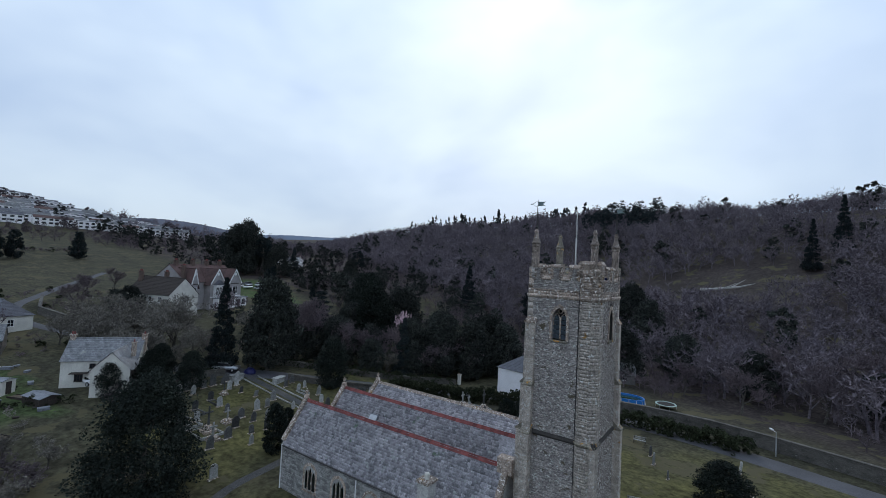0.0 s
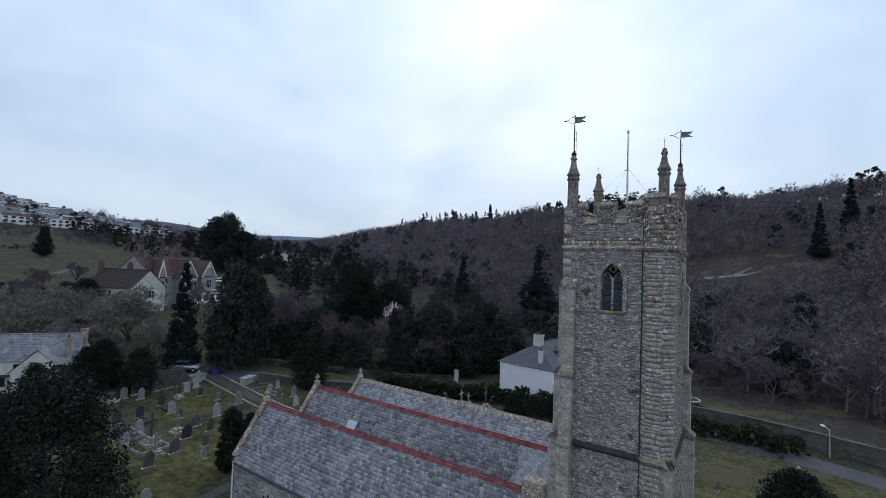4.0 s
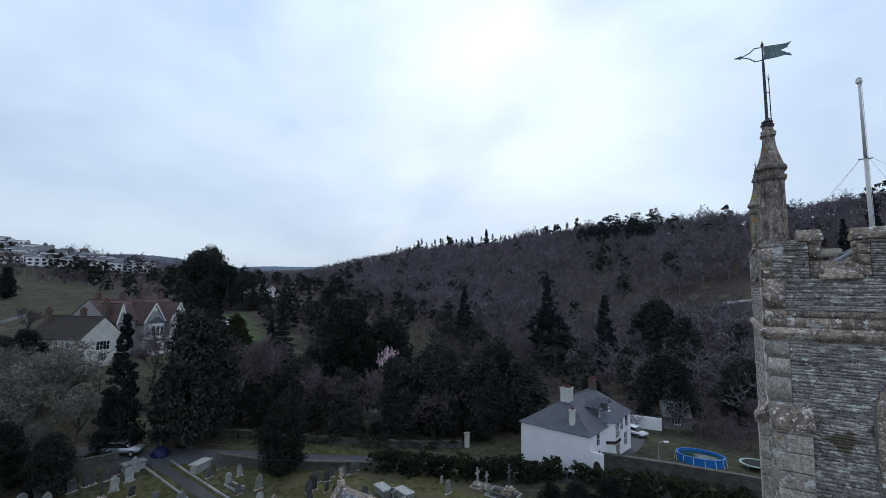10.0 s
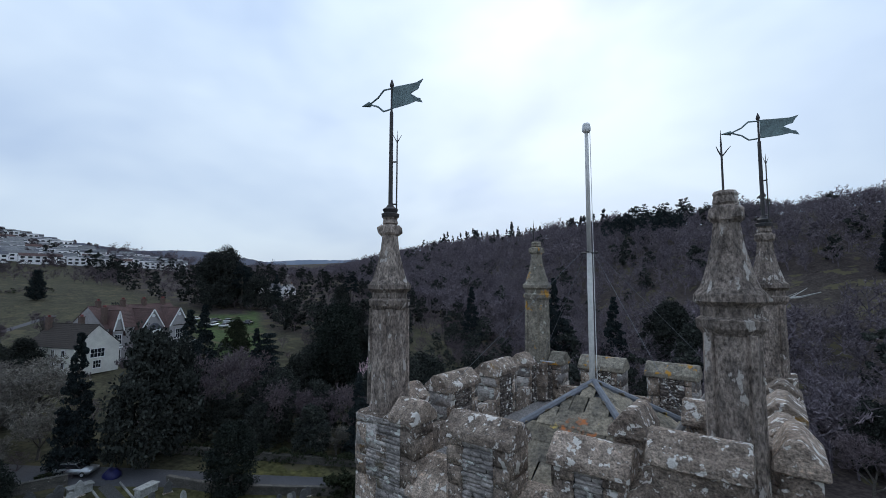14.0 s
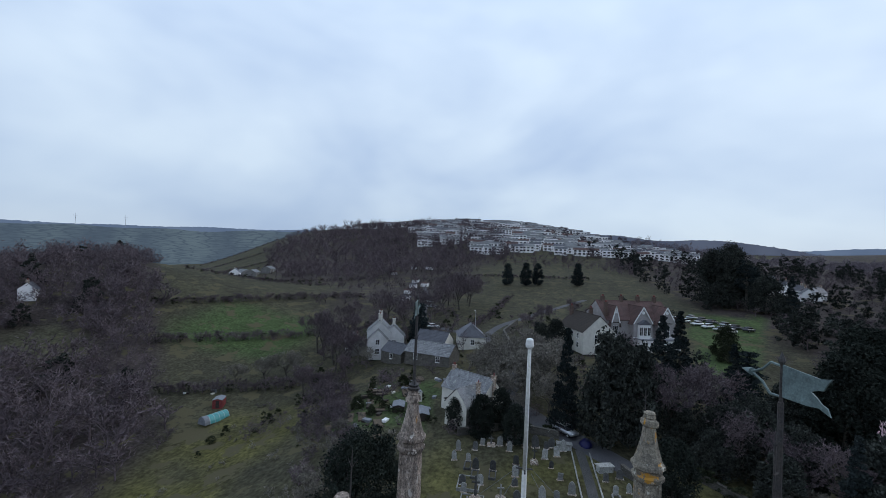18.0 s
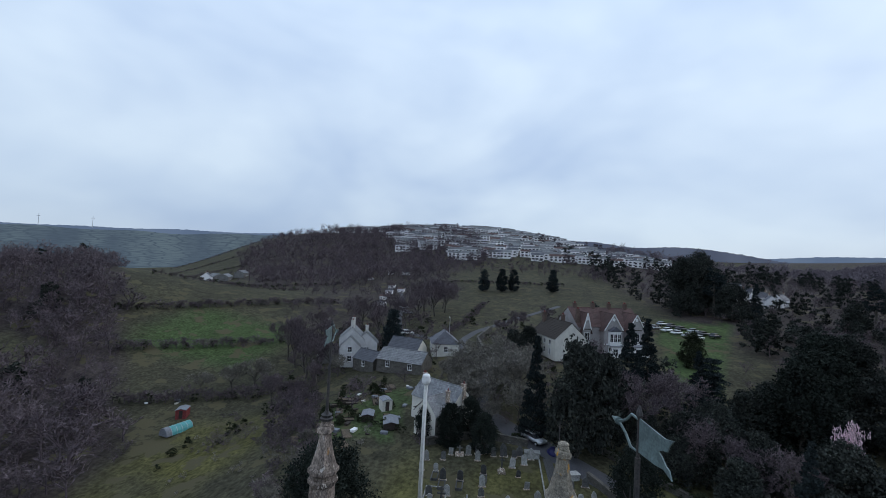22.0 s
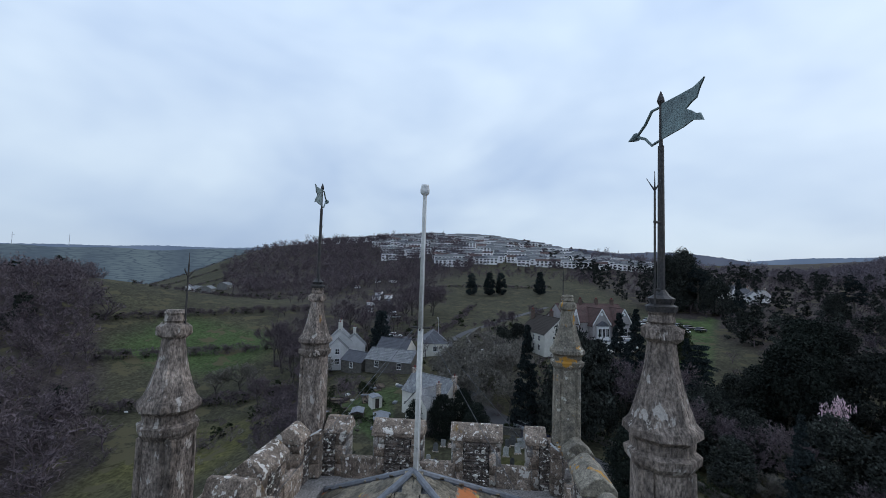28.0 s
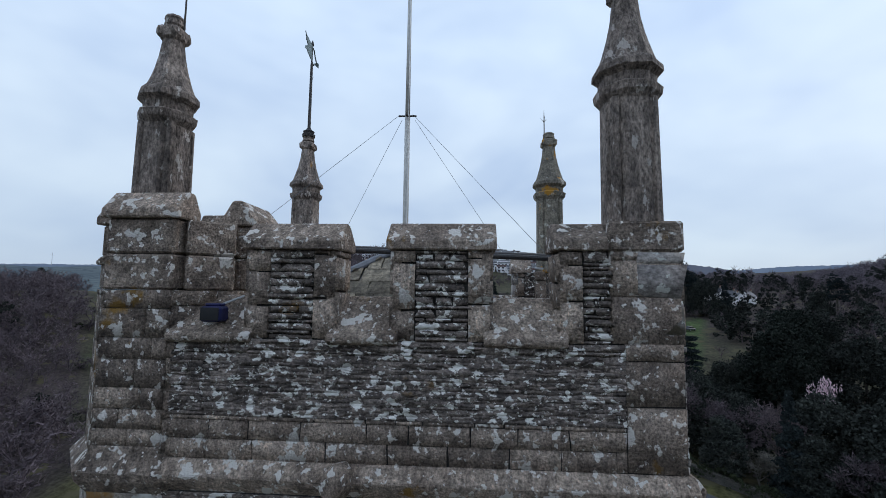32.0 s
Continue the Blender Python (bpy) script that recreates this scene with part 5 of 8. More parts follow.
# limestone blocks of the near wall
blocks = []
win_x = [-22.6, -18.8, -14.9, -11.0, -7.2]
for u, v, hu, hv in courses(EAST * -1 - 4.0, 0.0, 4.3, rn, lengths=(0.25, 0.6), heights=(0.09, 0.22), joint=0.012,
                            holes=[(x - EAST - 0.95, x - EAST + 0.95, 1.0, 3.75) for x in win_x]):
    blocks.append((Vector((EAST + u, -8.0 - 0.01 + rn.uniform(-.008, .008), v)), Vector((hu, 0, 0)), Vector((0, 0, hv)), Vector((0, -0.03, 0))))
tagged(hang("walling", chunks("walling", blocks, 0.03, 12), PALE_STONE, church), kind="stuff")
for x in win_x:
    w = part("window", bmesh.new(), GRANITE, church, "three-light pointed window in a stone frame")
    m = frame_xz(x, -8.0, 1.15)
    o, i = arch(1.9, 2.55, 1.55), arch(1.55, 2.3, 1.5)
    bm = bmesh.new()
    ringed(bm, o, i, 0.09, m)
    part("frame", bm, GRANITE, w)
    bm = bmesh.new()
    prism(bm, arch(1.6, 2.33, 1.5), 0.015, m)
    part("spandrel", bm, PALE_STONE, w)
    for s in (-1, 0, 1):
        bm = bmesh.new()
        prism(bm, arch(0.36, 1.95 if s == 0 else 1.7, 1.4 if s == 0 else 1.2), 0.012, m @ pose(s * 0.5, 0.1, 0.014))
        part("pane", bm, GLASS, w)
    bm = bmesh.new()
    for s in (-0.25, 0.25):
        box(bm, (s - 0.05, 0.02, 0), (s + 0.05, 1.85, 0.09), 0.01, m)
    part("mullion", bm, GRANITE, w)
    bm = bmesh.new()
    box(bm, (-1.0, -0.15, -0.1), (1.0, 0.0, 0.14), 0.03, m)
    part("sill", bm, GRANITE, w)
for x in (-26.85, -16.6):
    d = part("downpipe", bmesh.new(), PAINT, church, "white painted downpipe")
    bm = bmesh.new()
    tube(bm, (x, -8.14, 0), (x, -8.14, 4.3), 0.055)
    part("pipe", bm, PAINT, d)
bm = bmesh.new()
box(bm, (EAST + 0.3, -8.28, 4.2), (-4.1, -8.12, 4.3), 0.02)
part("gutter", bm, IRON, church)
# chimney on the aisle roof, and the skylight
stack = part("chimney", bmesh.new(), GRANITE, church, "square stone chimney with a round pot")
bm = bmesh.new()
box(bm, (-9.9, -8.5, -0.3), (-8.9, -7.4, 6.2), 0.03)
part("shaft", bm, PALE_STONE, stack)
bm = bmesh.new()
box(bm, (-10.0, -8.6, 6.2), (-8.8, -7.3, 6.4), 0.03)
part("cap", bm, GRANITE, stack)
bm = bmesh.new()
lathe(bm, [(0.18, 6.35), (0.2, 6.7), (0.22, 6.75), (0.16, 6.85)], 10, 0, (-9.4, -7.95, 0))
part("pot", bm, CREAM, stack)
sl = part("skylight", bmesh.new(), LEAD, church, "small glazed skylight in a lead frame")
m = Matrix.Translation((-20.9, -2.0, 6.33)) @ pose(0, 0, 0, 52.2, 0, 0)
bm = bmesh.new()
box(bm, (-0.55, -0.75, 0.0), (0.55, 0.75, 0.14), 0.02, m)
part("frame", bm, LEAD, sl)
bm = bmesh.new()
box(bm, (-0.47, -0.66, 0.142), (0.47, 0.66, 0.15), 0, m)
part("pane", bm, STEEL, sl)


# ---- trees ----
def tri_mesh(name, tris):
    t = np.asarray(tris, np.float32).reshape(-1, 3, 3)
    return cloud(name, t.reshape(-1, 3), np.arange(len(t) * 3).reshape(-1, 3))


def twig_tris(seed, height, levels, kids, spread=0.62, first=0.30, width=0.035, droop=0.0, thin=0.02, lean=0.0):
    """A leafless tree from its trunk to its twigs, as slender triangles (and trunk tubes, as the second array)."""
    r = random.Random(seed)
    tris, solid = [], []

    def tubeling(a, b, ra, rb, k=5):
        d = (b - a).normalized()
        s = d.orthogonal().normalized()
        t = d.cross(s)
        ring = [[p + (s * math.cos(2 * math.pi * i / k) + t * math.sin(2 * math.pi * i / k)) * q for i in range(k)] for p, q in ((a, ra), (b, rb))]
        for i in range(k):
            j = (i + 1) % k
            solid.append((ring[0][i], ring[0][j], ring[1][j]))
            solid.append((ring[0][i], ring[1][j], ring[1][i]))

    def grow(a, d, length, w, level):
        bend = Vector((r.uniform(-1, 1), r.uniform(-1, 1), r.uniform(-0.3, 0.7))) * 0.22
        b = a + (d + bend).normalized() * length
        if level <= 1:
            tubeling(a, b, w, w * 0.62)
        else:
            s = (b - a).cross(Vector((r.uniform(-1, 1), r.uniform(-1, 1), r.uniform(-1, 1)))).normalized() * max(w, thin)
            tris.append((a - s, a + s, b))
        if level >= levels:
            return
        n = kids if level else kids + 2
        for i in range(n):
            f = r.uniform(0.45, 1.0) if i else 1.0
            side = Vector((r.uniform(-1, 1), r.uniform(-1, 1), r.uniform(-0.5, 0.6) - droop * level)).normalized()
            nd = ((b - a).normalized() * (1 - spread) + side * spread + Vector((0, 0, 0.16))).normalized()
            grow(a.lerp(b, f), nd, length * r.uniform(0.62, 0.86) * (0.95 if level else 0.80), w * 0.58, level + 1)

    grow(Vector((0, 0, -0.3)), Vector((lean, 0, 1)), height * first, height * width, 0)
    return np.array([[tuple(p) for p in t] for t in tris]), np.array([[tuple(p) for p in t] for t in solid])


def leaf_tris(seed, spots, per, spread, size, flat=0.7):
    """Leaf sprays: per small diamonds (two triangles) round each spot (x, y, z, radius)."""
    rng = np.random.default_rng(seed)
    spots = np.asarray(spots, float)
    n = len(spots) * per
    c = np.repeat(spots[:, :3], per, 0)
    rad = np.repeat(spots[:, 3], per)[:, None]
    d = rng.normal(size=(n, 3))
    d /= np.linalg.norm(d, axis=1, keepdims=True)
    c = c + d * rad * rng.uniform(0.55, 1.05, (n, 1)) * np.array([1, 1, flat]) * spread
    a = rng.normal(size=(n, 3)) + d * 0.3
    a /= np.linalg.norm(a, axis=1, keepdims=True)
    b = np.cross(a, rng.normal(size=(n, 3)))
    b /= np.linalg.norm(b, axis=1, keepdims=True)
    s = size * rng.uniform(0.6, 1.4, (n, 1))
    p = [c - a * s, c + b * s * 0.55, c + a * s, c - b * s * 0.55]
    return np.stack([np.stack([p[0], p[1], p[2]], 1), np.stack([p[0], p[2], p[3]], 1)], 1).reshape(-1, 3, 3)


def quads_of(t):
    """Two triangles a leaf, joined into one island of four corners."""
    t = t.reshape(-1, 2, 3, 3)
    v = np.concatenate([t[:, 0], t[:, 1, 2:3]], 1)
    return v.reshape(-1, 3), np.arange(len(v) * 4).reshape(-1, 4)


def crown_spots(seed, shape, height, radius, low=0.2, n=60):
    r = random.Random(seed)
    spots = []
    k = 0
    while len(spots) < n:
        k += 1
        f = r.random()
        a = r.uniform(0, 2 * math.pi)
        if shape == "dome":
            z = low + (1 - low) * f
            lobe = 0.86 + (0.22 if low < 0.05 else 0.55) * noise.noise((1.6 * math.cos(a), 1.6 * math.sin(a), z * 3.0 + seed * 7.3))
            q = lobe * math.sqrt(max(0.02, 1 - ((z - low * 0.8) / (1.02 - low * 0.8)) ** 2)) * (0.75 + 0.25 * min(1, (z - low) * 6 + 0.3))
            z *= 0.93 + 0.22 * noise.noise((a, 3.3, seed * 1.7))
            rr_ = radius * q * r.uniform(0.55, 1.0)
            size = radius * r.choice((0.12, 0.18, 0.22, 0.26, 0.30))
        elif shape == "cone":
            z = low + (1 - low) * f ** 1.3
            q = (1 - z) / (1 - low)
            rr_ = radius * (q * 0.92 + 0.04) * r.uniform(0.55, 1.0)
            size = radius * (0.10 + 0.24 * q) * r.uniform(0.7, 1.2)
        elif shape == "column":
            z = low + (1 - low) * f
            q = min(1, (1.03 - z) * 2.2) ** 0.6 * min(1, (z - low) * 5 + 0.55)
            rr_ = radius * q * r.uniform(0.5, 0.95)
            size = radius * r.uniform(0.25, 0.42)
        else:  # tiers of flat boughs
            tier = r.randrange(9)
            z = low + (1 - low) * (tier + 0.5) / 9
            q = (1.05 - (z - low) / (1 - low)) ** 0.7
            rr_ = radius * q * r.uniform(0.2, 1.0) * (0.75 + 0.25 * math.sin(tier * 2.3 + 3 * math.sin(a)))
            size = radius * r.uniform(0.15, 0.28)
            z += r.uniform(-0.015, 0.015) - 0.03 * rr_ / radius
        spots.append((rr_ * math.cos(a), rr_ * math.sin(a), z * height, size))
    return spots


def leafy_tree(name, seed, shape, height, radius, mat, label, category="tree", low=0.15, n=70, per=70, size=0.28, flat=0.75, trunk=0.022, group=""):
    t = thing(name, label=label, category=category, group=group)
    bm = bmesh.new()
    r = random.Random(seed)
    tube(bm, (0, 0, -0.4), (r.uniform(-.2, .2), r.uniform(-.2, .2), height * max(0.45, low + 0.2)), height * trunk * 1.3, height * trunk * 0.6, 8)
    spots = crown_spots(seed, shape, height, radius, low, n)
    for s in spots[:14]:
        tube(bm, (0, 0, max(0.3, s[2] - 0.25 * math.hypot(s[0], s[1]) - 0.6)), s[:3], height * trunk * 0.35, 0.02, 5, False)
    part("trunk", bm, BARK, t)
    v, f = quads_of(leaf_tris(seed, spots, per, 1.0, size, flat))
    hang("crown", cloud("crown", v, f), mat, t)
    return t


def bare_tree(seed, height, levels, kids, mat, label, width=0.02, thin=0.02, spread=0.62, group="bare trees"):
    t = thing("bare_tree", label=label, category="tree", group=group)
    tw, so = twig_tris(seed, height, levels, kids, width=width, thin=thin, spread=spread)
    hang("trunk", tri_mesh("trunk", so), BARK, t)
    hang("crown", tri_mesh("crown", tw), mat, t)
    return t


PLANTED = set()


def put(ob, x, y, turn=0.0, size=1.0, tall=1.0, sink=0.0, z=None):
    """Moves the first of a kind to its place, or plants a copy of it."""
    m = pose(x, y, (ground(x, y) if z is None else z) - sink, 0, 0, turn) @ Matrix.Diagonal((size, size, size * tall, 1))
    if ob.name not in PLANTED:
        PLANTED.add(ob.name)
        ob.matrix_basis = m
        return ob
    return copy_thing_free(ob, m)


def copy_thing_free(ob, m):
    keep = ob.matrix_basis.copy()
    ob.matrix_basis = Matrix.Identity(4)
    c = copy_thing(ob, m)
    ob.matrix_basis = keep
    return c


yew = leafy_tree("yew_tree", 1, "dome", 10.0, 4.6, YEW, "broad dark yew tree standing in the churchyard", low=0.04, n=220, per=190, size=0.10)
yew_b = leafy_tree("yew_tree", 2, "column", 9.0, 3.2, YEW, "dense dark churchyard yew with a rounded top", low=0.02, n=130, per=120, size=0.15)
irish = leafy_tree("irish_yew", 3, "column", 6.0, 1.4, YEW, "narrow upright yew among the graves", low=0.02, n=90, per=120, size=0.11)
holm = leafy_tree("evergreen_oak", 4, "dome", 13.0, 6.5, EVERGREEN, "huge rounded evergreen oak, nearly black-green", low=0.06, n=230, per=80, size=0.225)
holm_b = leafy_tree("evergreen_oak", 5, "dome", 12.0, 5.0, EVERGREEN, "tall uneven evergreen oak beside the road", low=0.10, n=190, per=80, size=0.22)
spruce = leafy_tree("spruce_tree", 6, "cone", 16.0, 3.6, CONIFER, "pointed dark spruce with drooping boughs", low=0.05, n=170, per=80, size=0.2, flat=0.5)
cypress = leafy_tree("cypress_tree", 7, "column", 11.0, 2.7, CONIFER, "clipped-looking dark cypress standing in open pasture", low=0.06, n=90, per=90, size=0.22)
cedar = leafy_tree("cedar_tree", 8, "tiers", 20.0, 7.5, CONIFER, "spreading cedar with layered dark boughs", low=0.15, n=210, per=90, size=0.24, flat=0.35)
pine = leafy_tree("scots_pine", 9, "dome", 22.0, 5.5, CONIFER, "tall pine with clumped needles high on the trunk", low=0.45, n=80, per=100, size=0.25, flat=0.45)
bush = leafy_tree("evergreen_bush", 10, "dome", 4.5, 3.0, HEDGE, "rounded dark evergreen bush on the grass", "bush", low=0.0, n=90, per=110, size=0.11)
bare_a = bare_tree(21, 12.0, 7, 3, TWIG, "leafless brown winter tree with fine twigs", thin=0.042)
bare_b = bare_tree(22, 11.0, 7, 3, PALE_TWIG, "leafless tree with pale lichened branches", thin=0.045)
bare_c = bare_tree(24, 13.0, 7, 3, TWIG, "tall leafless tree with upswept branches", thin=0.042, spread=0.5)
scrub = bare_tree(25, 5.5, 5, 4, PALE_TWIG, "tangled leafless scrub beside the churchyard", thin=0.034, spread=0.75, group="scrub")
brown_scrub = bare_tree(26, 5.5, 5, 4, TWIG, "dark tangled brown scrub beside the churchyard", thin=0.035, spread=0.75, group="scrub")
magnolia = thing("magnolia_tree", label="magnolia in full pale pink blossom among dark trees", category="tree")
tw, so = twig_tris(31, 10.0, 4, 3, thin=0.02)
hang("trunk", tri_mesh("trunk", so), BARK, magnolia)
hang("branchwork", tri_mesh("branchwork", tw), TWIG, magnolia)
tips = tw[np.random.default_rng(3).permutation(len(tw))[:150], 2]
v, f = quads_of(leaf_tris(33, np.c_[tips, np.full(len(tips), 0.55)], 14, 1.0, 0.16))
hang("blossom", cloud("blossom", v, f), BLOSSOM, magnolia, "pale pink blossom")

# churchyard and road side
put(yew, -34.5, -14.4, 20, 1.22, 0.95)
put(yew_b, -58.8, -4.6, 0, 0.60, 1.1)
put(yew_b, -57.8, 0.6, 80, 0.58)
put(yew_b, -62.5, -1.8, 210, 0.62)
put(yew_b, -61, -8.5, 150, 0.5)
put(irish, -33.5, -1.5, 0, 0.9)
put(irish, -36.2, 2.2, 60, 0.55)
put(yew_b, -46.8, 18.3, 140, 0.82)
put(yew_b, 9.0, 19.0, 10, 0.75, 0.62)
put(yew_b, -16.2, 28.4, 30, 0.46, 0.92)
put(yew_b, -13.6, 29.9, 100, 0.50, 0.98)
put(yew_b, -18.4, 27.2, 200, 0.42, 0.9)
put(yew_b, -11.2, 31.4, 300, 0.48, 0.95)
# tall evergreens beyond the path
put(spruce, -63.5, 8.2, 0, 0.72, 1.34)
put(holm_b, -58.5, 13.8, 0, 0.98, 1.36)
put(holm_b, -62.5, 18.5, 130, 0.8, 1.45)
put(holm, -58.5, 29, 40, 0.68)
put(holm, -65, 35, 200, 0.66)
put(spruce, -46.5, 36.5, 70, 0.66, 1.1)
put(holm, -43.5, 44.5, 100, 0.92)
put(holm_b, -37.5, 49, 220, 1.0, 0.95)
put(holm, -50, 43, 300, 0.80)
put(holm_b, -33, 55, 20, 0.95)
put(holm, -40, 58, 160, 1.0)
put(spruce, -81, 27.5, 0, 0.98)
put(spruce, -86.5, 32.5, 90, 0.98)
put(spruce, -79, 39, 190, 0.76, 1.0)
put(cedar, -77.5, 40.5, 0, 0.58)
put(yew_b, -78, 58, 10, 1.5)
put(yew_b, -85, 64, 120, 1.6)
put(yew_b, -66, 48, 40, 1.55)
put(holm, -92, 74, 20, 1.0)
put(holm, -72, 66, 230, 1.05)
put(holm_b, -69, 42, 77, 0.75)
put(holm, -74, 49, 12, 0.72)
put(holm_b, -55, 36, 12, 0.7)
for x, y, t, k in ((-50.5, 31.5, 40, 0.62), (-45.5, 38.0, 110, 0.66), (-56.0, 26.5, 200, 0.58), (-41.0, 43.0, 260, 0.6), (-36.0, 46.0, 15, 0.62), (-61.5, 24.0, 70, 0.6)):
    put(holm_b, x, y, t, k, 0.9)
put(magnolia, -56.0, 47.6, 0, 0.50, 3.3)
put(holm, -52, 58, 10, 0.9)
put(holm_b, -106, 6.5, 10, 0.62, 1.0)
put(holm_b, -111, 11, 100, 0.66, 0.95)
put(holm_b, -99, 8, 200, 0.5, 1.0)
put(holm, -184, 80, 20, 1.45, 1.25)
put(holm, -193, 88, 140, 1.5, 1.3)
put(holm_b, -188, 94, 50, 1.3, 1.1)
put(pine, -178, 88, 30, 0.9)
put(pine, -200, 84, 200, 0.95)
put(holm, -172, 92, 60, 1.1)
put(spruce, -168, 98, 0, 0.9)
put(holm_b, -150, 118, 200, 0.9)
put(pine, -160, 132, 70, 0.75)
# beyond the white house and the pool
put(holm, -14, 78, 0, 0.95)
put(holm, -2, 84, 130, 0.85)
put(holm_b, -26, 72, 40, 0.6)
put(spruce, -33, 114, 0, 1.25, 1.0)
put(holm, -21, 120, 70, 1.25, 1.1)
put(holm_b, -14, 112, 170, 1.15)
put(spruce, -80, 116, 30, 1.15)
put(pine, -44, 104, 0, 0.8)
put(pine, -50, 108, 90, 0.75)
put(holm_b, 12, 78, 250, 0.8)
put(holm, 52, 120, 250, 1.2, 1.2)
put(holm_b, 78, 150, 20, 1.5, 1.3)
for k, (x, y) in enumerate(((-226, -4), (-226, 5.5), (-228, 11.5), (-229, 32))):
    put(cypress, x, y, 70 * k, 1.0 + 0.04 * (k % 2), 1.02)
for x, y, s in ((31, 186, 1.2), (42, 202, 1.4), (-49, 112, 1.5)):
    put(spruce, x, y, 31 * x, s * 0.8, 1.3)
put(cypress, -112, -26, 50, 1.05)
put(bush, -112, 52, 0, 1.3, 1.2)
put(bush, -106, 50, 80, 0.9)
# leafless trees
BARE = [(-73, 2.5, 1.35, 1), (-78, 6.5, 1.4, 1), (-72, -3.5, 0.95, 1), (-81, 1, 1.25, 1), (-69, 6, 0.9, 1), (-84, 9, 1.1, 1), (-48, 34, 0.6, 1), (-90, -66, 0.7, 1),
        (-88, 22, 1.0, 2), (-76, 22, 1.1, 1), (-72, 27, 1.0, 1), (-106, -48, 1.4, 0), (-111, -53, 1.45, 2), (-100, -45, 1.2, 0), (-117, -58, 1.35, 2), (-96, -56, 1.0, 1),
        (-92.5, -60, 0.95, 1), (-103, -40, 1.0, 0), (-90, -38, 0.75, 0), (-122, -50, 1.3, 0), (-60, 66, 1.0, 0), (10, 66, 0.95, 0), (22, 70, 1.05, 2), (33, 72, 1.1, 0),
        (44, 74, 1.15, 0), (16, 80, 1.1, 2), (28, 84, 1.2, 0), (40, 88, 1.2, 2), (0, 72, 0.8, 0), (54, 80, 1.15, 0), (62, 92, 1.2, 2), (-132, -36, 1.2, 2),
        (-140, -28, 1.25, 0), (-145, -45, 1.3, 2), (-155, -26, 1.4, 0), (-161, -21, 1.45, 2), (-168, -18, 1.4, 0), (-172, -27, 1.4, 2), (-178, -20, 1.3, 0),
        (-132, 22, 0.7, 2), (-140, 34, 0.8, 0), (-148, 20, 0.75, 2), (-85, -46, 0.8, 0), (-98, -36, 0.7, 1), (-128, -44, 1.1, 0), (-136, -56, 1.2, 2), (-126, 4, 0.7, 0),
        (-134, 8, 0.75, 2), (-143, 12, 0.7, 0), (-86, -4.5, 0.8, 1), (-92, -6.5, 0.75, 1), (-88, 4.5, 0.85, 1), (-95, 4.5, 0.8, 0), (-80, -2.5, 0.8, 1), (-66, 1.5, 0.6, 1), (-102, 2.5, 0.7, 1), (-79, -5, 1.1, 1), (-86, 6, 1.2, 1), (-90, -3.5, 1.1, 1), (-97, 3.5, 1.1, 1), (-70, -1.5, 0.9, 1), (-84, -1.5, 1.0, 1),
        (-62, 22, 1.15, 2), (-56.5, 30.5, 1.05, 0), (-49, 37.5, 0.95, 2), (-42, 41.2, 0.85, 0), (-67, 28, 1.2, 2), (-38, 46.5, 0.9, 0), (-53, 33.5, 0.9, 0), (-70, 33, 1.2, 0)]
for k, (x, y, s, kind) in enumerate(BARE):
    put((bare_a, bare_b, bare_c)[kind], x, y, 47 * k, s)
SCRUB = [(-36, -21.5, 0.9), (-33.5, -19.5, 0.75), (-38.5, -23, 1.0), (-34.5, -23.5, 0.95), (-41, -22, 1.05), (-31.5, -20.5, 0.7), (-44, -20, 0.9), (-47, -18, 0.8),
         (-43.5, -24.5, 1.1), (-48, -22.5, 1.0), (-52, -20.5, 0.8), (-38, -27, 1.0), (-32, -25, 0.9), (-52, -25, 0.9), (-56, -22, 0.7), (-46, -27, 1.0), (-60, -27, 0.8)]
for k, (x, y, s) in enumerate(SCRUB):
    put(scrub if k % 3 else brown_scrub, x, y, 61 * k, s)


def scatter(name, seed, bounds, keep, step, templates, mat, label, category, sizes=(0.8, 1.25)):
    """A wood too thick to count: many trees of a few shapes in one mesh."""
    rng = np.random.default_rng(seed)
    (ax, bx), (ay, by) = bounds
    out = []
    for x in np.arange(ax, bx, step):
        for y in np.arange(ay, by, step):
            px, py = x + rng.uniform(-.5, .5) * step, y + rng.uniform(-.5, .5) * step
            if rng.random() > keep(px, py):
                continue
            t = templates[rng.integers(len(templates))]
            s, a = rng.uniform(*sizes) * (0.95 + 0.6 * noise.noise((px * 0.03, py * 0.03, seed * 1.3))), rng.uniform(0, 2 * math.pi)
            c, d = math.cos(a) * s, math.sin(a) * s
            q = np.stack([t[..., 0] * c - t[..., 1] * d + px, t[..., 0] * d + t[..., 1] * c + py, t[..., 2] * s * rng.uniform(0.85, 1.15) + ground(px, py) - 0.4], -1)
            out.append(q)
    if out:
        t = np.concatenate(out)
        tagged(hang(name, tri_mesh(name, t), mat), label, category, kind="stuff")


bare_far = [np.concatenate(twig_tris(60 + k, 13.0, 4, 3, thin=0.085, width=0.012, first=0.24)) for k in range(5)]
bare_mid = [np.concatenate(twig_tris(70 + k, 11.0, 5, 3, thin=0.036, width=0.012, first=0.24)) for k in range(4)]
shrub_far = [np.concatenate(twig_tris(80 + k, 5.0, 4, 3, thin=0.05, width=0.014, spread=0.75)) for k in range(4)]
ever_far = [leaf_tris(90 + k, crown_spots(90 + k, "dome", 11, 4.0, 0.1, 32), 24, 1.0, 0.42) for k in range(3)]
cone_far = [leaf_tris(95 + k, crown_spots(95 + k, "cone", 15, 3.6, 0.08, 40), 15, 1.0, 0.62, 0.5) for k in range(3)]


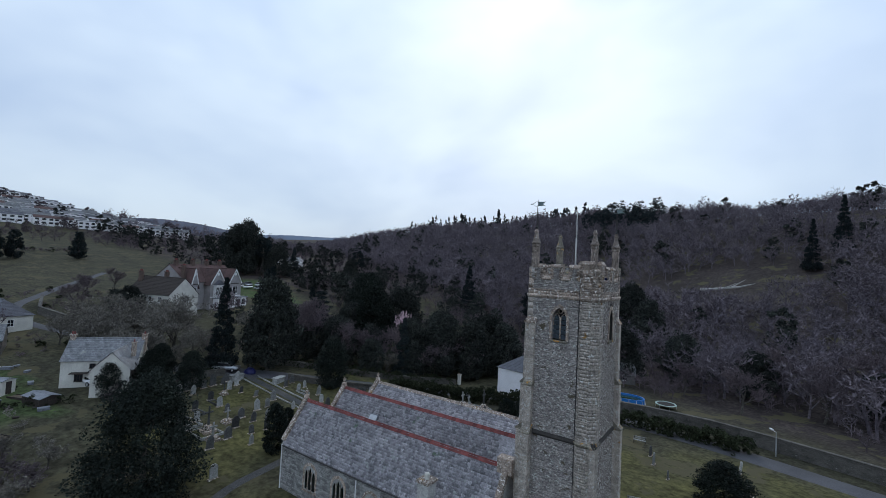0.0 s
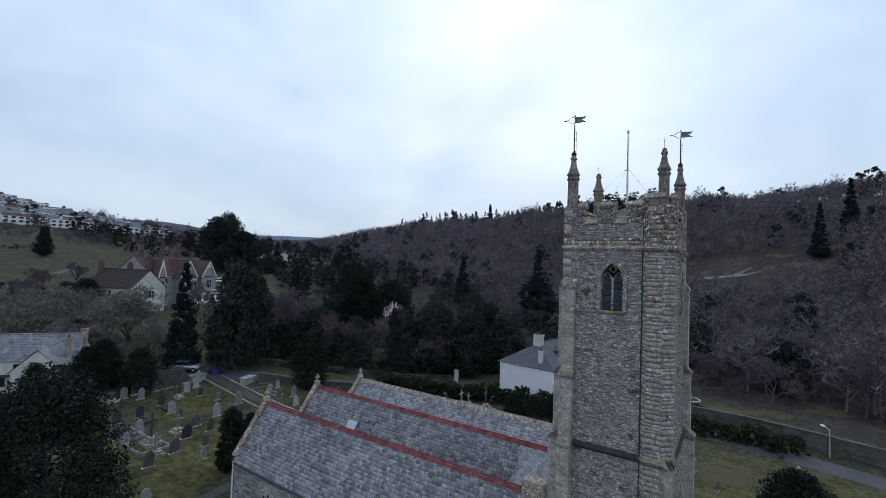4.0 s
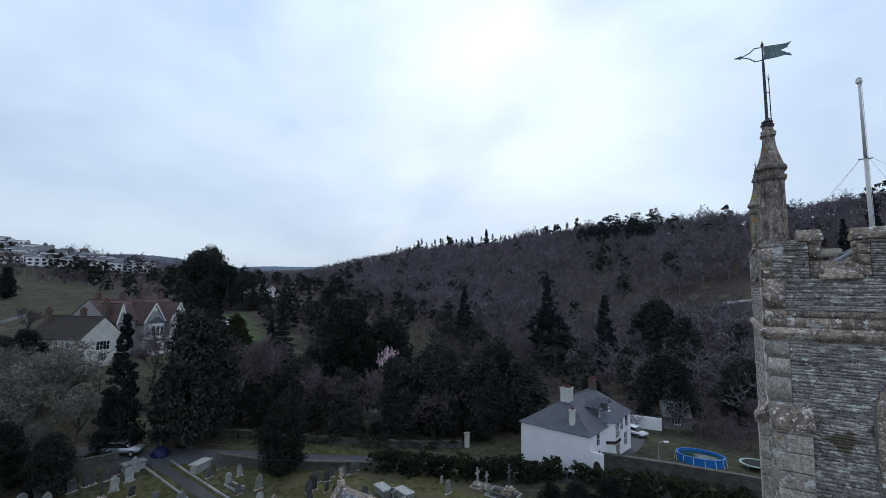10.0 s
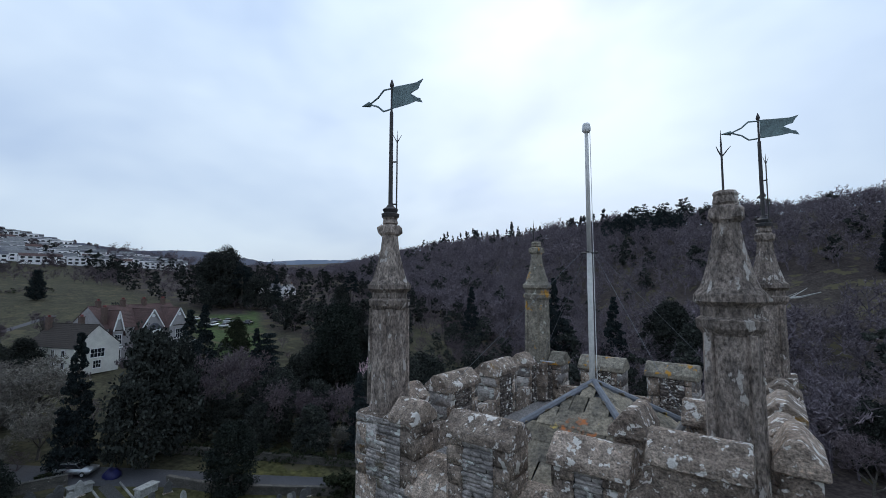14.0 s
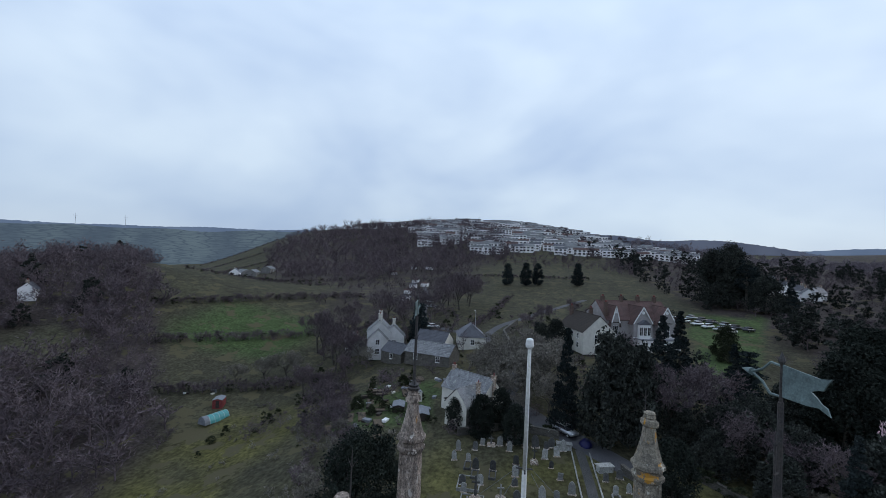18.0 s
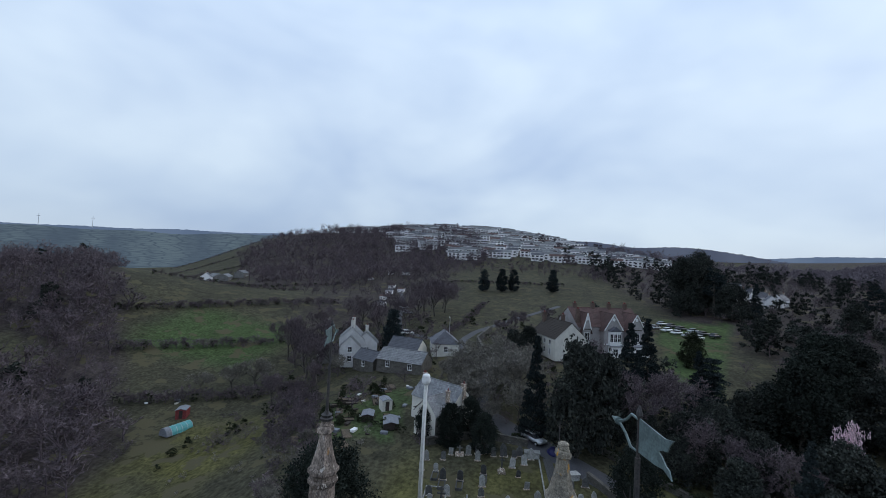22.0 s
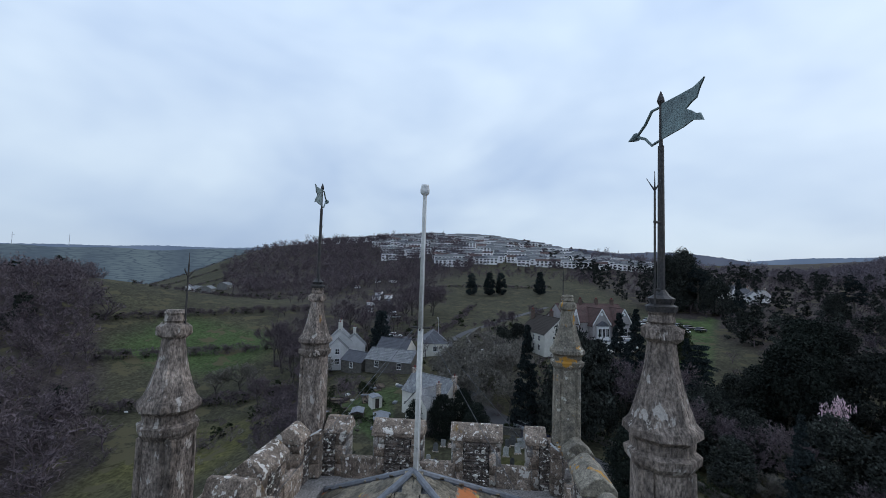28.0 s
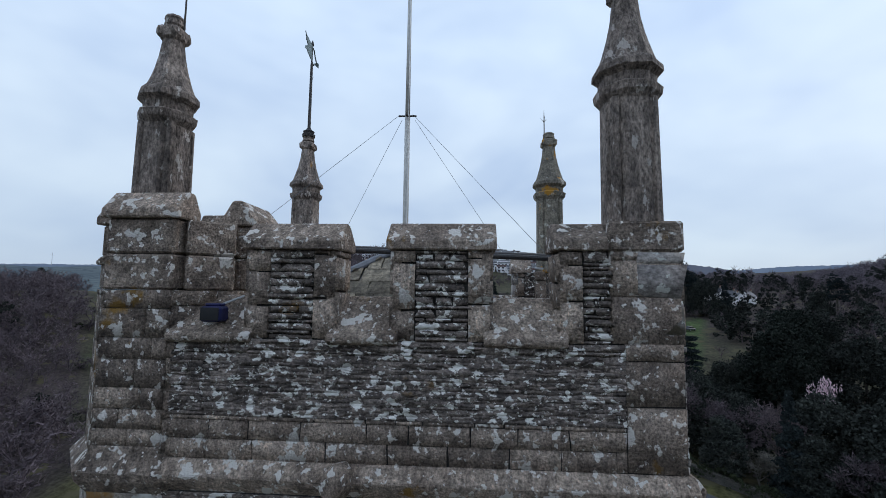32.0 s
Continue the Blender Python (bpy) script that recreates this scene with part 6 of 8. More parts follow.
unit_bush = [leaf_tris(130 + k, crown_spots(130 + k, "dome", 1.2, 0.8, 0.0, 22), 30, 1.0, 0.08) for k in range(3)]
ROAD = [(-74, -1), (-66, 4), (-57, 12), (-49, 20), (-43, 27), (-37, 33.5), (-29, 38.8), (-20, 40.8), (-8, 43.2), (4, 42), (14, 39.5), (26, 35.5), (40, 31), (70, 20)]


def s_of(x, y):
    return 0.461 * x + 0.887 * y


def hill_wood(x, y):
    s = s_of(x, y)
    if not 70 < s < 330 or math.hypot(x - 2, (y - 175) * 1.6) < 34 or math.hypot(x, y) > 800:
        return 0
    return 1.0


def stream_wood(x, y):
    e = y - stream_edge(x) - 6 * noise.noise((x * 0.06, y * 0.06, 2))
    if e > 0 or x > -22 or math.hypot(x, y) > 270 or glade(x, y):
        return 0
    return 0.95 if e < -5 else 0.5


# the hill and valley woods take the twig colour with haze in it
scatter("woodland", 1, ((-330, 170), (40, 420)), lambda x, y: hill_wood(x, y) * (0.92 if math.hypot(x, y) < 420 else 0.6), 6.0, bare_far, HAZED_TWIG,
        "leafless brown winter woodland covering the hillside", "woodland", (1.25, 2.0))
scatter("woodland", 23, ((-200, 150), (60, 220)), lambda x, y: hill_wood(x, y) * 0.9 if s_of(x, y) < 135 else 0, 7.0, bare_mid, HAZED_TWIG,
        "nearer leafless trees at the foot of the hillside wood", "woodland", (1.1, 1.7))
scatter("woodland", 24, ((-900, -280), (60, 700)), lambda x, y: 0.8 if 400 < math.hypot(x, y) < 950 and s_of(x, y) < 220 and y > -0.25 * x else 0, 15.0, bare_far, HAZED_TWIG,
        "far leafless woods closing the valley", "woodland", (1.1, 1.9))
scatter("woodland", 2, ((-780, -320), (200, 760)), lambda x, y: hill_wood(x, y) * 0.9, 12.0, bare_far, HAZED_TWIG, "distant leafless woodland along the valley side", "woodland", (1.3, 2.0))
scatter("woodland", 3, ((-330, 170), (60, 420)), lambda x, y: hill_wood(x, y) * 0.10, 9.0, ever_far, EVERGREEN, "scattered evergreens in the hillside wood", "woodland")
scatter("conifer_row", 4, ((-560, 60), (240, 640)), lambda x, y: 0.5 if 272 < s_of(x, y) < 300 and x < -110 and noise.noise((x * 0.02, y * 0.02, 7)) > -0.25 else 0, 9.0, cone_far, CONIFER,
        "row of dark conifers on the skyline", "woodland", (0.8, 1.4))
scatter("pine_clump", 5, ((-92, -42), (285, 325)), lambda x, y: 0.85, 9.0, [leaf_tris(101 + k, crown_spots(101 + k, "dome", 15, 5.5, 0.35, 34), 26, 1.0, 0.45, 0.55) for k in range(3)], CONIFER,
        "clump of dark pines on the hilltop", "woodland")
scatter("stream_wood", 6, ((-260, 10), (-290, -40)), lambda x, y: stream_wood(x, y), 4.4, bare_mid[:1] + bare_far[:4], TWIG,
        "leafless stream-side wood below the fields", "woodland", (1.0, 1.6))
scatter("stream_wood", 19, ((-170, -20), (-170, -50)), lambda x, y: 0.9 * stream_wood(x, y), 3.6, shrub_far, TWIG, "leafless thicket under the stream-side trees", "woodland", (0.8, 1.3))
scatter("stream_wood", 7, ((-260, 10), (-290, -40)), lambda x, y: 0.2 * stream_wood(x, y) if y < stream_edge(x) - 4 else 0, 8.0, ever_far, EVERGREEN,
        "evergreen undergrowth in the stream-side wood", "woodland", (0.5, 0.9))
scatter("shoulder_wood", 8, ((-610, -230), (-270, 10)), lambda x, y: 0.9 if math.hypot((x + 410) * 0.7, (y + 130)) < 122 + 14 * noise.noise((x * 0.02, y * 0.02, 5)) and math.degrees(math.atan2(-x, y)) < 121 + 2.5 * noise.noise((x * 0.03, y * 0.03, 6)) else 0, 7.5, bare_far, TWIG,
        "leafless wood on the shoulder of the village hill", "woodland", (1.1, 1.8))
def lawn(x, y):
    """The manor's lawn and car park, kept open."""
    f = (x + 77) / -67.0
    return 0.12 < f < 1.3 and 39 + 19 * f - 4 < y < 41 + 36 * f + 5


def off_road(x, y):
    return min(math.hypot(x - a, y - b) for a, b in ROAD_MARKS) > 6.0


ROAD_MARKS = [(a + (c - a) * f / 4, b + (d - b) * f / 4) for (a, b), (c, d) in zip(ROAD, ROAD[1:]) for f in range(4)]


def park(x, y):
    """Grounds between the lane and the hill: open only on the lawn, at the houses and on the drive."""
    if lawn(x, y) or not off_road(x, y) or (-131 < x < -98 and 5 < y < 48) or (-40 < x < 24 and y < 66) or s_of(x, y) > 84:
        return 0
    return 1 if y > 21 + 0.10 * (-x - 60) and y > 30 - (x + 62) * -0.9 else 0


scatter("park_trees", 15, ((-150, -25), (14, 130)), lambda x, y: 0.62 * park(x, y), 5.0, bare_mid, TWIG, "leafless trees crowding the grounds beyond the lane", "woodland", (0.55, 1.0))
scatter("park_trees", 16, ((-150, -25), (14, 130)), lambda x, y: 0.40 * park(x, y), 6.5, [leaf_tris(120 + k, crown_spots(120 + k, "dome", 9, 3.4, 0.05, 36), 22, 1.0, 0.32) for k in range(3)], EVERGREEN,
        "dark evergreens crowding the grounds beyond the lane", "woodland", (0.5, 1.0))


def gardens(x, y):
    near = min(math.hypot(x - a, y - b) / r for a, b, r in ((-77, -10, 9), (-109, -35, 9), (-106, -20, 6), (-95, -19, 7.5), (-99, -28, 5.5), (-110, -11, 7), (-67, -9, 4)))
    lane = min(math.hypot(x - a, y - b) for a, b in ((-84, 1), (-91, 0), (-98, -2), (-104, -4), (-110, -6), (-116, -7), (-122, -8), (-128, -7), (-136, -4)))
    return 1 if near > 1 and lane > 3.5 else 0


scatter("garden_shrubs", 17, ((-150, -58), (-52, 18)), lambda x, y: gardens(x, y) * (0.5 if x < -86 or y > -6 or y < -32 else 0.22), 3.6, shrub_far + bare_mid[:1], TWIG,
        "leafless shrubs and small trees between cottage gardens", "shrubs", (0.4, 0.9))
scatter("garden_shrubs", 18, ((-150, -58), (-52, 18)), lambda x, y: 0.25 * gardens(x, y) if x < -86 or y > -6 or y < -32 else 0, 5.0, unit_bush, HEDGE, "dark evergreen garden shrubs", "shrubs", (0.8, 2.6))
scatter("allotment_trees", 13, ((-320, -160), (-110, -20)), lambda x, y: 0.75 if math.hypot((x + 232) * 0.45, y + 56) < 40 and noise.noise((x * 0.04, y * 0.04, 8)) > -0.2 else 0, 5.5, bare_far, TWIG,
        "leafless trees among hillside allotments", "woodland", (0.45, 1.15))
scatter("farm_trees", 14, ((-330, -220), (-250, -140)), lambda x, y: 0.16 if math.hypot(x + 272, y + 195) > 22 else 0, 8.0, bare_far + ever_far[:1], TWIG,
        "leafless trees round the farm", "woodland", (0.3, 0.7))
scatter("valley_trees", 9, ((-420, -90), (-40, 330)), lambda x, y: 0.8 if s_of(x, y) < 95 and 100 < math.hypot(x, y) < 420 and (y > 78 or x < -270 or -45 < y < -12) and not (-300 < x < -150 and -60 < y < 55) and not lawn(x, y) else 0, 7.5, bare_far, TWIG,
        "leafless trees on the valley floor", "woodland", (0.55, 1.0))
scatter("valley_trees", 10, ((-420, -100), (70, 330)), lambda x, y: 0.3 if s_of(x, y) < 110 and 110 < math.hypot(x, y) < 420 and not lawn(x, y) else 0, 9.0, ever_far, EVERGREEN,
        "dark evergreens on the valley floor", "woodland", (0.6, 1.1))
scatter("garden_trees", 11, ((-110, 80), (40, 100)), lambda x, y: 0.75 if 50 < s_of(x, y) < 84 and not (-36 < x < 24 and y < 66) and y > 52 else 0, 4.2, bare_mid, TWIG,
        "leafless garden trees at the foot of the hill", "woodland", (0.6, 1.0))
scatter("garden_trees", 12, ((-110, 70), (56, 105)), lambda x, y: 0.36 if 56 < s_of(x, y) < 92 and not (-34 < x < 20 and y < 68) else 0, 8.0, ever_far, EVERGREEN,
        "dark garden evergreens at the foot of the hill", "woodland", (0.5, 0.85))


def hedge_line(seed, pts, high, wide, tris, mat, label, step=1.6):
    rng = np.random.default_rng(seed)
    out = []
    for (ax, ay), (bx, by) in zip(pts, pts[1:]):
        d = math.hypot(bx - ax, by - ay)
        for f in np.arange(0, d, step) / d:
            x, y = ax + (bx - ax) * f + rng.normal(0, wide * 0.2), ay + (by - ay) * f + rng.normal(0, wide * 0.2)
            t = tris[rng.integers(len(tris))]
            s = high * rng.uniform(0.6, 1.15)
            a = rng.uniform(0, 6.28)
            c, e = math.cos(a), math.sin(a)
            out.append(np.stack([(t[..., 0] * c - t[..., 1] * e) * s + x, (t[..., 0] * e + t[..., 1] * c) * s + y, t[..., 2] * s + ground(x, y) - 0.1], -1))
    tagged(hang("field_hedge", tri_mesh("field_hedge", np.concatenate(out)), mat), label, "hedge", kind="stuff")


def boundary(x, y):
    """Rough ground between the field and the churchyard."""
    f = (x + 45) / -47.0
    e = abs(y - (-22 - 22 * f))
    return 0.9 if 0 < f < 1.05 and e < 4.5 + 2.5 * noise.noise((x * 0.1, y * 0.1, 9)) else 0


scatter("boundary_scrub", 20, ((-96, -42), (-56, -10)), boundary, 1.7, shrub_far, TWIG, "brown leafless scrub along the churchyard boundary", "shrubs", (0.55, 1.2))
scatter("boundary_scrub", 22, ((-70, -20), (-52, -18)), lambda x, y: 0.5 if abs(y + 36 + 0.35 * (x + 45)) < 5 or noise.noise((x * 0.1, y * 0.1, 19)) > 0.0 else 0, 2.6, shrub_far, PALE_TWIG, "pale leafless scrub at the field's foot", "shrubs", (0.3, 0.7))
unit_shrub = [s / 5.0 for s in shrub_far]
unit_leaf = [leaf_tris(110 + k, crown_spots(110 + k, "dome", 1.0, 0.55, 0.05, 14), 26, 1.0, 0.06) for k in range(3)]
LINES = [[(-119, -117), (-140, -104), (-156, -95), (-168, -88), (-184, -70)], [(-101, -99), (-112, -87), (-122, -76), (-131, -65)], [(-80, -79), (-84, -70), (-89, -58), (-92, -44)],
         [(-160, -140), (-185, -118), (-215, -100)], [(-200, -150), (-235, -120), (-250, -90)], [(-93, -44), (-70, -32), (-54, -24)], [(-128, -14), (-150, -8), (-190, -2)],
         [(-134, -58), (-150, -40), (-160, -24)], [(-260, -150), (-300, -120), (-340, -105)], [(-250, 40), (-252, 0), (-256, -40)],
         [along(133, 395), along(127, 400), along(122, 405), along(117.5, 420)], [along(131, 455), along(125, 470), along(118, 480)], [along(129, 540), along(123, 560), along(119, 570)],
         [along(122.4, 352), along(121.6, 405), along(120.5, 480)]]
for k, line in enumerate(LINES):
    hedge_line(40 + k, line, 5.6 if k < 3 else 4.0, 3.2, unit_shrub, TWIG, "tall leafless field hedge between pastures", 0.7)
    hedge_line(60 + k, line, 2.3 if k != 5 else 1.4, 1.6, unit_leaf, HEDGE, "low evergreen growth along a field hedge", 6.0)
hedge_line(83, [(-62, 16), (-54, 24), (-47, 31), (-41, 37), (-37.5, 40)], 1.9, 1.0, unit_leaf, HEDGE, "ivy and brambles over the bank wall", 0.9)
# clipped churchyard hedges
hedge_line(80, [(-40.5, 26.5), (-34, 30.5), (-27, 35), (-21.5, 39)], 2.5, 2.4, unit_leaf, HEDGE, "dark clipped hedge between churchyard and road", 0.28)
hedge_line(81, [(-20, 39.5), (-12, 41), (-3, 42), (5, 42), (11.5, 41)], 2.3, 2.2, unit_leaf, HEDGE, "dark hedge above the lane", 0.3)
hedge_line(82, [(-58, 30), (-50, 36), (-44, 41)], 1.6, 1.0, unit_shrub, TWIG, "leafless hedge on the road bank", 0.8)

fallen = thing("fallen_tree", (2, 172, ground(2, 172) + 0.3), "pale fallen tree lying across the hillside clearing", "tree")
bm = bmesh.new()
tube(bm, (-7, 0, 0.1), (6, 1.5, 2.2), 0.55, 0.3, 7)
tube(bm, (6, 1.5, 2.2), (11, 1.0, 3.8), 0.3, 0.1, 6)
tube(bm, (3, 1.2, 1.6), (8, 2.5, 5.2), 0.22, 0.06, 6)
tube(bm, (1, 0.9, 1.3), (5, -1.5, 3.6), 0.18, 0.05, 6)
part("trunk", bm, PALE_STONE, fallen)


# ---- roads, walls and houses ----
def strip(name, pts, width, mat, label, category, lift=0.05, step=1.5, kind="structure"):
    """A way laid over the ground along a line of points (x, y)."""
    fine = []
    for (ax, ay), (bx, by) in zip(pts, pts[1:]):
        n = max(1, int(math.hypot(bx - ax, by - ay) / step))
        fine += [Vector((ax + (bx - ax) * k / n, ay + (by - ay) * k / n)) for k in range(n)]
    fine.append(Vector(pts[-1]))
    for _ in range(6):
        fine = [fine[0]] + [(a + b * 2 + c) / 4 for a, b, c in zip(fine, fine[1:], fine[2:])] + [fine[-1]]
    bm = bmesh.new()
    rows = []
    for k, p in enumerate(fine):
        d = (fine[min(k + 1, len(fine) - 1)] - fine[max(k - 1, 0)]).normalized()
        s = Vector((-d.y, d.x))
        row = []
        for f in (-0.5, -0.25, 0, 0.25, 0.5):
            q = p + s * width * f
            row.append(bm.verts.new((q.x, q.y, ground(q.x, q.y) + lift - 0.25 * (abs(f) == 0.5))))
        rows.append(row)
    for a, b in zip(rows, rows[1:]):
        for k in range(4):
            bm.faces.new((a[k], a[k + 1], b[k + 1], b[k]))
    bmesh.ops.recalc_face_normals(bm, faces=bm.faces)
    return tagged(part(name, bm, mat, smooth=True), label, category, kind=kind)


strip("road", ROAD, 5.8, ASPHALT, "narrow grey lane past the church", "road", 0.09)
strip("road", [(-74, -1), (-84, 1), (-98, -2), (-110, -6), (-122, -8), (-136, -4), (-160, 10), (-190, 30)], 3.4, ASPHALT, "village lane climbing past the cottages", "road", 0.09)
strip("road", [(-118, -9), (-128, -20), (-140, -30), (-160, -35), (-185, -38), (-230, -50)], 3.2, ASPHALT, "steep lane up through gardens", "road", 0.09)
strip("path", [(-57, 9.5), (-50, 9.8), (-41.7, 9.5), (-34, 9.4), (-28, 9.5)], 1.9, PATH_MAT, "dark tarred path through the graves", "path", 0.07)
strip("path", [(-34, 9.0), (-32, 3), (-30.5, -4), (-30.8, -9), (-28, -13.5), (-22, -17), (-12, -20), (0, -21)], 1.8, PATH_MAT, "dark curving path round the church", "path", 0.065)
strip("path", [(0, 12), (4, 13.5), (10, 14), (18, 13)], 1.6, PATH_MAT, "worn path across the grass", "path", 0.06)
strip("driveway", [(-19, 46), (-17, 52), (-16.5, 60), (-17.5, 68)], 4.0, ASPHALT, "pale gravel drive beside the house", "drive", 0.07)


def stone_wall(pts, high, thick, label, mat=PALE_STONE, cope=None, group="walls"):
    w = thing("stone_wall", label=label, category="wall", group=group)
    rw = random.Random(len(pts) * 7 + int(pts[0][0]))
    for (ax, ay), (bx, by) in zip(pts, pts[1:]):
        n = max(1, int(math.hypot(bx - ax, by - ay) / 3.0))
        for k in range(n):
            p, q = [(ax + (bx - ax) * f, ay + (by - ay) * f) for f in (k / n, (k + 1) / n)]
            z = [ground(*p), ground(*q)]
            wall_quad("length", p, q, [v - 0.4 for v in z], [v + high + rw.uniform(-.05, .05) for v in z], thick, mat, w)
            wall_quad("coping", p, q, [v + high - 0.06 for v in z], [v + high + 0.09 for v in z], thick + 0.1, cope or mat, w)
    return w


DULL_STONE = material("dull_rubble_wall", (0.12, 0.11, 0.098), (0.055, 0.052, 0.047), scale=0.9, fine=9, bump=0.9, bump_size=0.05, vary=0.2, spots=(0.34, 0.33, 0.30), spot_scale=3, spot_at=0.66, streak=2.0)
stone_wall([(-53, 14.2), (-48, 17.2), (-44, 21.5), (-40.5, 25.5), (-38, 28.0)], 0.9, 0.4, "low stone wall between the churchyard and the lane", DULL_STONE)
stone_wall([(-62, 16), (-54, 24), (-47, 31), (-41, 37), (-36.5, 41)], 0.9, 0.5, "rough stone bank wall beyond the lane", DULL_STONE)
stone_wall([(-20, 44.6), (-10, 46.4), (-3, 47.2), (6, 47), (14, 45), (22, 42.5), (34, 38.5), (60, 30)], 1.9, 0.5, "long grey stone wall along the lane", DULL_STONE)
stone_wall([(-58.5, -8), (-62, 0), (-60, 7)], 1.0, 0.4, "old churchyard wall under the yews", DULL_STONE)
stone_wall([(-82, 6), (-96, 3), (-110, -1), (-122, -3), (-138, 1)], 1.7, 0.5, "garden wall beside the village lane", DULL_STONE)
for x, y in ((-36.0, 41.6),):
    g = thing("gate_pier", (x, y, ground(x, y)), "pale limewashed gate pier", "gate pier")
    bm = bmesh.new()
    box(bm, (-0.28, -0.28, -0.2), (0.28, 0.28, 1.9), 0.03)
    part("shaft", bm, CREAM, g)
    bm = bmesh.new()
    box(bm, (-0.36, -0.36, 1.9), (0.36, 0.36, 2.03), 0.03)
    part("cap", bm, GRANITE, g)


def window(parent, m, width, height, bars=1, frame_mat=None, label="white sash window"):
    """A window on a wall plane: m maps x along, y up, z out, from the sill's middle."""
    frame_mat = frame_mat or PAINT
    w = part("window", bmesh.new(), frame_mat, parent, label)
    h = width / 2
    bm = bmesh.new()
    ringed(bm, [(-h - .07, -.07), (h + .07, -.07), (h + .07, height + .07), (-h - .07, height + .07)], [(-h, 0), (h, 0), (h, height), (-h, height)], 0.06, m)
    for k in range(bars):
        u = -h + width * (k + 1) / (bars + 1)
        box(bm, (u - 0.025, 0, 0.01), (u + 0.025, height, 0.05), 0, m)
    box(bm, (-h, height / 2 - 0.025, 0.01), (h, height / 2 + 0.025, 0.05), 0, m)
    part("frame", bm, frame_mat, w)
    bm = bmesh.new()
    box(bm, (-h, 0, 0.004), (h, height, 0.022), 0, m)
    part("pane", bm, GLASS, w)
    bm = bmesh.new()
    box(bm, (-h - 0.12, -0.14, 0.0), (h + 0.12, -0.07, 0.12), 0, m)
    part("sill", bm, frame_mat, w)
    return w


def chimney(parent, x, y, z0, z1, size=0.8, mat=None, pots=2):
    c = part("chimney", bmesh.new(), mat or GRANITE, parent)
    bm = bmesh.new()
    box(bm, (x - size / 2, y - size / 2, z0), (x + size / 2, y + size / 2, z1), 0.02)
    part("shaft", bm, mat or GRANITE, c)
    bm = bmesh.new()
    box(bm, (x - size / 2 - 0.07, y - size / 2 - 0.07, z1 - 0.18), (x + size / 2 + 0.07, y + size / 2 + 0.07, z1), 0.02)
    part("cap", bm, mat or GRANITE, c)
    for k in range(pots):
        bm = bmesh.new()
        lathe(bm, [(0.12, z1), (0.11, z1 + 0.35), (0.13, z1 + 0.38), (0.10, z1 + 0.42)], 8, 0, (x + (k - (pots - 1) / 2) * 0.32, y, 0))
        part("pot", bm, RED_TILE, c)


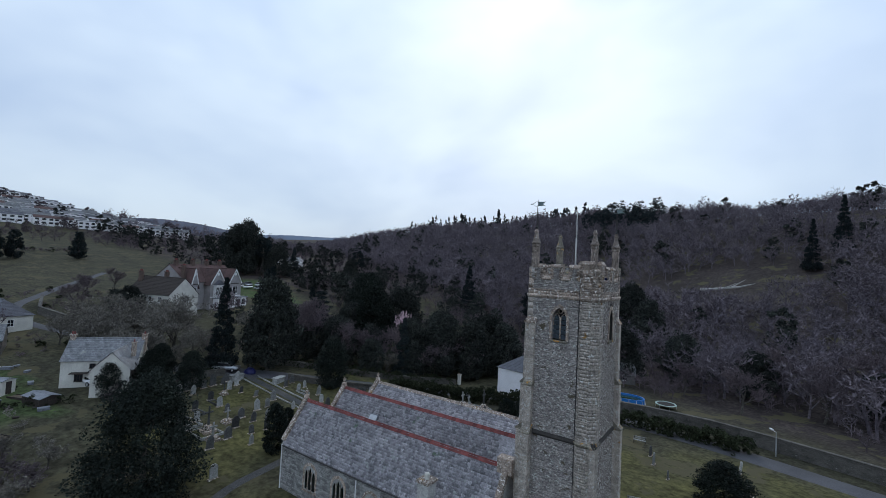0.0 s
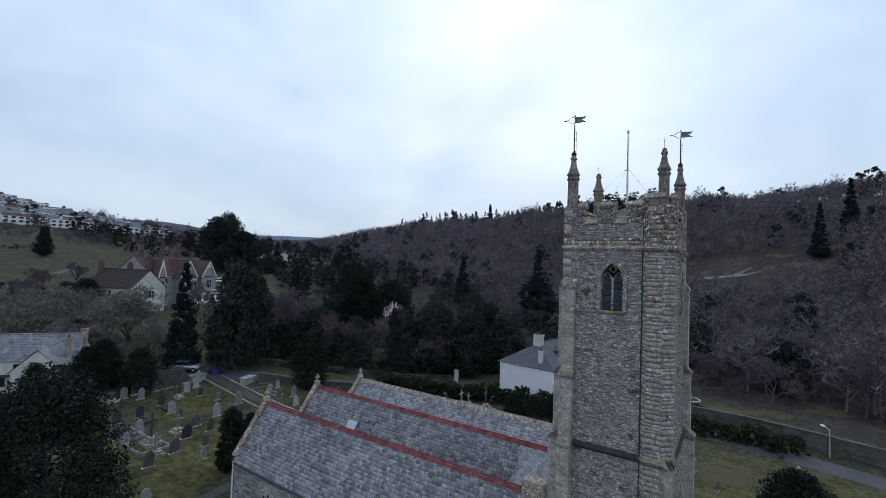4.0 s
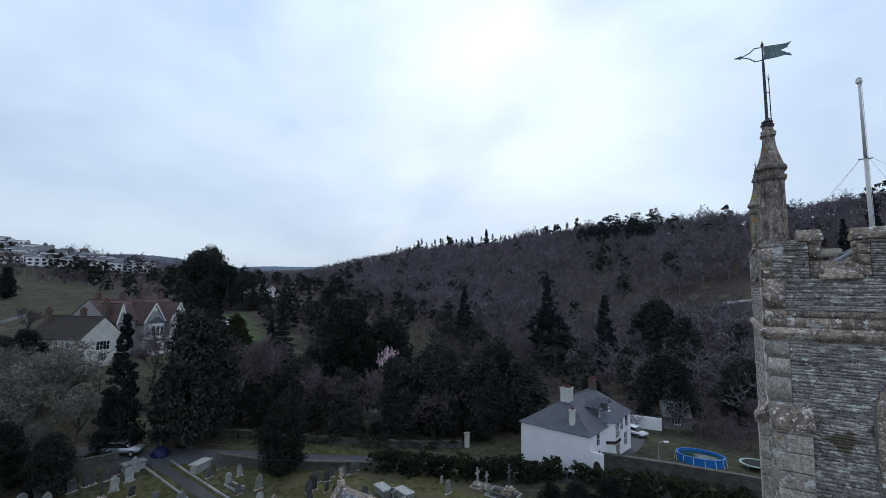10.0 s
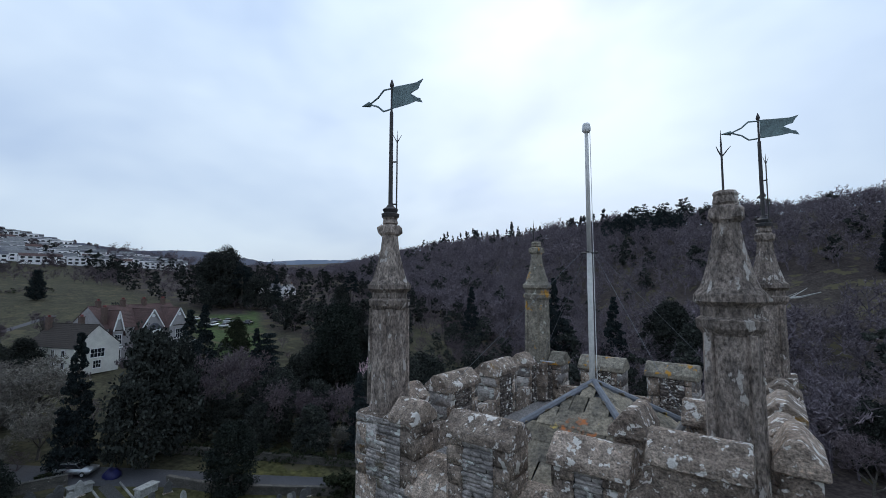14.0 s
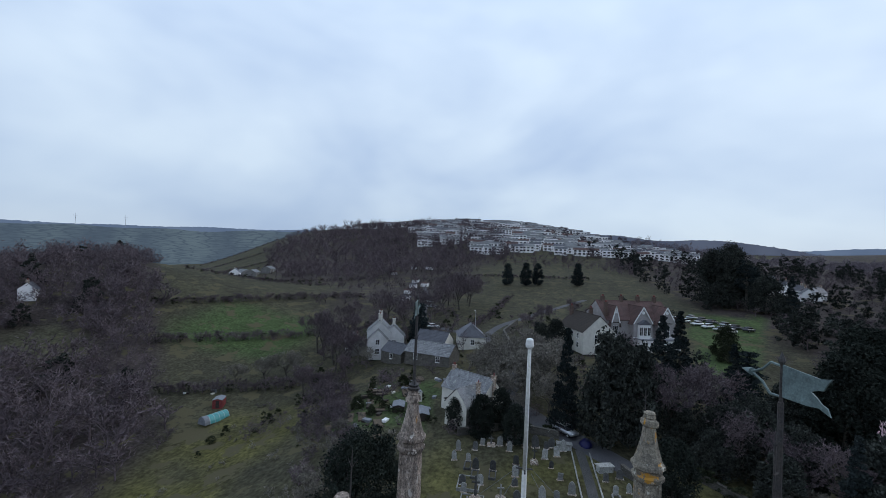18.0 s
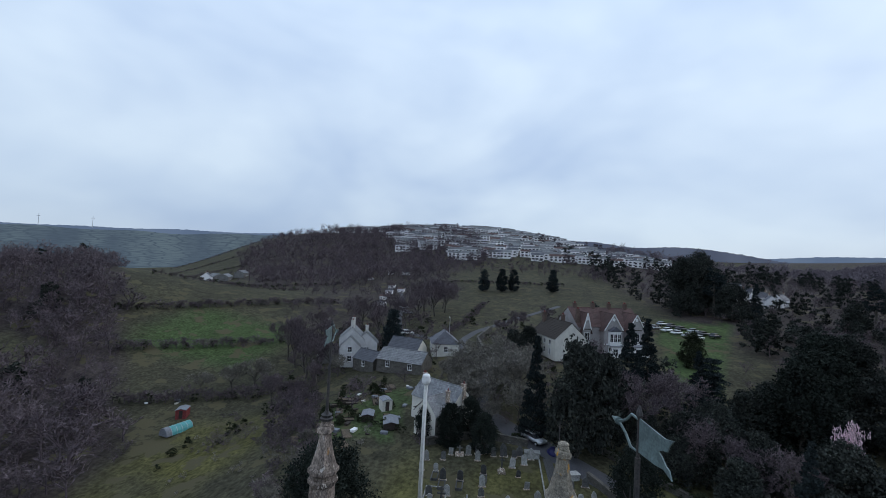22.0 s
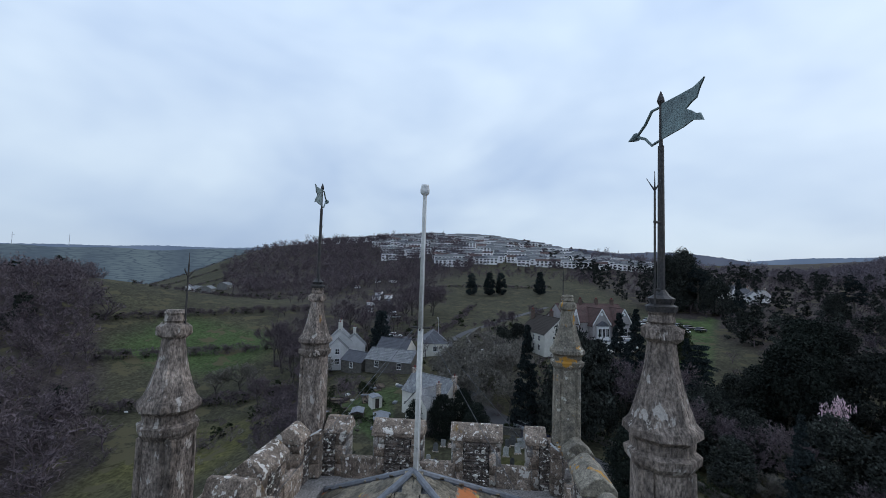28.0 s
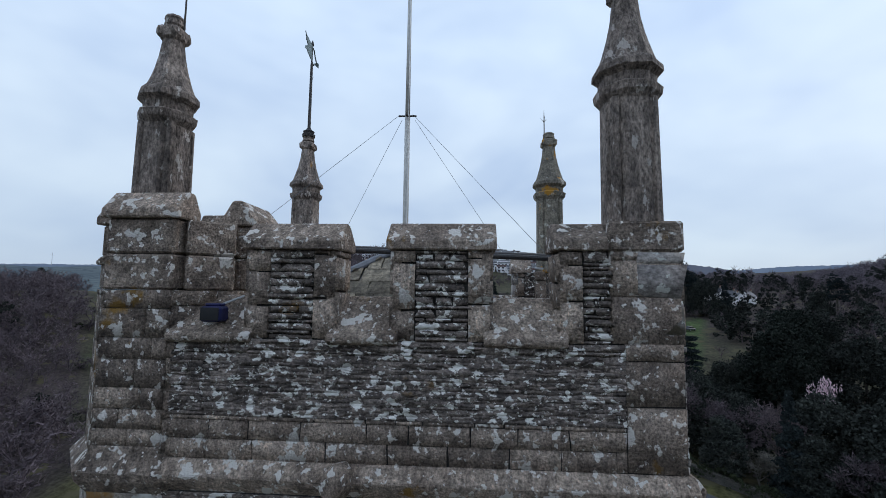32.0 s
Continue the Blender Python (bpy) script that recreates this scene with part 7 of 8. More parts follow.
def roofed(h, x0, x1, y0, y1, eave, ridge, wall, roof, hip=(0, 0), axis="x", over=0.25, base=-0.6, gable_label=""):
    """A block with a pitched roof whose ridge runs along x (or y). hip: how far each end slopes back."""
    swap = (lambda p: p) if axis == "x" else (lambda p: (p[1], p[0], p[2]))
    if axis == "y":
        x0, x1, y0, y1 = y0, y1, x0, x1
    ym = (y0 + y1) / 2
    bm = bmesh.new()
    low = [(x0, y0, base), (x1, y0, base), (x1, y1, base), (x0, y1, base)]
    high = [(x0, y0, eave), (x1, y0, eave), (x1, y1, eave), (x0, y1, eave)]
    v = [bm.verts.new(swap(p)) for p in low + high]
    for k in range(4):
        bm.faces.new((v[k], v[(k + 1) % 4], v[4 + (k + 1) % 4], v[4 + k]))
    bm.faces.new(v[3::-1])
    ends = []
    for k, (x, a, b) in enumerate(((x0, 7, 4), (x1, 5, 6))):
        if not hip[k]:
            t = bm.verts.new(swap((x, ym, ridge - 0.05)))
            bm.faces.new((v[a], v[b], t))
    bmesh.ops.recalc_face_normals(bm, faces=bm.faces)
    part("wall", bm, wall, h)
    # roof: thick slopes, lapped in rows
    xa, xb = x0 + hip[0], x1 - hip[1]
    xl, xr = x0 - (over if hip[0] else over * 0.5), x1 + (over if hip[1] else over * 0.5)
    slope = (ridge - eave) / (ym - y0)
    ez = eave - over * slope
    quads = []
    top_a, top_b = (xa if hip[0] else xl), (xb if hip[1] else xr)
    quads.append([(xl, y0 - over, ez), (xr, y0 - over, ez), (top_b, ym, ridge), (top_a, ym, ridge)])
    quads.append([(xr, y1 + over, ez), (xl, y1 + over, ez), (top_a, ym, ridge), (top_b, ym, ridge)])
    if hip[0]:
        quads.append([(xl, y1 + over, ez), (xl, y0 - over, ez), (xa, ym, ridge)])
    if hip[1]:
        quads.append([(xr, y0 - over, ez), (xr, y1 + over, ez), (xb, ym, ridge)])
    for q in quads:
        pts = [Vector(swap(p)) for p in q]
        if axis == "y":
            pts.reverse()
            pts = pts[-2:] + pts[:-2] if len(pts) == 4 else [pts[1], pts[2], pts[0]]
        bm = bmesh.new()
        n = (pts[1] - pts[0]).cross(pts[-1] - pts[0]).normalized()
        rows = max(4, int((pts[-1] - pts[0]).length / 0.45))
        last = pts[2]
        rim = [(bm.verts.new(pts[0]), bm.verts.new(pts[1]))]
        for i in range(rows):
            f0, f1 = i / rows, (i + 1) / rows
            for f, up in ((f0, 0.09), (f1, 0.05)):
                a, b = pts[0].lerp(pts[-1], f) + n * up, pts[1].lerp(last, f) + n * up
                if (b - a).length < 0.02:
                    a, b = a - (pts[1] - pts[0]).normalized() * 0.02, b + (pts[1] - pts[0]).normalized() * 0.02
                rim.append((bm.verts.new(a), bm.verts.new(b)))
        for (a, b), (c, d) in zip(rim, rim[1:]):
            bm.faces.new((a, b, d, c))
        part("roof_slope", bm, roof, h)
    if top_b - top_a > 0.3:
        bm = bmesh.new()
        tube(bm, swap((top_a, ym, ridge + 0.06)), swap((top_b, ym, ridge + 0.06)), 0.13, None, 6)
        part("ridge", bm, roof, h)


def on_wall(x, y, z, turn):
    return frame_xz(x, y, z, turn)


def plain_house(name, x, y, turn, l, w, eave, ridge, wall, roof, label, wins=2, chim=1, group="village houses", hip=(0, 0), z=None, sides="sn"):
    h = thing(name, (x, y, ground(x, y) if z is None else z), label, "house", group, turn=turn)
    roofed(h, -l / 2, l / 2, -w / 2, w / 2, eave, ridge, wall, roof, hip)
    floors = [0.9] if eave < 3.6 else [0.9, 3.3]
    for f in floors:
        for k in range(wins):
            u = -l / 2 + l * (k + 0.5) / wins
            if "s" in sides:
                window(h, on_wall(u, -w / 2, f, 0), 0.9, 1.2)
            if "n" in sides:
                window(h, on_wall(u, w / 2, f, 180), 0.9, 1.2)
        if "e" in sides:
            window(h, on_wall(l / 2, 0, f, 90), 0.9, 1.2)
    for k in range(chim):
        chimney(h, (-1) ** k * (l / 2 - 0.5), 0, eave, ridge + 0.9, 0.7, BRICK if k % 2 else GRANITE)
    return h


# the white house by the lane
wh = thing("white_house", (-18.4, 41.2, -0.85), "white rendered two-storey house with a hipped dark slate roof", "house", turn=-7)
roofed(wh, -9.6, 0, 0, 15.5, 4.9, 7.9, WHITE, DARK_SLATE, (4.2, 2.4), "y")
for u, v, a, b in ((2.6, 0.7, 1.1, 1.7), (2.6, 3.1, 1.0, 1.5), (11.5, 3.1, 1.0, 1.5), (13.6, 3.1, 1.0, 1.5), (13.0, 0.7, 1.1, 1.7)):
    window(wh, on_wall(0, u, v, 90), a, b)
bay = part("bay", bmesh.new(), WHITE, wh, "two-storey white bay window")
bm = bmesh.new()
prism(bm, [(0, 5.6), (0.9, 6.3), (0.9, 8.0), (0, 8.7)], 5.2)
part("wall", bm, WHITE, bay)
bm = bmesh.new()
prism(bm, [(0, 5.4), (1.05, 6.2), (1.05, 8.1), (0, 8.9)], 0.35, pose(0, 0, 2.55))
part("band", bm, TIMBER, bay)
bm = bmesh.new()
lathe(bm, [(1.9, 5.2), (0.2, 6.3)], 8, 0.5, (-0.5, 7.15, 0))
part("roof", bm, DARK_SLATE, bay)
for v in (0.5, 3.2):
    window(bay, on_wall(0.9, 7.15, v, 90), 1.4, 1.8, 3)
porch = part("porch", bmesh.new(), WHITE, wh, "white arched porch")
bm = bmesh.new()
box(bm, (0, 0.1, -0.5), (1.5, 0.5, 3.0), 0.03)
prism(bm, arch(1.0, 2.2, 1.5), 0.03, frame_xz(0.8, 0.1, 0))
part("wall", bm, WHITE, porch)
bm = bmesh.new()
prism(bm, arch(0.9, 2.1, 1.45), 0.02, frame_xz(0.8, 0.07, 0))
part("doorway", bm, TIMBER, porch)
window(wh, on_wall(-4.3, 0, 0.6, 0), 0.8, 0.9)
chimney(wh, -4.8, 4.2, 6.0, 9.4, 1.3, CREAM, 3)
chimney(wh, -2.6, 0.9, 4.6, 7.4, 0.6, CREAM, 1)
chimney(wh, -4.8, 13.4, 6.0, 9.2, 0.9, BRICK, 3)
for u in (6.4, 9.8):
    d = part("dormer", bmesh.new(), WHITE, wh, "small slate-roofed dormer")
    bm = bmesh.new()
    box(bm, (-2.3, u - 0.55, 5.6), (-1.1, u + 0.55, 6.9))
    part("cheek", bm, DARK_SLATE, d)
    bm = bmesh.new()
    prism(bm, [(-0.75, 6.85), (0.75, 6.85), (0, 7.5)], 1.9, Matrix(((0, 0, 1, -2.9), (1, 0, 0, u), (0, 1, 0, 0), (0, 0, 0, 1))))
    part("roof", bm, DARK_SLATE, d)
    window(d, on_wall(-1.1, u, 5.85, 90), 0.6, 0.8)
garage = plain_house("garage", -12.5, 75, 20, 4.5, 4, 2.2, 4.2, GREY_RENDER, VILLAGE_SLATE, "grey garage with a pale slate roof", 1, 0, "outbuildings")
bm = bmesh.new()
box(bm, (-5, -0.15, -0.5), (3, 0.15, 2.1), 0.03, pose(-17, 70.5, ground(-17, 70.5), 0, 0, 5))
tagged(part("garden_wall", bm, WHITE), "white rendered garden wall", "wall")

# the cream cottage with a slate roof
cot = thing("cottage", (-66.0, -8.0, ground(-66, -8)), "old cream cottage with a slate roof and grey end wall", "house", turn=54)
roofed(cot, -5.5, 5.0, -0.5, 5.5, 4.3, 7.2, CREAM, VILLAGE_SLATE)
roofed(cot, 0.2, 5.4, -5.2, 1.8, 3.7, 6.3, CREAM, VILLAGE_SLATE, (0, 0), "y")
window(cot, on_wall(-3.0, -0.5, 0.9, 0), 1.0, 1.0, 2, TIMBER, "small dark casement window")
window(cot, on_wall(-1.2, -0.5, 3.0, 0), 0.7, 0.6, 1, TIMBER, "small dark casement window")
bm = bmesh.new()
box(bm, (-4.0, -1.5, 2.2), (-1.6, -0.45, 2.32), 0, None)
part("door_canopy", bm, TIMBER, cot)
bm = bmesh.new()
box(bm, (5.4, -5.25, -0.6), (5.45, 1.85, 3.65))
part("end_wall", bm, GREY_RENDER, cot, "grey roughcast end wall")
chimney(cot, 5.0, 2.5, 4.5, 8.0, 0.7, GRANITE, 1)
chimney(cot, -5.2, 2.5, 4.5, 8.0, 0.7, GRANITE, 2)
chimney(cot, 4.6, -1.4, 5.0, 7.3, 0.6, GRANITE, 1)
cot.scale = (0.88, 0.88, 0.88)
# the tall white gabled house and its neighbours
h2 = thing("gabled_house", (-110, -37, ground(-109, -34)), "tall white gabled house with ornate chimneys", "house", "village houses", turn=15)
roofed(h2, -4, 4, -3, 3.4, 6.2, 9.2, DULL_WHITE, VILLAGE_SLATE, (0, 0), "x")
roofed(h2, -1.5, 3.5, 1.0, 7.0, 5.2, 8.0, DULL_WHITE, VILLAGE_SLATE, (0, 0), "x")
roofed(h2, 3.8, 7.0, -2.5, 2.5, 4.8, 7.2, DULL_WHITE, VILLAGE_SLATE, (0, 0), "x")
for u, v in ((-1.8, 0.8), (1.4, 0.8), (-1.8, 3.6), (1.4, 3.6)):
    window(h2, on_wall(u, -3, v, 0), 0.9, 1.3)
for u, v in ((0, 1.0), (0, 3.4)):
    window(h2, on_wall(7.0, u, v, 90), 1.0, 1.3)
window(h2, on_wall(3.5, 4.2, 2.8, 90), 1.0, 1.2)
chimney(h2, -2, 0.2, 8, 11.2, 0.9, CREAM, 3)
chimney(h2, 2.4, 0.2, 8, 11.0, 0.9, CREAM, 3)
chimney(h2, 1.0, 4.0, 7, 9.6, 0.8, CREAM, 2)
plain_house("slate_cottage", -105.5, -20.5, 74, 8.5, 5.5, 2.8, 5.0, CREAM, DARK_SLATE, "low cream cottage with a dark slate roof", 3, 0, sides="se")
plain_house("stone_barn", -95, -19, 74, 11.5, 6, 2.5, 4.6, DULL_STONE, VILLAGE_SLATE, "long stone outbuilding under a slate roof", 2, 0, "outbuildings")
plain_house("stone_barn", -99.5, -28.5, 60, 7, 5, 2.5, 4.4, DULL_STONE, DARK_SLATE, "low stone shed with a slate roof", 1, 0, "outbuildings")
plain_house("hipped_cottage", -110.5, -11.5, 12, 9, 7, 3.0, 5.8, CREAM, DARK_SLATE, "hipped cottage beside the road bend", 2, 0, hip=(3, 3), sides="se")
plain_house("stone_cottage", -116, -46, 30, 7, 5, 3.2, 5.6, GREY_RENDER, DARK_SLATE, "grey cottage among bare trees", 2, 1)

# the manor: gabled wings under red-brown tiles
manor = thing("manor_house", (-117, 28.4, ground(-115, 27)), "large gabled manor house with tiled roofs and many chimneys", "house", turn=19)
roofed(manor, -6, 8, -15, -6.5, 4.9, 8.8, CREAM, TIMBER, (0, 0), "x")
for u in (-4, -1, 2, 5):
    window(manor, on_wall(u, -15, 3.0, 0), 0.9, 1.2)
    window(manor, on_wall(u, -15, 0.7, 0), 0.9, 1.3)
window(manor, on_wall(8, -10.75, 2.6, 90), 2.6, 1.6, 3)
window(manor, on_wall(8, -10.75, 0.5, 90), 1.4, 1.4, 2)
roofed(manor, -8, 3.5, -6.5, 13.2, 7.6, 12.0, MANOR_WALL, OLD_TILE, (0, 0), "y")
for y0, y1, x1 in ((-5.6, -3.4, 4.6), (0.0, 5.2, 5.6), (7.2, 12.2, 5.2)):
    roofed(manor, -2, x1, y0, y1, 7.2, 11.2, MANOR_WALL, OLD_TILE, (0, 0), "x", 0.4)
    ym = (y0 + y1) / 2
    for v, w_ in ((0.7, 1.7), (4.0, 1.7)):
        window(manor, on_wall(x1, ym, v, 90), min(w_, (y1 - y0) * 0.6), 2.1, 2, None, "white-dressed mullioned window")
    bm = bmesh.new()
    tube(bm, (x1 + 0.01, ym, 9.75), (x1 + 0.09, ym, 9.75), 0.42, None, 12)
    part("roundel", bm, PAINT, manor, "white roundel in the gable")
    bm = bmesh.new()
    box(bm, (x1 + 0.005, y0, 3.25), (x1 + 0.07, y1, 3.5))
    part("string_band", bm, PAINT, manor, "white painted band")
    for s in (-1, 1):
        bm = bmesh.new()
        d = Vector((0, s * -(y1 - y0) / 2 - 0.0, 4.0))
        m = Matrix.Translation((x1 + 0.22, ym + s * (y1 - y0) / 4, 9.2)) @ d.to_track_quat("X", "Z").to_matrix().to_4x4()
        box(bm, (-d.length / 2 - 0.3, -0.05, -0.16), (d.length / 2, 0.05, 0.10), 0, m)
        part("bargeboard", bm, PAINT, manor, "white bargeboard")
    bm = bmesh.new()
    box(bm, (x1 + 0.01, ym - 1.6, 6.9), (x1 + 0.05, ym + 1.6, 7.15))
    part("timber_band", bm, TIMBER, manor)
bm = bmesh.new()
box(bm, (5.6, 1.2, -0.5), (7.4, 12.4, 3.0), 0.03)
bay2 = part("verandah", bm, WHITE, manor, "white glazed ground-floor bay")
for u in (2.2, 4.4, 6.6, 8.8, 11.0):
    window(bay2, on_wall(7.4, u, 0.9, 90), 1.3, 1.5, 1)
bm = bmesh.new()
box(bm, (5.25, 0.9, 3.0), (7.7, 12.7, 3.2), 0.02)
part("flat_roof", bm, LEAD, manor)
bm = bmesh.new()
for k, (hx, hy, z0, z1) in enumerate(((1.1, 1.5, 3.2, 6.6), (1.25, 1.65, 6.6, 6.75))):
    box(bm, (5.5, 2.6 - hy, z0), (5.5 + hx, 2.6 + hy, z1), 0.02)
oriel = part("oriel", bm, PAINT, manor, "white upper bay window")
for u in (1.5, 2.6, 3.7):
    window(oriel, on_wall(6.6, u, 4.1, 90), 0.8, 2.0, 1)
bm = bmesh.new()
prism(bm, [(-1.75, 0), (1.75, 0), (0, 1.3)], 1.3, Matrix(((0, 0, 1, 5.5), (1, 0, 0, 2.6), (0, 1, 0, 6.75), (0, 0, 0, 1))))
part("oriel_roof", bm, DARK_SLATE, manor, "small slated bay roof")
for x, y, z1 in ((-5, -12, 10.2), (-2.2, -4.5, 13.3), (-2.2, 1.0, 13.4), (-2.2, 6.0, 13.4), (-2.2, 11.0, 13.4), (2.2, -6.0, 12.0), (0, -9, 10.2)):
    chimney(manor, x, y, 7.5, z1, 0.85, BRICK, 3)

# farm, far white houses and the white house by the stream wood
farm = plain_house("farmhouse", *along(125.6, 335), 30, 11, 7, 4.6, 7.4, WHITE, DARK_SLATE, "white farmhouse on the far slope", 3, 2)
for az, r, t, l in ((127.8, 333, 35, 12), (123.6, 338, 20, 15), (121.8, 346, 10, 12), (124.6, 352, 60, 10)):
    plain_house("farm_barn", *along(az, r), t, l, 7.0, 3.0, 4.8, GREY_RENDER, VILLAGE_SLATE, "low farm building with a grey roof", 1, 0, "farm buildings")
plain_house("white_cottage", -101, -143, 40, 5, 4, 3.0, 4.8, WHITE, DARK_SLATE, "white cottage at the wood's edge", 2, 1)
for k, (x, y) in enumerate(((-224, 121), (-232, 128), (-216, 126), (-209, 131), (-204, 124), (-240, 120), (-246, 130))):
    plain_house("valley_house", x, y, 20 + 35 * k, 6.5, 4.6, 3.4, 5.6, WHITE, DARK_SLATE, "white house far down the valley", 2, 1)

# the white estate on the hill: terraces and small blocks in rows
ESTATE_ROOF = [DARK_SLATE, VILLAGE_SLATE, OLD_TILE]


def estate_house(kind, l, w, eave):
    h = thing("estate_house", (0, 0, 0), "white hillside house with a low pitched roof" if kind < 3 else "white flat-roofed hillside house", "house", "hillside estate")
    if kind < 3:
        roofed(h, -l / 2, l / 2, -w / 2, w / 2, eave, eave + 1.9, WHITE, ESTATE_ROOF[kind], over=0.3, base=-3)
    else:
        bm = bmesh.new()
        box(bm, (-l / 2, -w / 2, -3), (l / 2, w / 2, eave))
        part("wall", bm, WHITE, h)
        bm = bmesh.new()
        box(bm, (-l / 2 - 0.2, -w / 2 - 0.2, eave), (l / 2 + 0.2, w / 2 + 0.2, eave + 0.4))
        part("roof", bm, LEAD, h)
    for v in (0.8, 3.4):
        n = round(l / 4)
        for k in range(n):
            bm = bmesh.new()
            u = -l / 2 + l * (k + 0.5) / n
            box(bm, (u - l / n * 0.28, -w / 2 - 0.06, v), (u + l / n * 0.28, -w / 2, v + 1.4))
            part("window", bm, GLASS, h)
    return h


kinds = [estate_house(0, 12, 8, 5.4), estate_house(1, 19, 8, 5.6), estate_house(2, 12, 8, 5.2), estate_house(3, 19, 9, 6.0)]
re = random.Random(77)
spots_taken = []
for row in range(17):
    base_r = 380 + row * 17
    for step in range(51):
        az = 70 + step * 0.80 + re.uniform(-0.25, 0.25)
        r = base_r + re.uniform(-5, 5) + 0.9 * max(0, 92 - az) * 2
        x, y = along(az, r)
        # the estate spreads over the sunny slope and along the crest
        hi = (row / 17)
        edge = 102 + 6 * hi if row < 12 else 112
        if az > edge - 3 * re.random() or az < 77 + 14 * max(0, hi - 0.25) - 8 * (row < 5) or re.random() < 0.46:
            continue
        if row < 3 and az > 96:
            continue
        spots_taken.append((x, y, az))
for k, (x, y, az) in enumerate(spots_taken[:330]):
    ob = kinds[re.choice((0, 1, 1, 2, 3, 3, 3))]
    put(ob, x, y, az + re.uniform(-8, 8), 0.92, 1.0)
# allotment houses and sheds on the near slope of that hill
for k in range(9):
    x, y = along(re.uniform(101, 107), re.uniform(190, 330))
    put(kinds[re.choice((0, 2))], x, y, re.uniform(70, 120) + 180, 0.32)
scatter("estate_trees", 21, ((-720, -330), (-190, 190)), lambda x, y: 0.5 if math.hypot((x + 500) / 1.2, y + 20) < 200 else 0, 12.0, bare_far[:2] + ever_far[:2], TWIG,
        "small trees between the hillside houses", "woodland", (0.4, 0.85))


# ---- graves ----
def slab_outline(kind, w, h):
    if kind == "round":
        return [(-w / 2, 0), (w / 2, 0), (w / 2, h - w / 2)] + [(w / 2 * math.cos(math.pi * k / 8), h - w / 2 + w / 2 * math.sin(math.pi * k / 8)) for k in range(1, 8)] + [(-w / 2, h - w / 2)]
    if kind == "gothic":
        return arch(w, h, h * 0.55)
    if kind == "shoulder":
        return [(-w / 2, 0), (w / 2, 0), (w / 2, h * 0.75), (w * 0.36, h * 0.78), (w * 0.28, h * 0.92), (0, h), (-w * 0.28, h * 0.92), (-w * 0.36, h * 0.78), (-w / 2, h * 0.75)]
    return [(-w / 2, 0), (w / 2, 0), (w / 2, h), (-w / 2, h)]


def headstone(kind, w, h, mat, label):
    g = thing("headstone", label=label, category="gravestone", group="gravestones")
    bm = bmesh.new()
    prism(bm, [(x, y - 0.2) if y == 0 else (x, y) for x, y in slab_outline(kind, w, h)], 0.13, frame_xz(0, 0.065, 0))
    bmesh.ops.bevel(bm, geom=list(bm.edges), offset=0.012, segments=1, affect="EDGES")
    part("slab", bm, mat, g)
    bm = bmesh.new()
    box(bm, (-w / 2 - 0.1, -0.16, -0.15), (w / 2 + 0.1, 0.16, 0.08), 0.02)
    part("plinth", bm, GRANITE, g)
    return g


stones = [headstone("round", 0.62, 1.1, GRAVE_DARK, "dark round-topped headstone, weathered and leaning"), headstone("gothic", 0.66, 1.3, GRAVE_PALE, "pale pointed headstone streaked with lichen"),
          headstone("shoulder", 0.7, 1.15, GRAVE_DARK, "dark shouldered headstone with worn face"), headstone("flat", 0.6, 0.9, GRAVE_PALE, "small pale square-topped headstone"),
          headstone("gothic", 0.7, 1.35, GRAVE_DARK, "tall dark pointed headstone"), headstone("round", 0.7, 1.25, GRAVE_PALE, "pale round-topped marble headstone")]


def grave_cross(high, mat, label, steps=2):
    g = thing("grave_cross", label=label, category="gravestone", group="cross monuments")
    for k in range(steps):
        bm = bmesh.new()
        s = 0.55 - 0.15 * k
        box(bm, (-s, -s, -0.2 + 0.2 * k), (s, s, 0.2 + 0.2 * k), 0.02)
        part("step", bm, GRANITE, g)
    bm = bmesh.new()
    z = 0.2 * steps
    tube(bm, (0, 0, z), (0, 0, z + high), 0.12, 0.09, 4)
    box(bm, (-0.36, -0.07, z + high * 0.62), (0.36, 0.07, z + high * 0.62 + 0.15), 0.02)
    part("cross", bm, mat, g)
    return g


crosses = [grave_cross(1.3, GRAVE_PALE, "pale stone cross on a stepped base"), grave_cross(1.7, GRAVE_DARK, "tall dark stone cross on a stepped base", 3), grave_cross(1.0, GRAVE_DARK, "small dark stone cross", 1)]


def kerb_set(l, w, mat, label):
    g = thing("grave_kerb", label=label, category="grave", group="kerbed graves")
    for lo, hi in (((-w / 2, -l / 2), (-w / 2 + 0.13, l / 2)), ((w / 2 - 0.13, -l / 2), (w / 2, l / 2)), ((-w / 2 + 0.13, -l / 2), (w / 2 - 0.13, -l / 2 + 0.13)), ((-w / 2 + 0.13, l / 2 - 0.13), (w / 2 - 0.13, l / 2))):
        bm = bmesh.new()
        box(bm, (*lo, -0.2), (*hi, 0.22), 0.02)
        part("kerb", bm, mat, g)
    return g


kerbs = [kerb_set(2.1, 1.0, GRAVE_PALE, "low pale kerb round a grave plot"), kerb_set(2.0, 0.9, GRAVE_DARK, "low dark mossy kerb round a grave plot"), kerb_set(3.2, 2.6, GRAVE_PALE, "large white-kerbed family plot")]
tomb = thing("chest_tomb", label="long low chest tomb with a slab top", category="tomb", group="chest tombs")
bm = bmesh.new()
box(bm, (-0.45, -1.0, -0.2), (0.45, 1.0, 0.7), 0.02)
part("chest", bm, GRAVE_PALE, tomb)
bm = bmesh.new()
box(bm, (-0.58, -1.12, 0.7), (0.58, 1.12, 0.85), 0.03)
part("slab", bm, GRAVE_PALE, tomb)


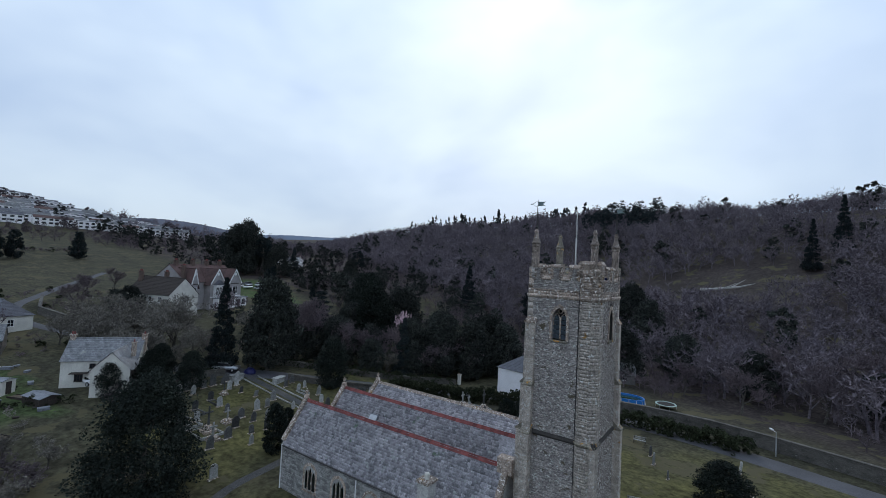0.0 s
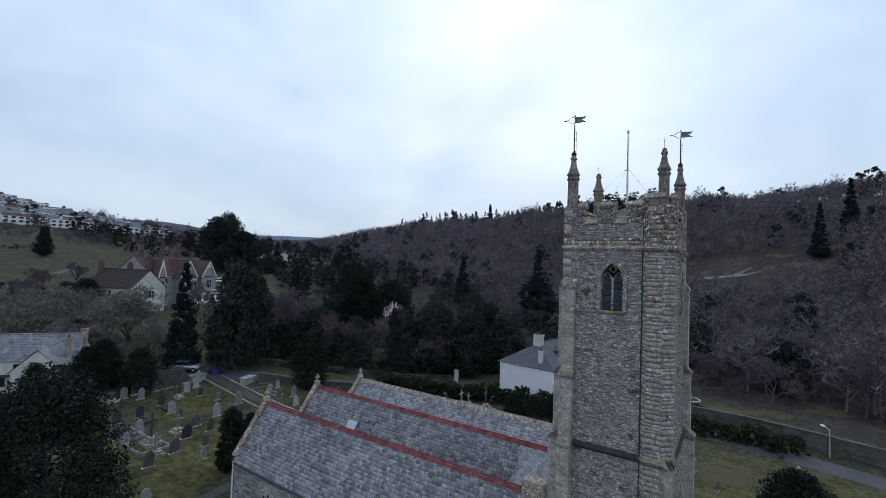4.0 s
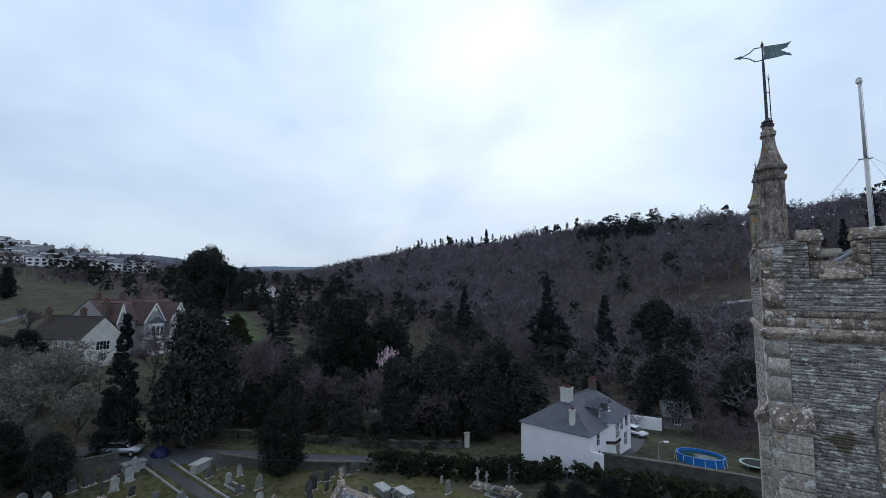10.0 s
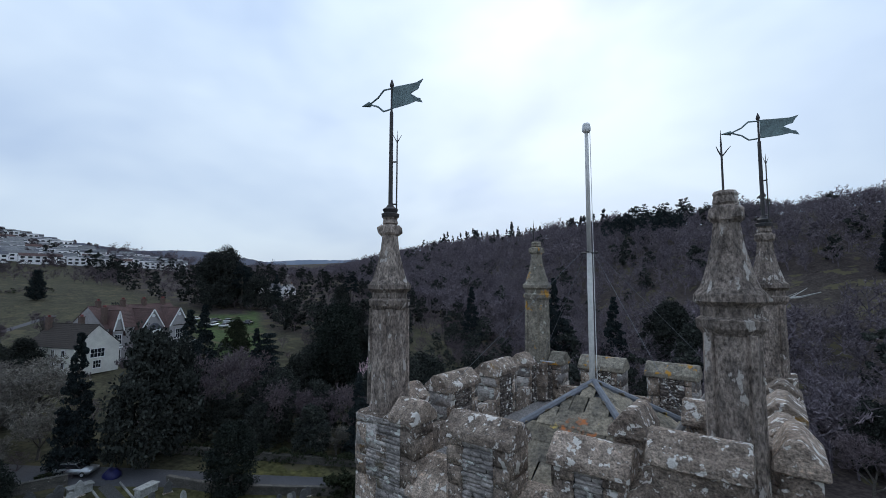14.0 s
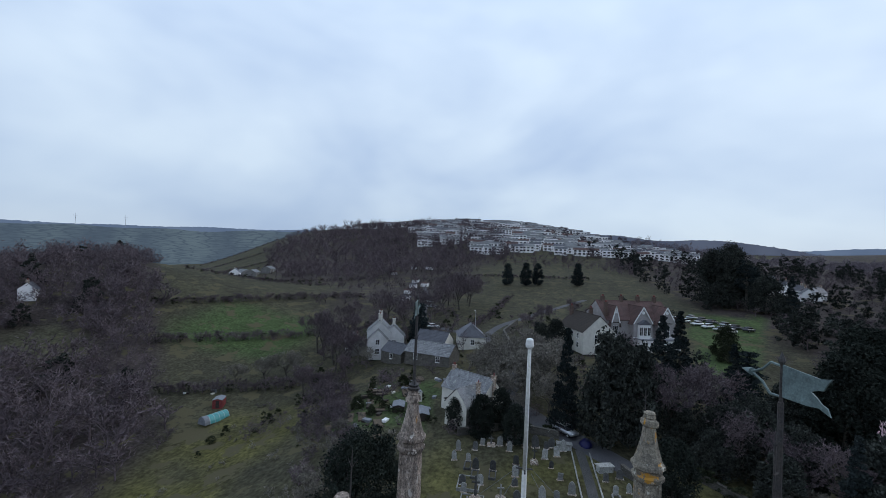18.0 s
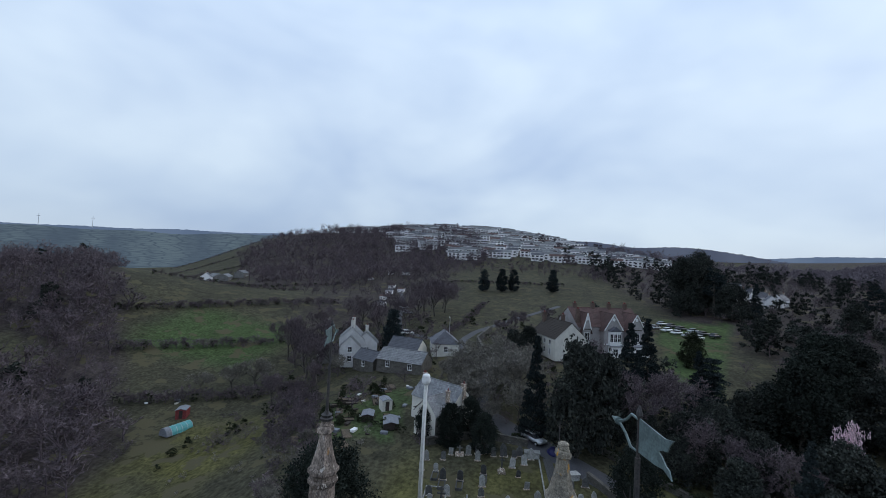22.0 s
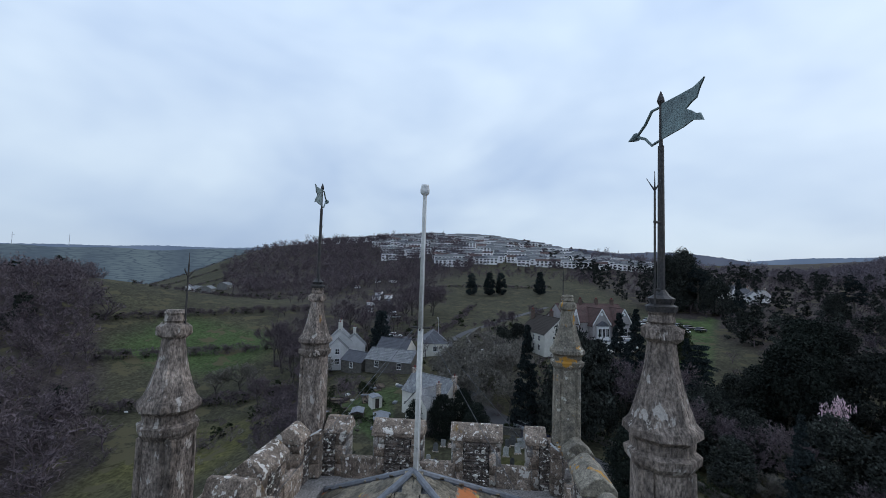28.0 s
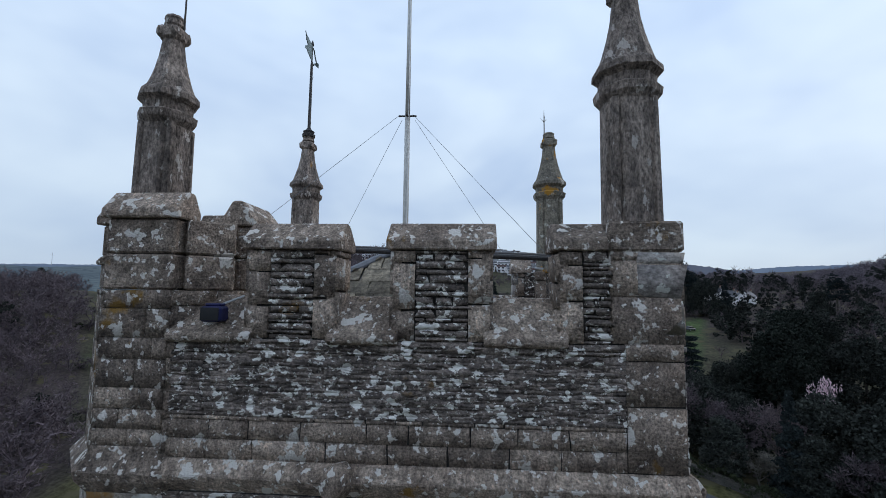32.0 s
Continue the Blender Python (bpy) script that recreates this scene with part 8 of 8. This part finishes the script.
def put_tilt(ob, x, y, turn, size=1.0, lean=(0, 0)):
    m = pose(x, y, ground(x, y), lean[0], lean[1], turn) @ Matrix.Diagonal((size, size, size, 1))
    if ob.name not in PLANTED:
        PLANTED.add(ob.name)
        ob.matrix_basis = m
        return ob
    return copy_thing_free(ob, m)


rg = random.Random(8)


def field_of_graves(x0, x1, y0, y1, rows, gap, turn, skip=0.25, cross=0.1, kerb=0.15, big=1.0):
    for k in range(rows):
        x = x0 + (x1 - x0) * (k + 0.5) / rows
        y = y0 + rg.uniform(0, gap)
        while y < y1:
            if rg.random() > skip:
                p = rg.random()
                px, py = x + rg.uniform(-.7, .7), y + rg.uniform(-.25, .25)
                if p < cross:
                    put_tilt(rg.choice(crosses), px, py, turn + rg.uniform(-8, 8), big * rg.uniform(0.8, 1.1))
                else:
                    put_tilt(rg.choice(stones), px, py, turn + rg.uniform(-9, 9), big * rg.uniform(0.8, 1.2), (rg.uniform(-6, 6), rg.uniform(-4, 4)))
                    if rg.random() < kerb:
                        put_tilt(rg.choice(kerbs[:2]), px + 1.2 * math.cos(radians(turn - 90)), py + 1.2 * math.sin(radians(turn - 90)), turn, 1.0)
            y += gap * rg.uniform(0.8, 1.4)


field_of_graves(-56, -36, -7.5, 8.0, 8, 2.0, 90, 0.30, 0.10, 0.2, 1.12)
field_of_graves(-57.5, -56.5, -4.0, 8.0, 1, 1.05, 90, 0.05, 0.05, 0.0, 1.25)
field_of_graves(-52, -38, 11.2, 14.5, 5, 1.7, 90, 0.25, 0.06, 0.1)
field_of_graves(-41, -30, 14.5, 21, 5, 1.9, 90, 0.30, 0.08, 0.2)
field_of_graves(-42.5, -39.5, 16.5, 24.5, 1, 0.8, 60, 0.1, 0.0, 0.0)
field_of_graves(-33, -12, 19.0, 30, 8, 2.6, 90, 0.45, 0.15, 0.35)
field_of_graves(-41, -32, -14.5, -8.5, 3, 2.4, 90, 0.4, 0.0, 0.1)
field_of_graves(-4, 12, 20, 34, 5, 4.2, 90, 0.5, 0.1, 0.2)
for x, y, s in ((-43.5, -3.9, 1.35), (-41.0, -4.6, 1.25), (-28.1, 30.3, 1.3), (-27.2, 30.8, 1.1), (-24.6, 31.2, 1.35)):
    put_tilt(crosses[1 if s > 1.3 else 0], x, y, 90, s)
for x, y in ((-47.0, -5.0), (-43.2, -4.3), (-24.9, 30.2)):
    put_tilt(kerbs[2], x, y, 90, 1.05)
for x, y, t in ((-34.6, 21.6, 70), (-32.4, 22.4, 75), (-57.2, 9.0 - 1.6, 0), (-52.5, 12.0, 20)):
    put_tilt(tomb, x, y, t)
for (ax, ay), (bx, by) in (((-56.5, 8.35), (-28.5, 8.25)), ((-56.5, 10.75), (-28.5, 10.75))):
    e = thing("path_kerb", label="pale stone edging along the path", category="kerb", group="path edgings")
    for k in range(14):
        p, q = [(ax + (bx - ax) * f, ay + (by - ay) * f) for f in (k / 14, (k + 1) / 14)]
        wall_quad("length", p, q, [ground(*p) - 0.2, ground(*q) - 0.2], [ground(*p) + 0.16, ground(*q) + 0.16], 0.16, GRAVE_PALE, e)
cover = thing("covered_mound", (-58.6, 10.6, ground(-58.6, 10.6)), "heap under a dark blue plastic sheet by the path", "sheet")
bm = bmesh.new()
bmesh.ops.create_icosphere(bm, subdivisions=3, radius=1.0)
for v in bm.verts:
    v.co = Vector((v.co.x * 1.1, v.co.y * 0.9, max(-0.05, v.co.z * 0.95))) * (1 + 0.18 * noise.noise(v.co * 2.3))
part("sheet", bm, NAVY, cover, smooth=True)


def bench(x, y, turn):
    b = thing("bench", (x, y, ground(x, y)), "weathered pale wooden bench on the grass", "bench", "benches", turn=turn)
    for k in range(4):
        bm = bmesh.new()
        box(bm, (-0.8, -0.2 + 0.11 * k, 0.43), (0.8, -0.11 + 0.11 * k, 0.47), 0.005)
        part("slat", bm, GRAVE_PALE, b)
    for k in range(3):
        bm = bmesh.new()
        box(bm, (-0.8, 0.24, 0.55 + 0.13 * k), (0.8, 0.28, 0.64 + 0.13 * k), 0.005)
        part("slat", bm, GRAVE_PALE, b)
    for sx in (-0.72, 0.72):
        for sy in (-0.18, 0.24):
            bm = bmesh.new()
            box(bm, (sx - 0.035, sy - 0.035, -0.1), (sx + 0.035, sy + 0.035, 0.9 if sy > 0 else 0.45), 0.005)
            part("leg", bm, TIMBER, b)


bench(2.2, 13.0, 15)
bench(-1.5, 34.5, 5)


# ---- the garden by the lane: pool, trampoline, lamp ----
pool = thing("garden_pool", (-7.6, 56.0, ground(-7.6, 56.0)), "round blue above-ground swimming pool with white struts", "pool")
bm = bmesh.new()
ringed(bm, [(2.9 * math.cos(k * math.pi / 16), 2.1 * math.sin(k * math.pi / 16)) for k in range(32)], [(2.8 * math.cos(k * math.pi / 16), 2.0 * math.sin(k * math.pi / 16)) for k in range(32)], 1.15, pose(0, 0, -0.1))
part("wall", bm, BLUE, pool)
bm = bmesh.new()
prism(bm, [(2.8 * math.cos(k * math.pi / 16), 2.0 * math.sin(k * math.pi / 16)) for k in range(32)], 0.8)
part("water", bm, WATER, pool)
bm = bmesh.new()
ringed(bm, [(2.98 * math.cos(k * math.pi / 16), 2.18 * math.sin(k * math.pi / 16)) for k in range(32)], [(2.78 * math.cos(k * math.pi / 16), 1.98 * math.sin(k * math.pi / 16)) for k in range(32)], 0.08, pose(0, 0, 1.05))
part("rim", bm, BLUE, pool)
for k in range(14):
    a = 2 * math.pi * k / 14
    bm = bmesh.new()
    tube(bm, (3.15 * math.cos(a), 2.35 * math.sin(a), -0.05), (2.95 * math.cos(a), 2.15 * math.sin(a), 1.0), 0.035, None, 6)
    part("strut", bm, PAINT, pool)
tramp = thing("trampoline", (-1.4, 58.0, ground(-1.4, 58.0)), "round trampoline with a pale green padded rim", "trampoline")
PAD = material("pale_green_pad", (0.36, 0.46, 0.42), (0.28, 0.36, 0.33), scale=2, fine=10)
bm = bmesh.new()
ringed(bm, [(1.8 * math.cos(k * math.pi / 12), 1.8 * math.sin(k * math.pi / 12)) for k in range(24)], [(1.5 * math.cos(k * math.pi / 12), 1.5 * math.sin(k * math.pi / 12)) for k in range(24)], 0.08, pose(0, 0, 0.7))
part("pad", bm, PAD, tramp)
bm = bmesh.new()
prism(bm, [(1.52 * math.cos(k * math.pi / 12), 1.52 * math.sin(k * math.pi / 12)) for k in range(24)], 0.02, pose(0, 0, 0.72))
part("mat", bm, RUBBER, tramp)
for k in range(6):
    a = 2 * math.pi * k / 6
    bm = bmesh.new()
    tube(bm, (1.7 * math.cos(a), 1.7 * math.sin(a), -0.05), (1.7 * math.cos(a), 1.7 * math.sin(a), 0.72), 0.03, None, 6)
    part("leg", bm, STEEL, tramp)


def street_lamp(x, y, high, turn=0.0, label="grey steel street lamp on a tall column"):
    s = thing("street_lamp", (x, y, ground(x, y)), label, "street lamp", "street lamps", turn=turn)
    bm = bmesh.new()
    tube(bm, (0, 0, -0.2), (0, 0, high), 0.09, 0.05, 8)
    part("column", bm, STEEL, s)
    bm = bmesh.new()
    tube(bm, (0, 0, high), (0.9, 0, high + 0.12), 0.035, None, 6)
    part("arm", bm, STEEL, s)
    bm = bmesh.new()
    box(bm, (0.7, -0.12, high + 0.02), (1.3, 0.12, high + 0.2), 0.03)
    part("lantern", bm, PAINT, s)


street_lamp(-124, -11.5, 6.5, 200)
street_lamp(14.0, 43.0, 3.2, 120, "short grey lamp post beside the lane")
street_lamp(-92, 0.5, 5.0, 60)
street_lamp(-12, 50.5, 3.0, 30, "thin pole in the house garden")


def car(x, y, turn, paint, label, size=1.0):
    c = thing("car", (x, y, ground(x, y) + 0.09), label, "car", "parked cars", turn=turn)
    bm = bmesh.new()
    prism(bm, [(-2.0, 0.35), (2.0, 0.35), (2.05, 0.75), (1.1, 0.88), (-1.75, 0.95), (-2.05, 0.8)], 1.7, frame_xz(0, 0.85, 0))
    bmesh.ops.bevel(bm, geom=list(bm.edges), offset=0.06, segments=2, affect="EDGES")
    part("body", bm, paint, c, smooth=True)
    bm = bmesh.new()
    prism(bm, [(-1.7, 0.92), (1.1, 0.86), (0.45, 1.40), (-1.25, 1.42)], 1.46, frame_xz(0, 0.73, 0))
    bmesh.ops.bevel(bm, geom=list(bm.edges), offset=0.04, segments=1, affect="EDGES")
    part("glasshouse", bm, GLASS, c)
    bm = bmesh.new()
    prism(bm, [(-1.25, 1.40), (0.5, 1.38), (0.35, 1.46), (-1.15, 1.48)], 1.4, frame_xz(0, 0.7, 0))
    part("roof", bm, paint, c)
    for sx in (-1.25, 1.3):
        for sy in (-0.8, 0.8):
            bm = bmesh.new()
            tube(bm, (sx, sy - 0.1, 0.31), (sx, sy + 0.1, 0.31), 0.31, None, 14)
            w = part("tyre", bm, RUBBER, c)
            bm = bmesh.new()
            tube(bm, (sx, sy - 0.11, 0.31), (sx, sy + 0.11, 0.31), 0.18, None, 10)
            part("rim", bm, STEEL, w)
    for sy in (-0.6, 0.6):
        bm = bmesh.new()
        box(bm, (1.98, sy - 0.16, 0.62), (2.06, sy + 0.16, 0.76), 0.02)
        part("headlight", bm, PAINT, c)
    return c


for x, y, t, p, l in ((-67.5, -9.3, 20, CAR_WHITE, "white estate car parked by the cottage"), (-17.4, 64.8, -25, CAR_WHITE, "white car parked on the house drive"),
                      (-61.5, 8.0, 40, CAR_SILVER, "silver car parked behind the churchyard trees"), (-133, -26, 120, CAR_WHITE, "white van parked up the lane"),
                      (-179, -37, 110, CAR_WHITE, "white van beside the gardens"), (-168, -33, 100, CAR_SILVER, "silver car on the steep lane")):
    car(x, y, t, p, l)
lot = [CAR_SILVER, CAR_WHITE, CAR_DARK, CAR_SILVER, CAR_DARK, CAR_WHITE]
lot_cars = {}
rs_lot = random.Random(31)
for k in range(12):
    f = (k // 2) / 5
    x, y = -157 + 17 * f + (k % 2) * 3.6, 61 + 10 * f - (k % 2) * 6.5
    m = lot[k % 6]
    if m.name in lot_cars:
        x, y = x + rs_lot.uniform(-0.4, 0.4), y + rs_lot.uniform(-0.5, 0.5)
        copy_thing(lot_cars[m.name], pose(x, y, ground(x, y) + 0.09, 0, 0, 120 + 180 * (k % 2) + rs_lot.uniform(-4, 4)) @ pose(0, 0, 0))
    else:
        lot_cars[m.name] = car(x, y, 120, m, "car in the manor car park")

# ---- allotments, tent and sheds ----
tent = thing("polytunnel", (-73.5, -59.0, ground(-73.5, -59.0)), "turquoise tarpaulin tunnel with a grey end on the grass", "tent", turn=165)
bm = bmesh.new()
hoop = [(1.15 * math.cos(math.pi * k / 8), 1.45 * math.sin(math.pi * k / 8)) for k in range(9)]
prism(bm, hoop, 4.4, Matrix(((0, 0, 1, -2.2), (1, 0, 0, 0), (0, 1, 0, 0), (0, 0, 0, 1))))
part("cover", bm, TARP, tent)
bm = bmesh.new()
prism(bm, [(x * 0.98, y * 1.05) for x, y in hoop], 1.1, Matrix(((0, 0, 1, -3.3), (1, 0, 0, 0), (0, 1, 0, 0), (0, 0, 0, 1))))
part("porch_end", bm, LEAD, tent, "grey tarpaulin porch")
for k in range(5):
    bm = bmesh.new()
    for (a, b), (c, d) in zip(hoop, hoop[1:]):
        tube(bm, (-2.2 + 1.1 * k, a * 1.015, b * 1.015), (-2.2 + 1.1 * k, c * 1.015, d * 1.015), 0.03, None, 5)
    part("hoop", bm, STEEL, tent)


def shed(x, y, turn, l, w, h, wall, roof, label):
    s = thing("garden_shed", (x, y, ground(x, y)), label, "shed", "sheds", turn=turn)
    bm = bmesh.new()
    prism(bm, [(-w / 2, -0.2), (w / 2, -0.2), (w / 2, h), (0, h + w * 0.13), (-w / 2, h)], l, Matrix(((0, 0, 1, -l / 2), (1, 0, 0, 0), (0, 1, 0, 0), (0, 0, 0, 1))))
    part("body", bm, wall, s)
    for sgn in (-1, 1):
        bm = bmesh.new()
        d = Vector((0, -sgn * w / 2, w * 0.13))
        box(bm, (-l / 2 - 0.15, -d.length / 2 - 0.1, 0.0), (l / 2 + 0.15, d.length / 2 + 0.02, 0.06), 0, Matrix.Translation((0, sgn * w / 4, h + w * 0.065)) @ pose(0, 0, 0, -sgn * 14.6, 0, 0))
        part("roof_board", bm, roof, s)
    bm = bmesh.new()
    box(bm, (l / 2, -0.35, 0), (l / 2 + 0.04, 0.35, h * 0.92))
    part("door", bm, TIMBER, s)
    return s


shed(-79.0, -62.5, 20, 2.6, 2.0, 1.7, RED_PAINT, LEAD, "faded red garden shed in the field")
shed(-64.5, -14.8, 15, 3.6, 2.4, 0.9, TIMBER, LEAD, "dark timber shed with a grey felt roof")
shed(-67.5, -19.5, 10, 2.8, 2.0, 0.9, TIMBER, LEAD, "weathered garden shed between allotment plots")
shed(-71.5, -17.5, 30, 2.4, 1.8, 1.8, CREAM, LEAD, "small pale hut beside the cottage")
rs = random.Random(4)
for k in range(26):
    x, y = rs.uniform(-84, -58), rs.uniform(-30, -13)
    if math.hypot(x + 78, y + 11) < 8:
        continue
    l, w = rs.uniform(2.5, 5), rs.uniform(1.0, 1.8)
    b = thing("vegetable_bed", (x, y, ground(x, y)), "bare earth vegetable bed edged with boards", "garden bed", "allotment beds", turn=rs.choice((20, 25, 110)))
    bm = bmesh.new()
    box(bm, (-l / 2, -w / 2, -0.2), (l / 2, w / 2, 0.10), 0.03)
    part("soil", bm, EARTH, b)
    for sgn in (-1, 1):
        bm = bmesh.new()
        box(bm, (-l / 2, sgn * w / 2 - 0.03, -0.2), (l / 2, sgn * w / 2 + 0.03, 0.2))
        part("board", bm, TIMBER, b)
for k in range(36):
    x, y = (rs.uniform(-84, -58), rs.uniform(-30, -13)) if k < 30 else (rs.uniform(-86, -79), rs.uniform(-78, -66))
    s = rs.uniform(0.3, 0.7)
    kind = (0, 1, 2, 3, 2, 3, 2, 3, 2, 3)[k % 10]
    c = thing("garden_crate", (x, y, ground(x, y)), ("white plastic tub on the grass", "pale wooden crate standing between garden plots", "dark timber box among garden plots", "grey sheeted heap among garden plots")[kind], "crate", "garden clutter", turn=rs.uniform(0, 180))
    bm = bmesh.new()
    box(bm, (-s, -s * 0.6, -0.05), (s, s * 0.6, s * 0.55), 0.05)
    box(bm, (-s * 1.05, -s * 0.65, s * 0.55), (s * 1.05, s * 0.65, s * 0.63), 0.02)
    part("body", bm, (PAINT, CREAM, TIMBER, LEAD)[kind], c)
put(bush, -70, -28, 0, 0.5)
put(bush, -66, -24, 70, 0.35)
put(bush, -80, -22, 140, 0.45)
put(bush, -84, -27, 140, 0.5)
hedge_line(90, [(-54, -24), (-56, -30), (-60, -34), (-66, -38)], 1.9, 2.2, unit_shrub, PALE_TWIG, "straggling leafless hedge beside the plots", 0.7)
hedge_line(92, [(-62, -12), (-66, -20), (-74, -27), (-86, -30)], 1.3, 1.0, unit_leaf, HEDGE, "dark clipped hedge between garden plots", 0.7)
hedge_line(93, [(-72, -16), (-78, -20), (-88, -22)], 1.2, 0.8, unit_leaf, HEDGE, "dark clipped hedge behind the cottage", 0.7)
hedge_line(91, [(-86, -32), (-80, -26), (-70, -20), (-60, -14)], 0.9, 1.0, unit_shrub, TWIG, "low twiggy growth between the plots", 0.8)
# mast on the far ridge, and far pylons
for x, y, h in ((*along(45.6, 941), 26),):
    m_ = thing("radio_mast", (x, y, ground(x, y)), "thin radio mast on the far ridge", "mast")
    bm = bmesh.new()
    tube(bm, (0, 0, 0), (0, 0, h), 1.0, 0.5, 4)
    part("lattice", bm, STEEL, m_)

for x, y, h in ((-1303, -1549, 42), (-1410, -1452, 44)):
    m_ = thing("pylon", (x, y, 172 + 0.62 * fall(y)), "thin pylon on the hazy ridge", "pylon", "pylons on the ridge")
    bm = bmesh.new()
    tube(bm, (0, 0, 0), (0, 0, h), 1.1, 0.5, 4)
    part("lattice", bm, STEEL, m_)
    bm = bmesh.new()
    tube(bm, (-5, 3, h * 0.8), (5, -3, h * 0.8), 0.4, None, 4)
    part("crossarm", bm, STEEL, m_)
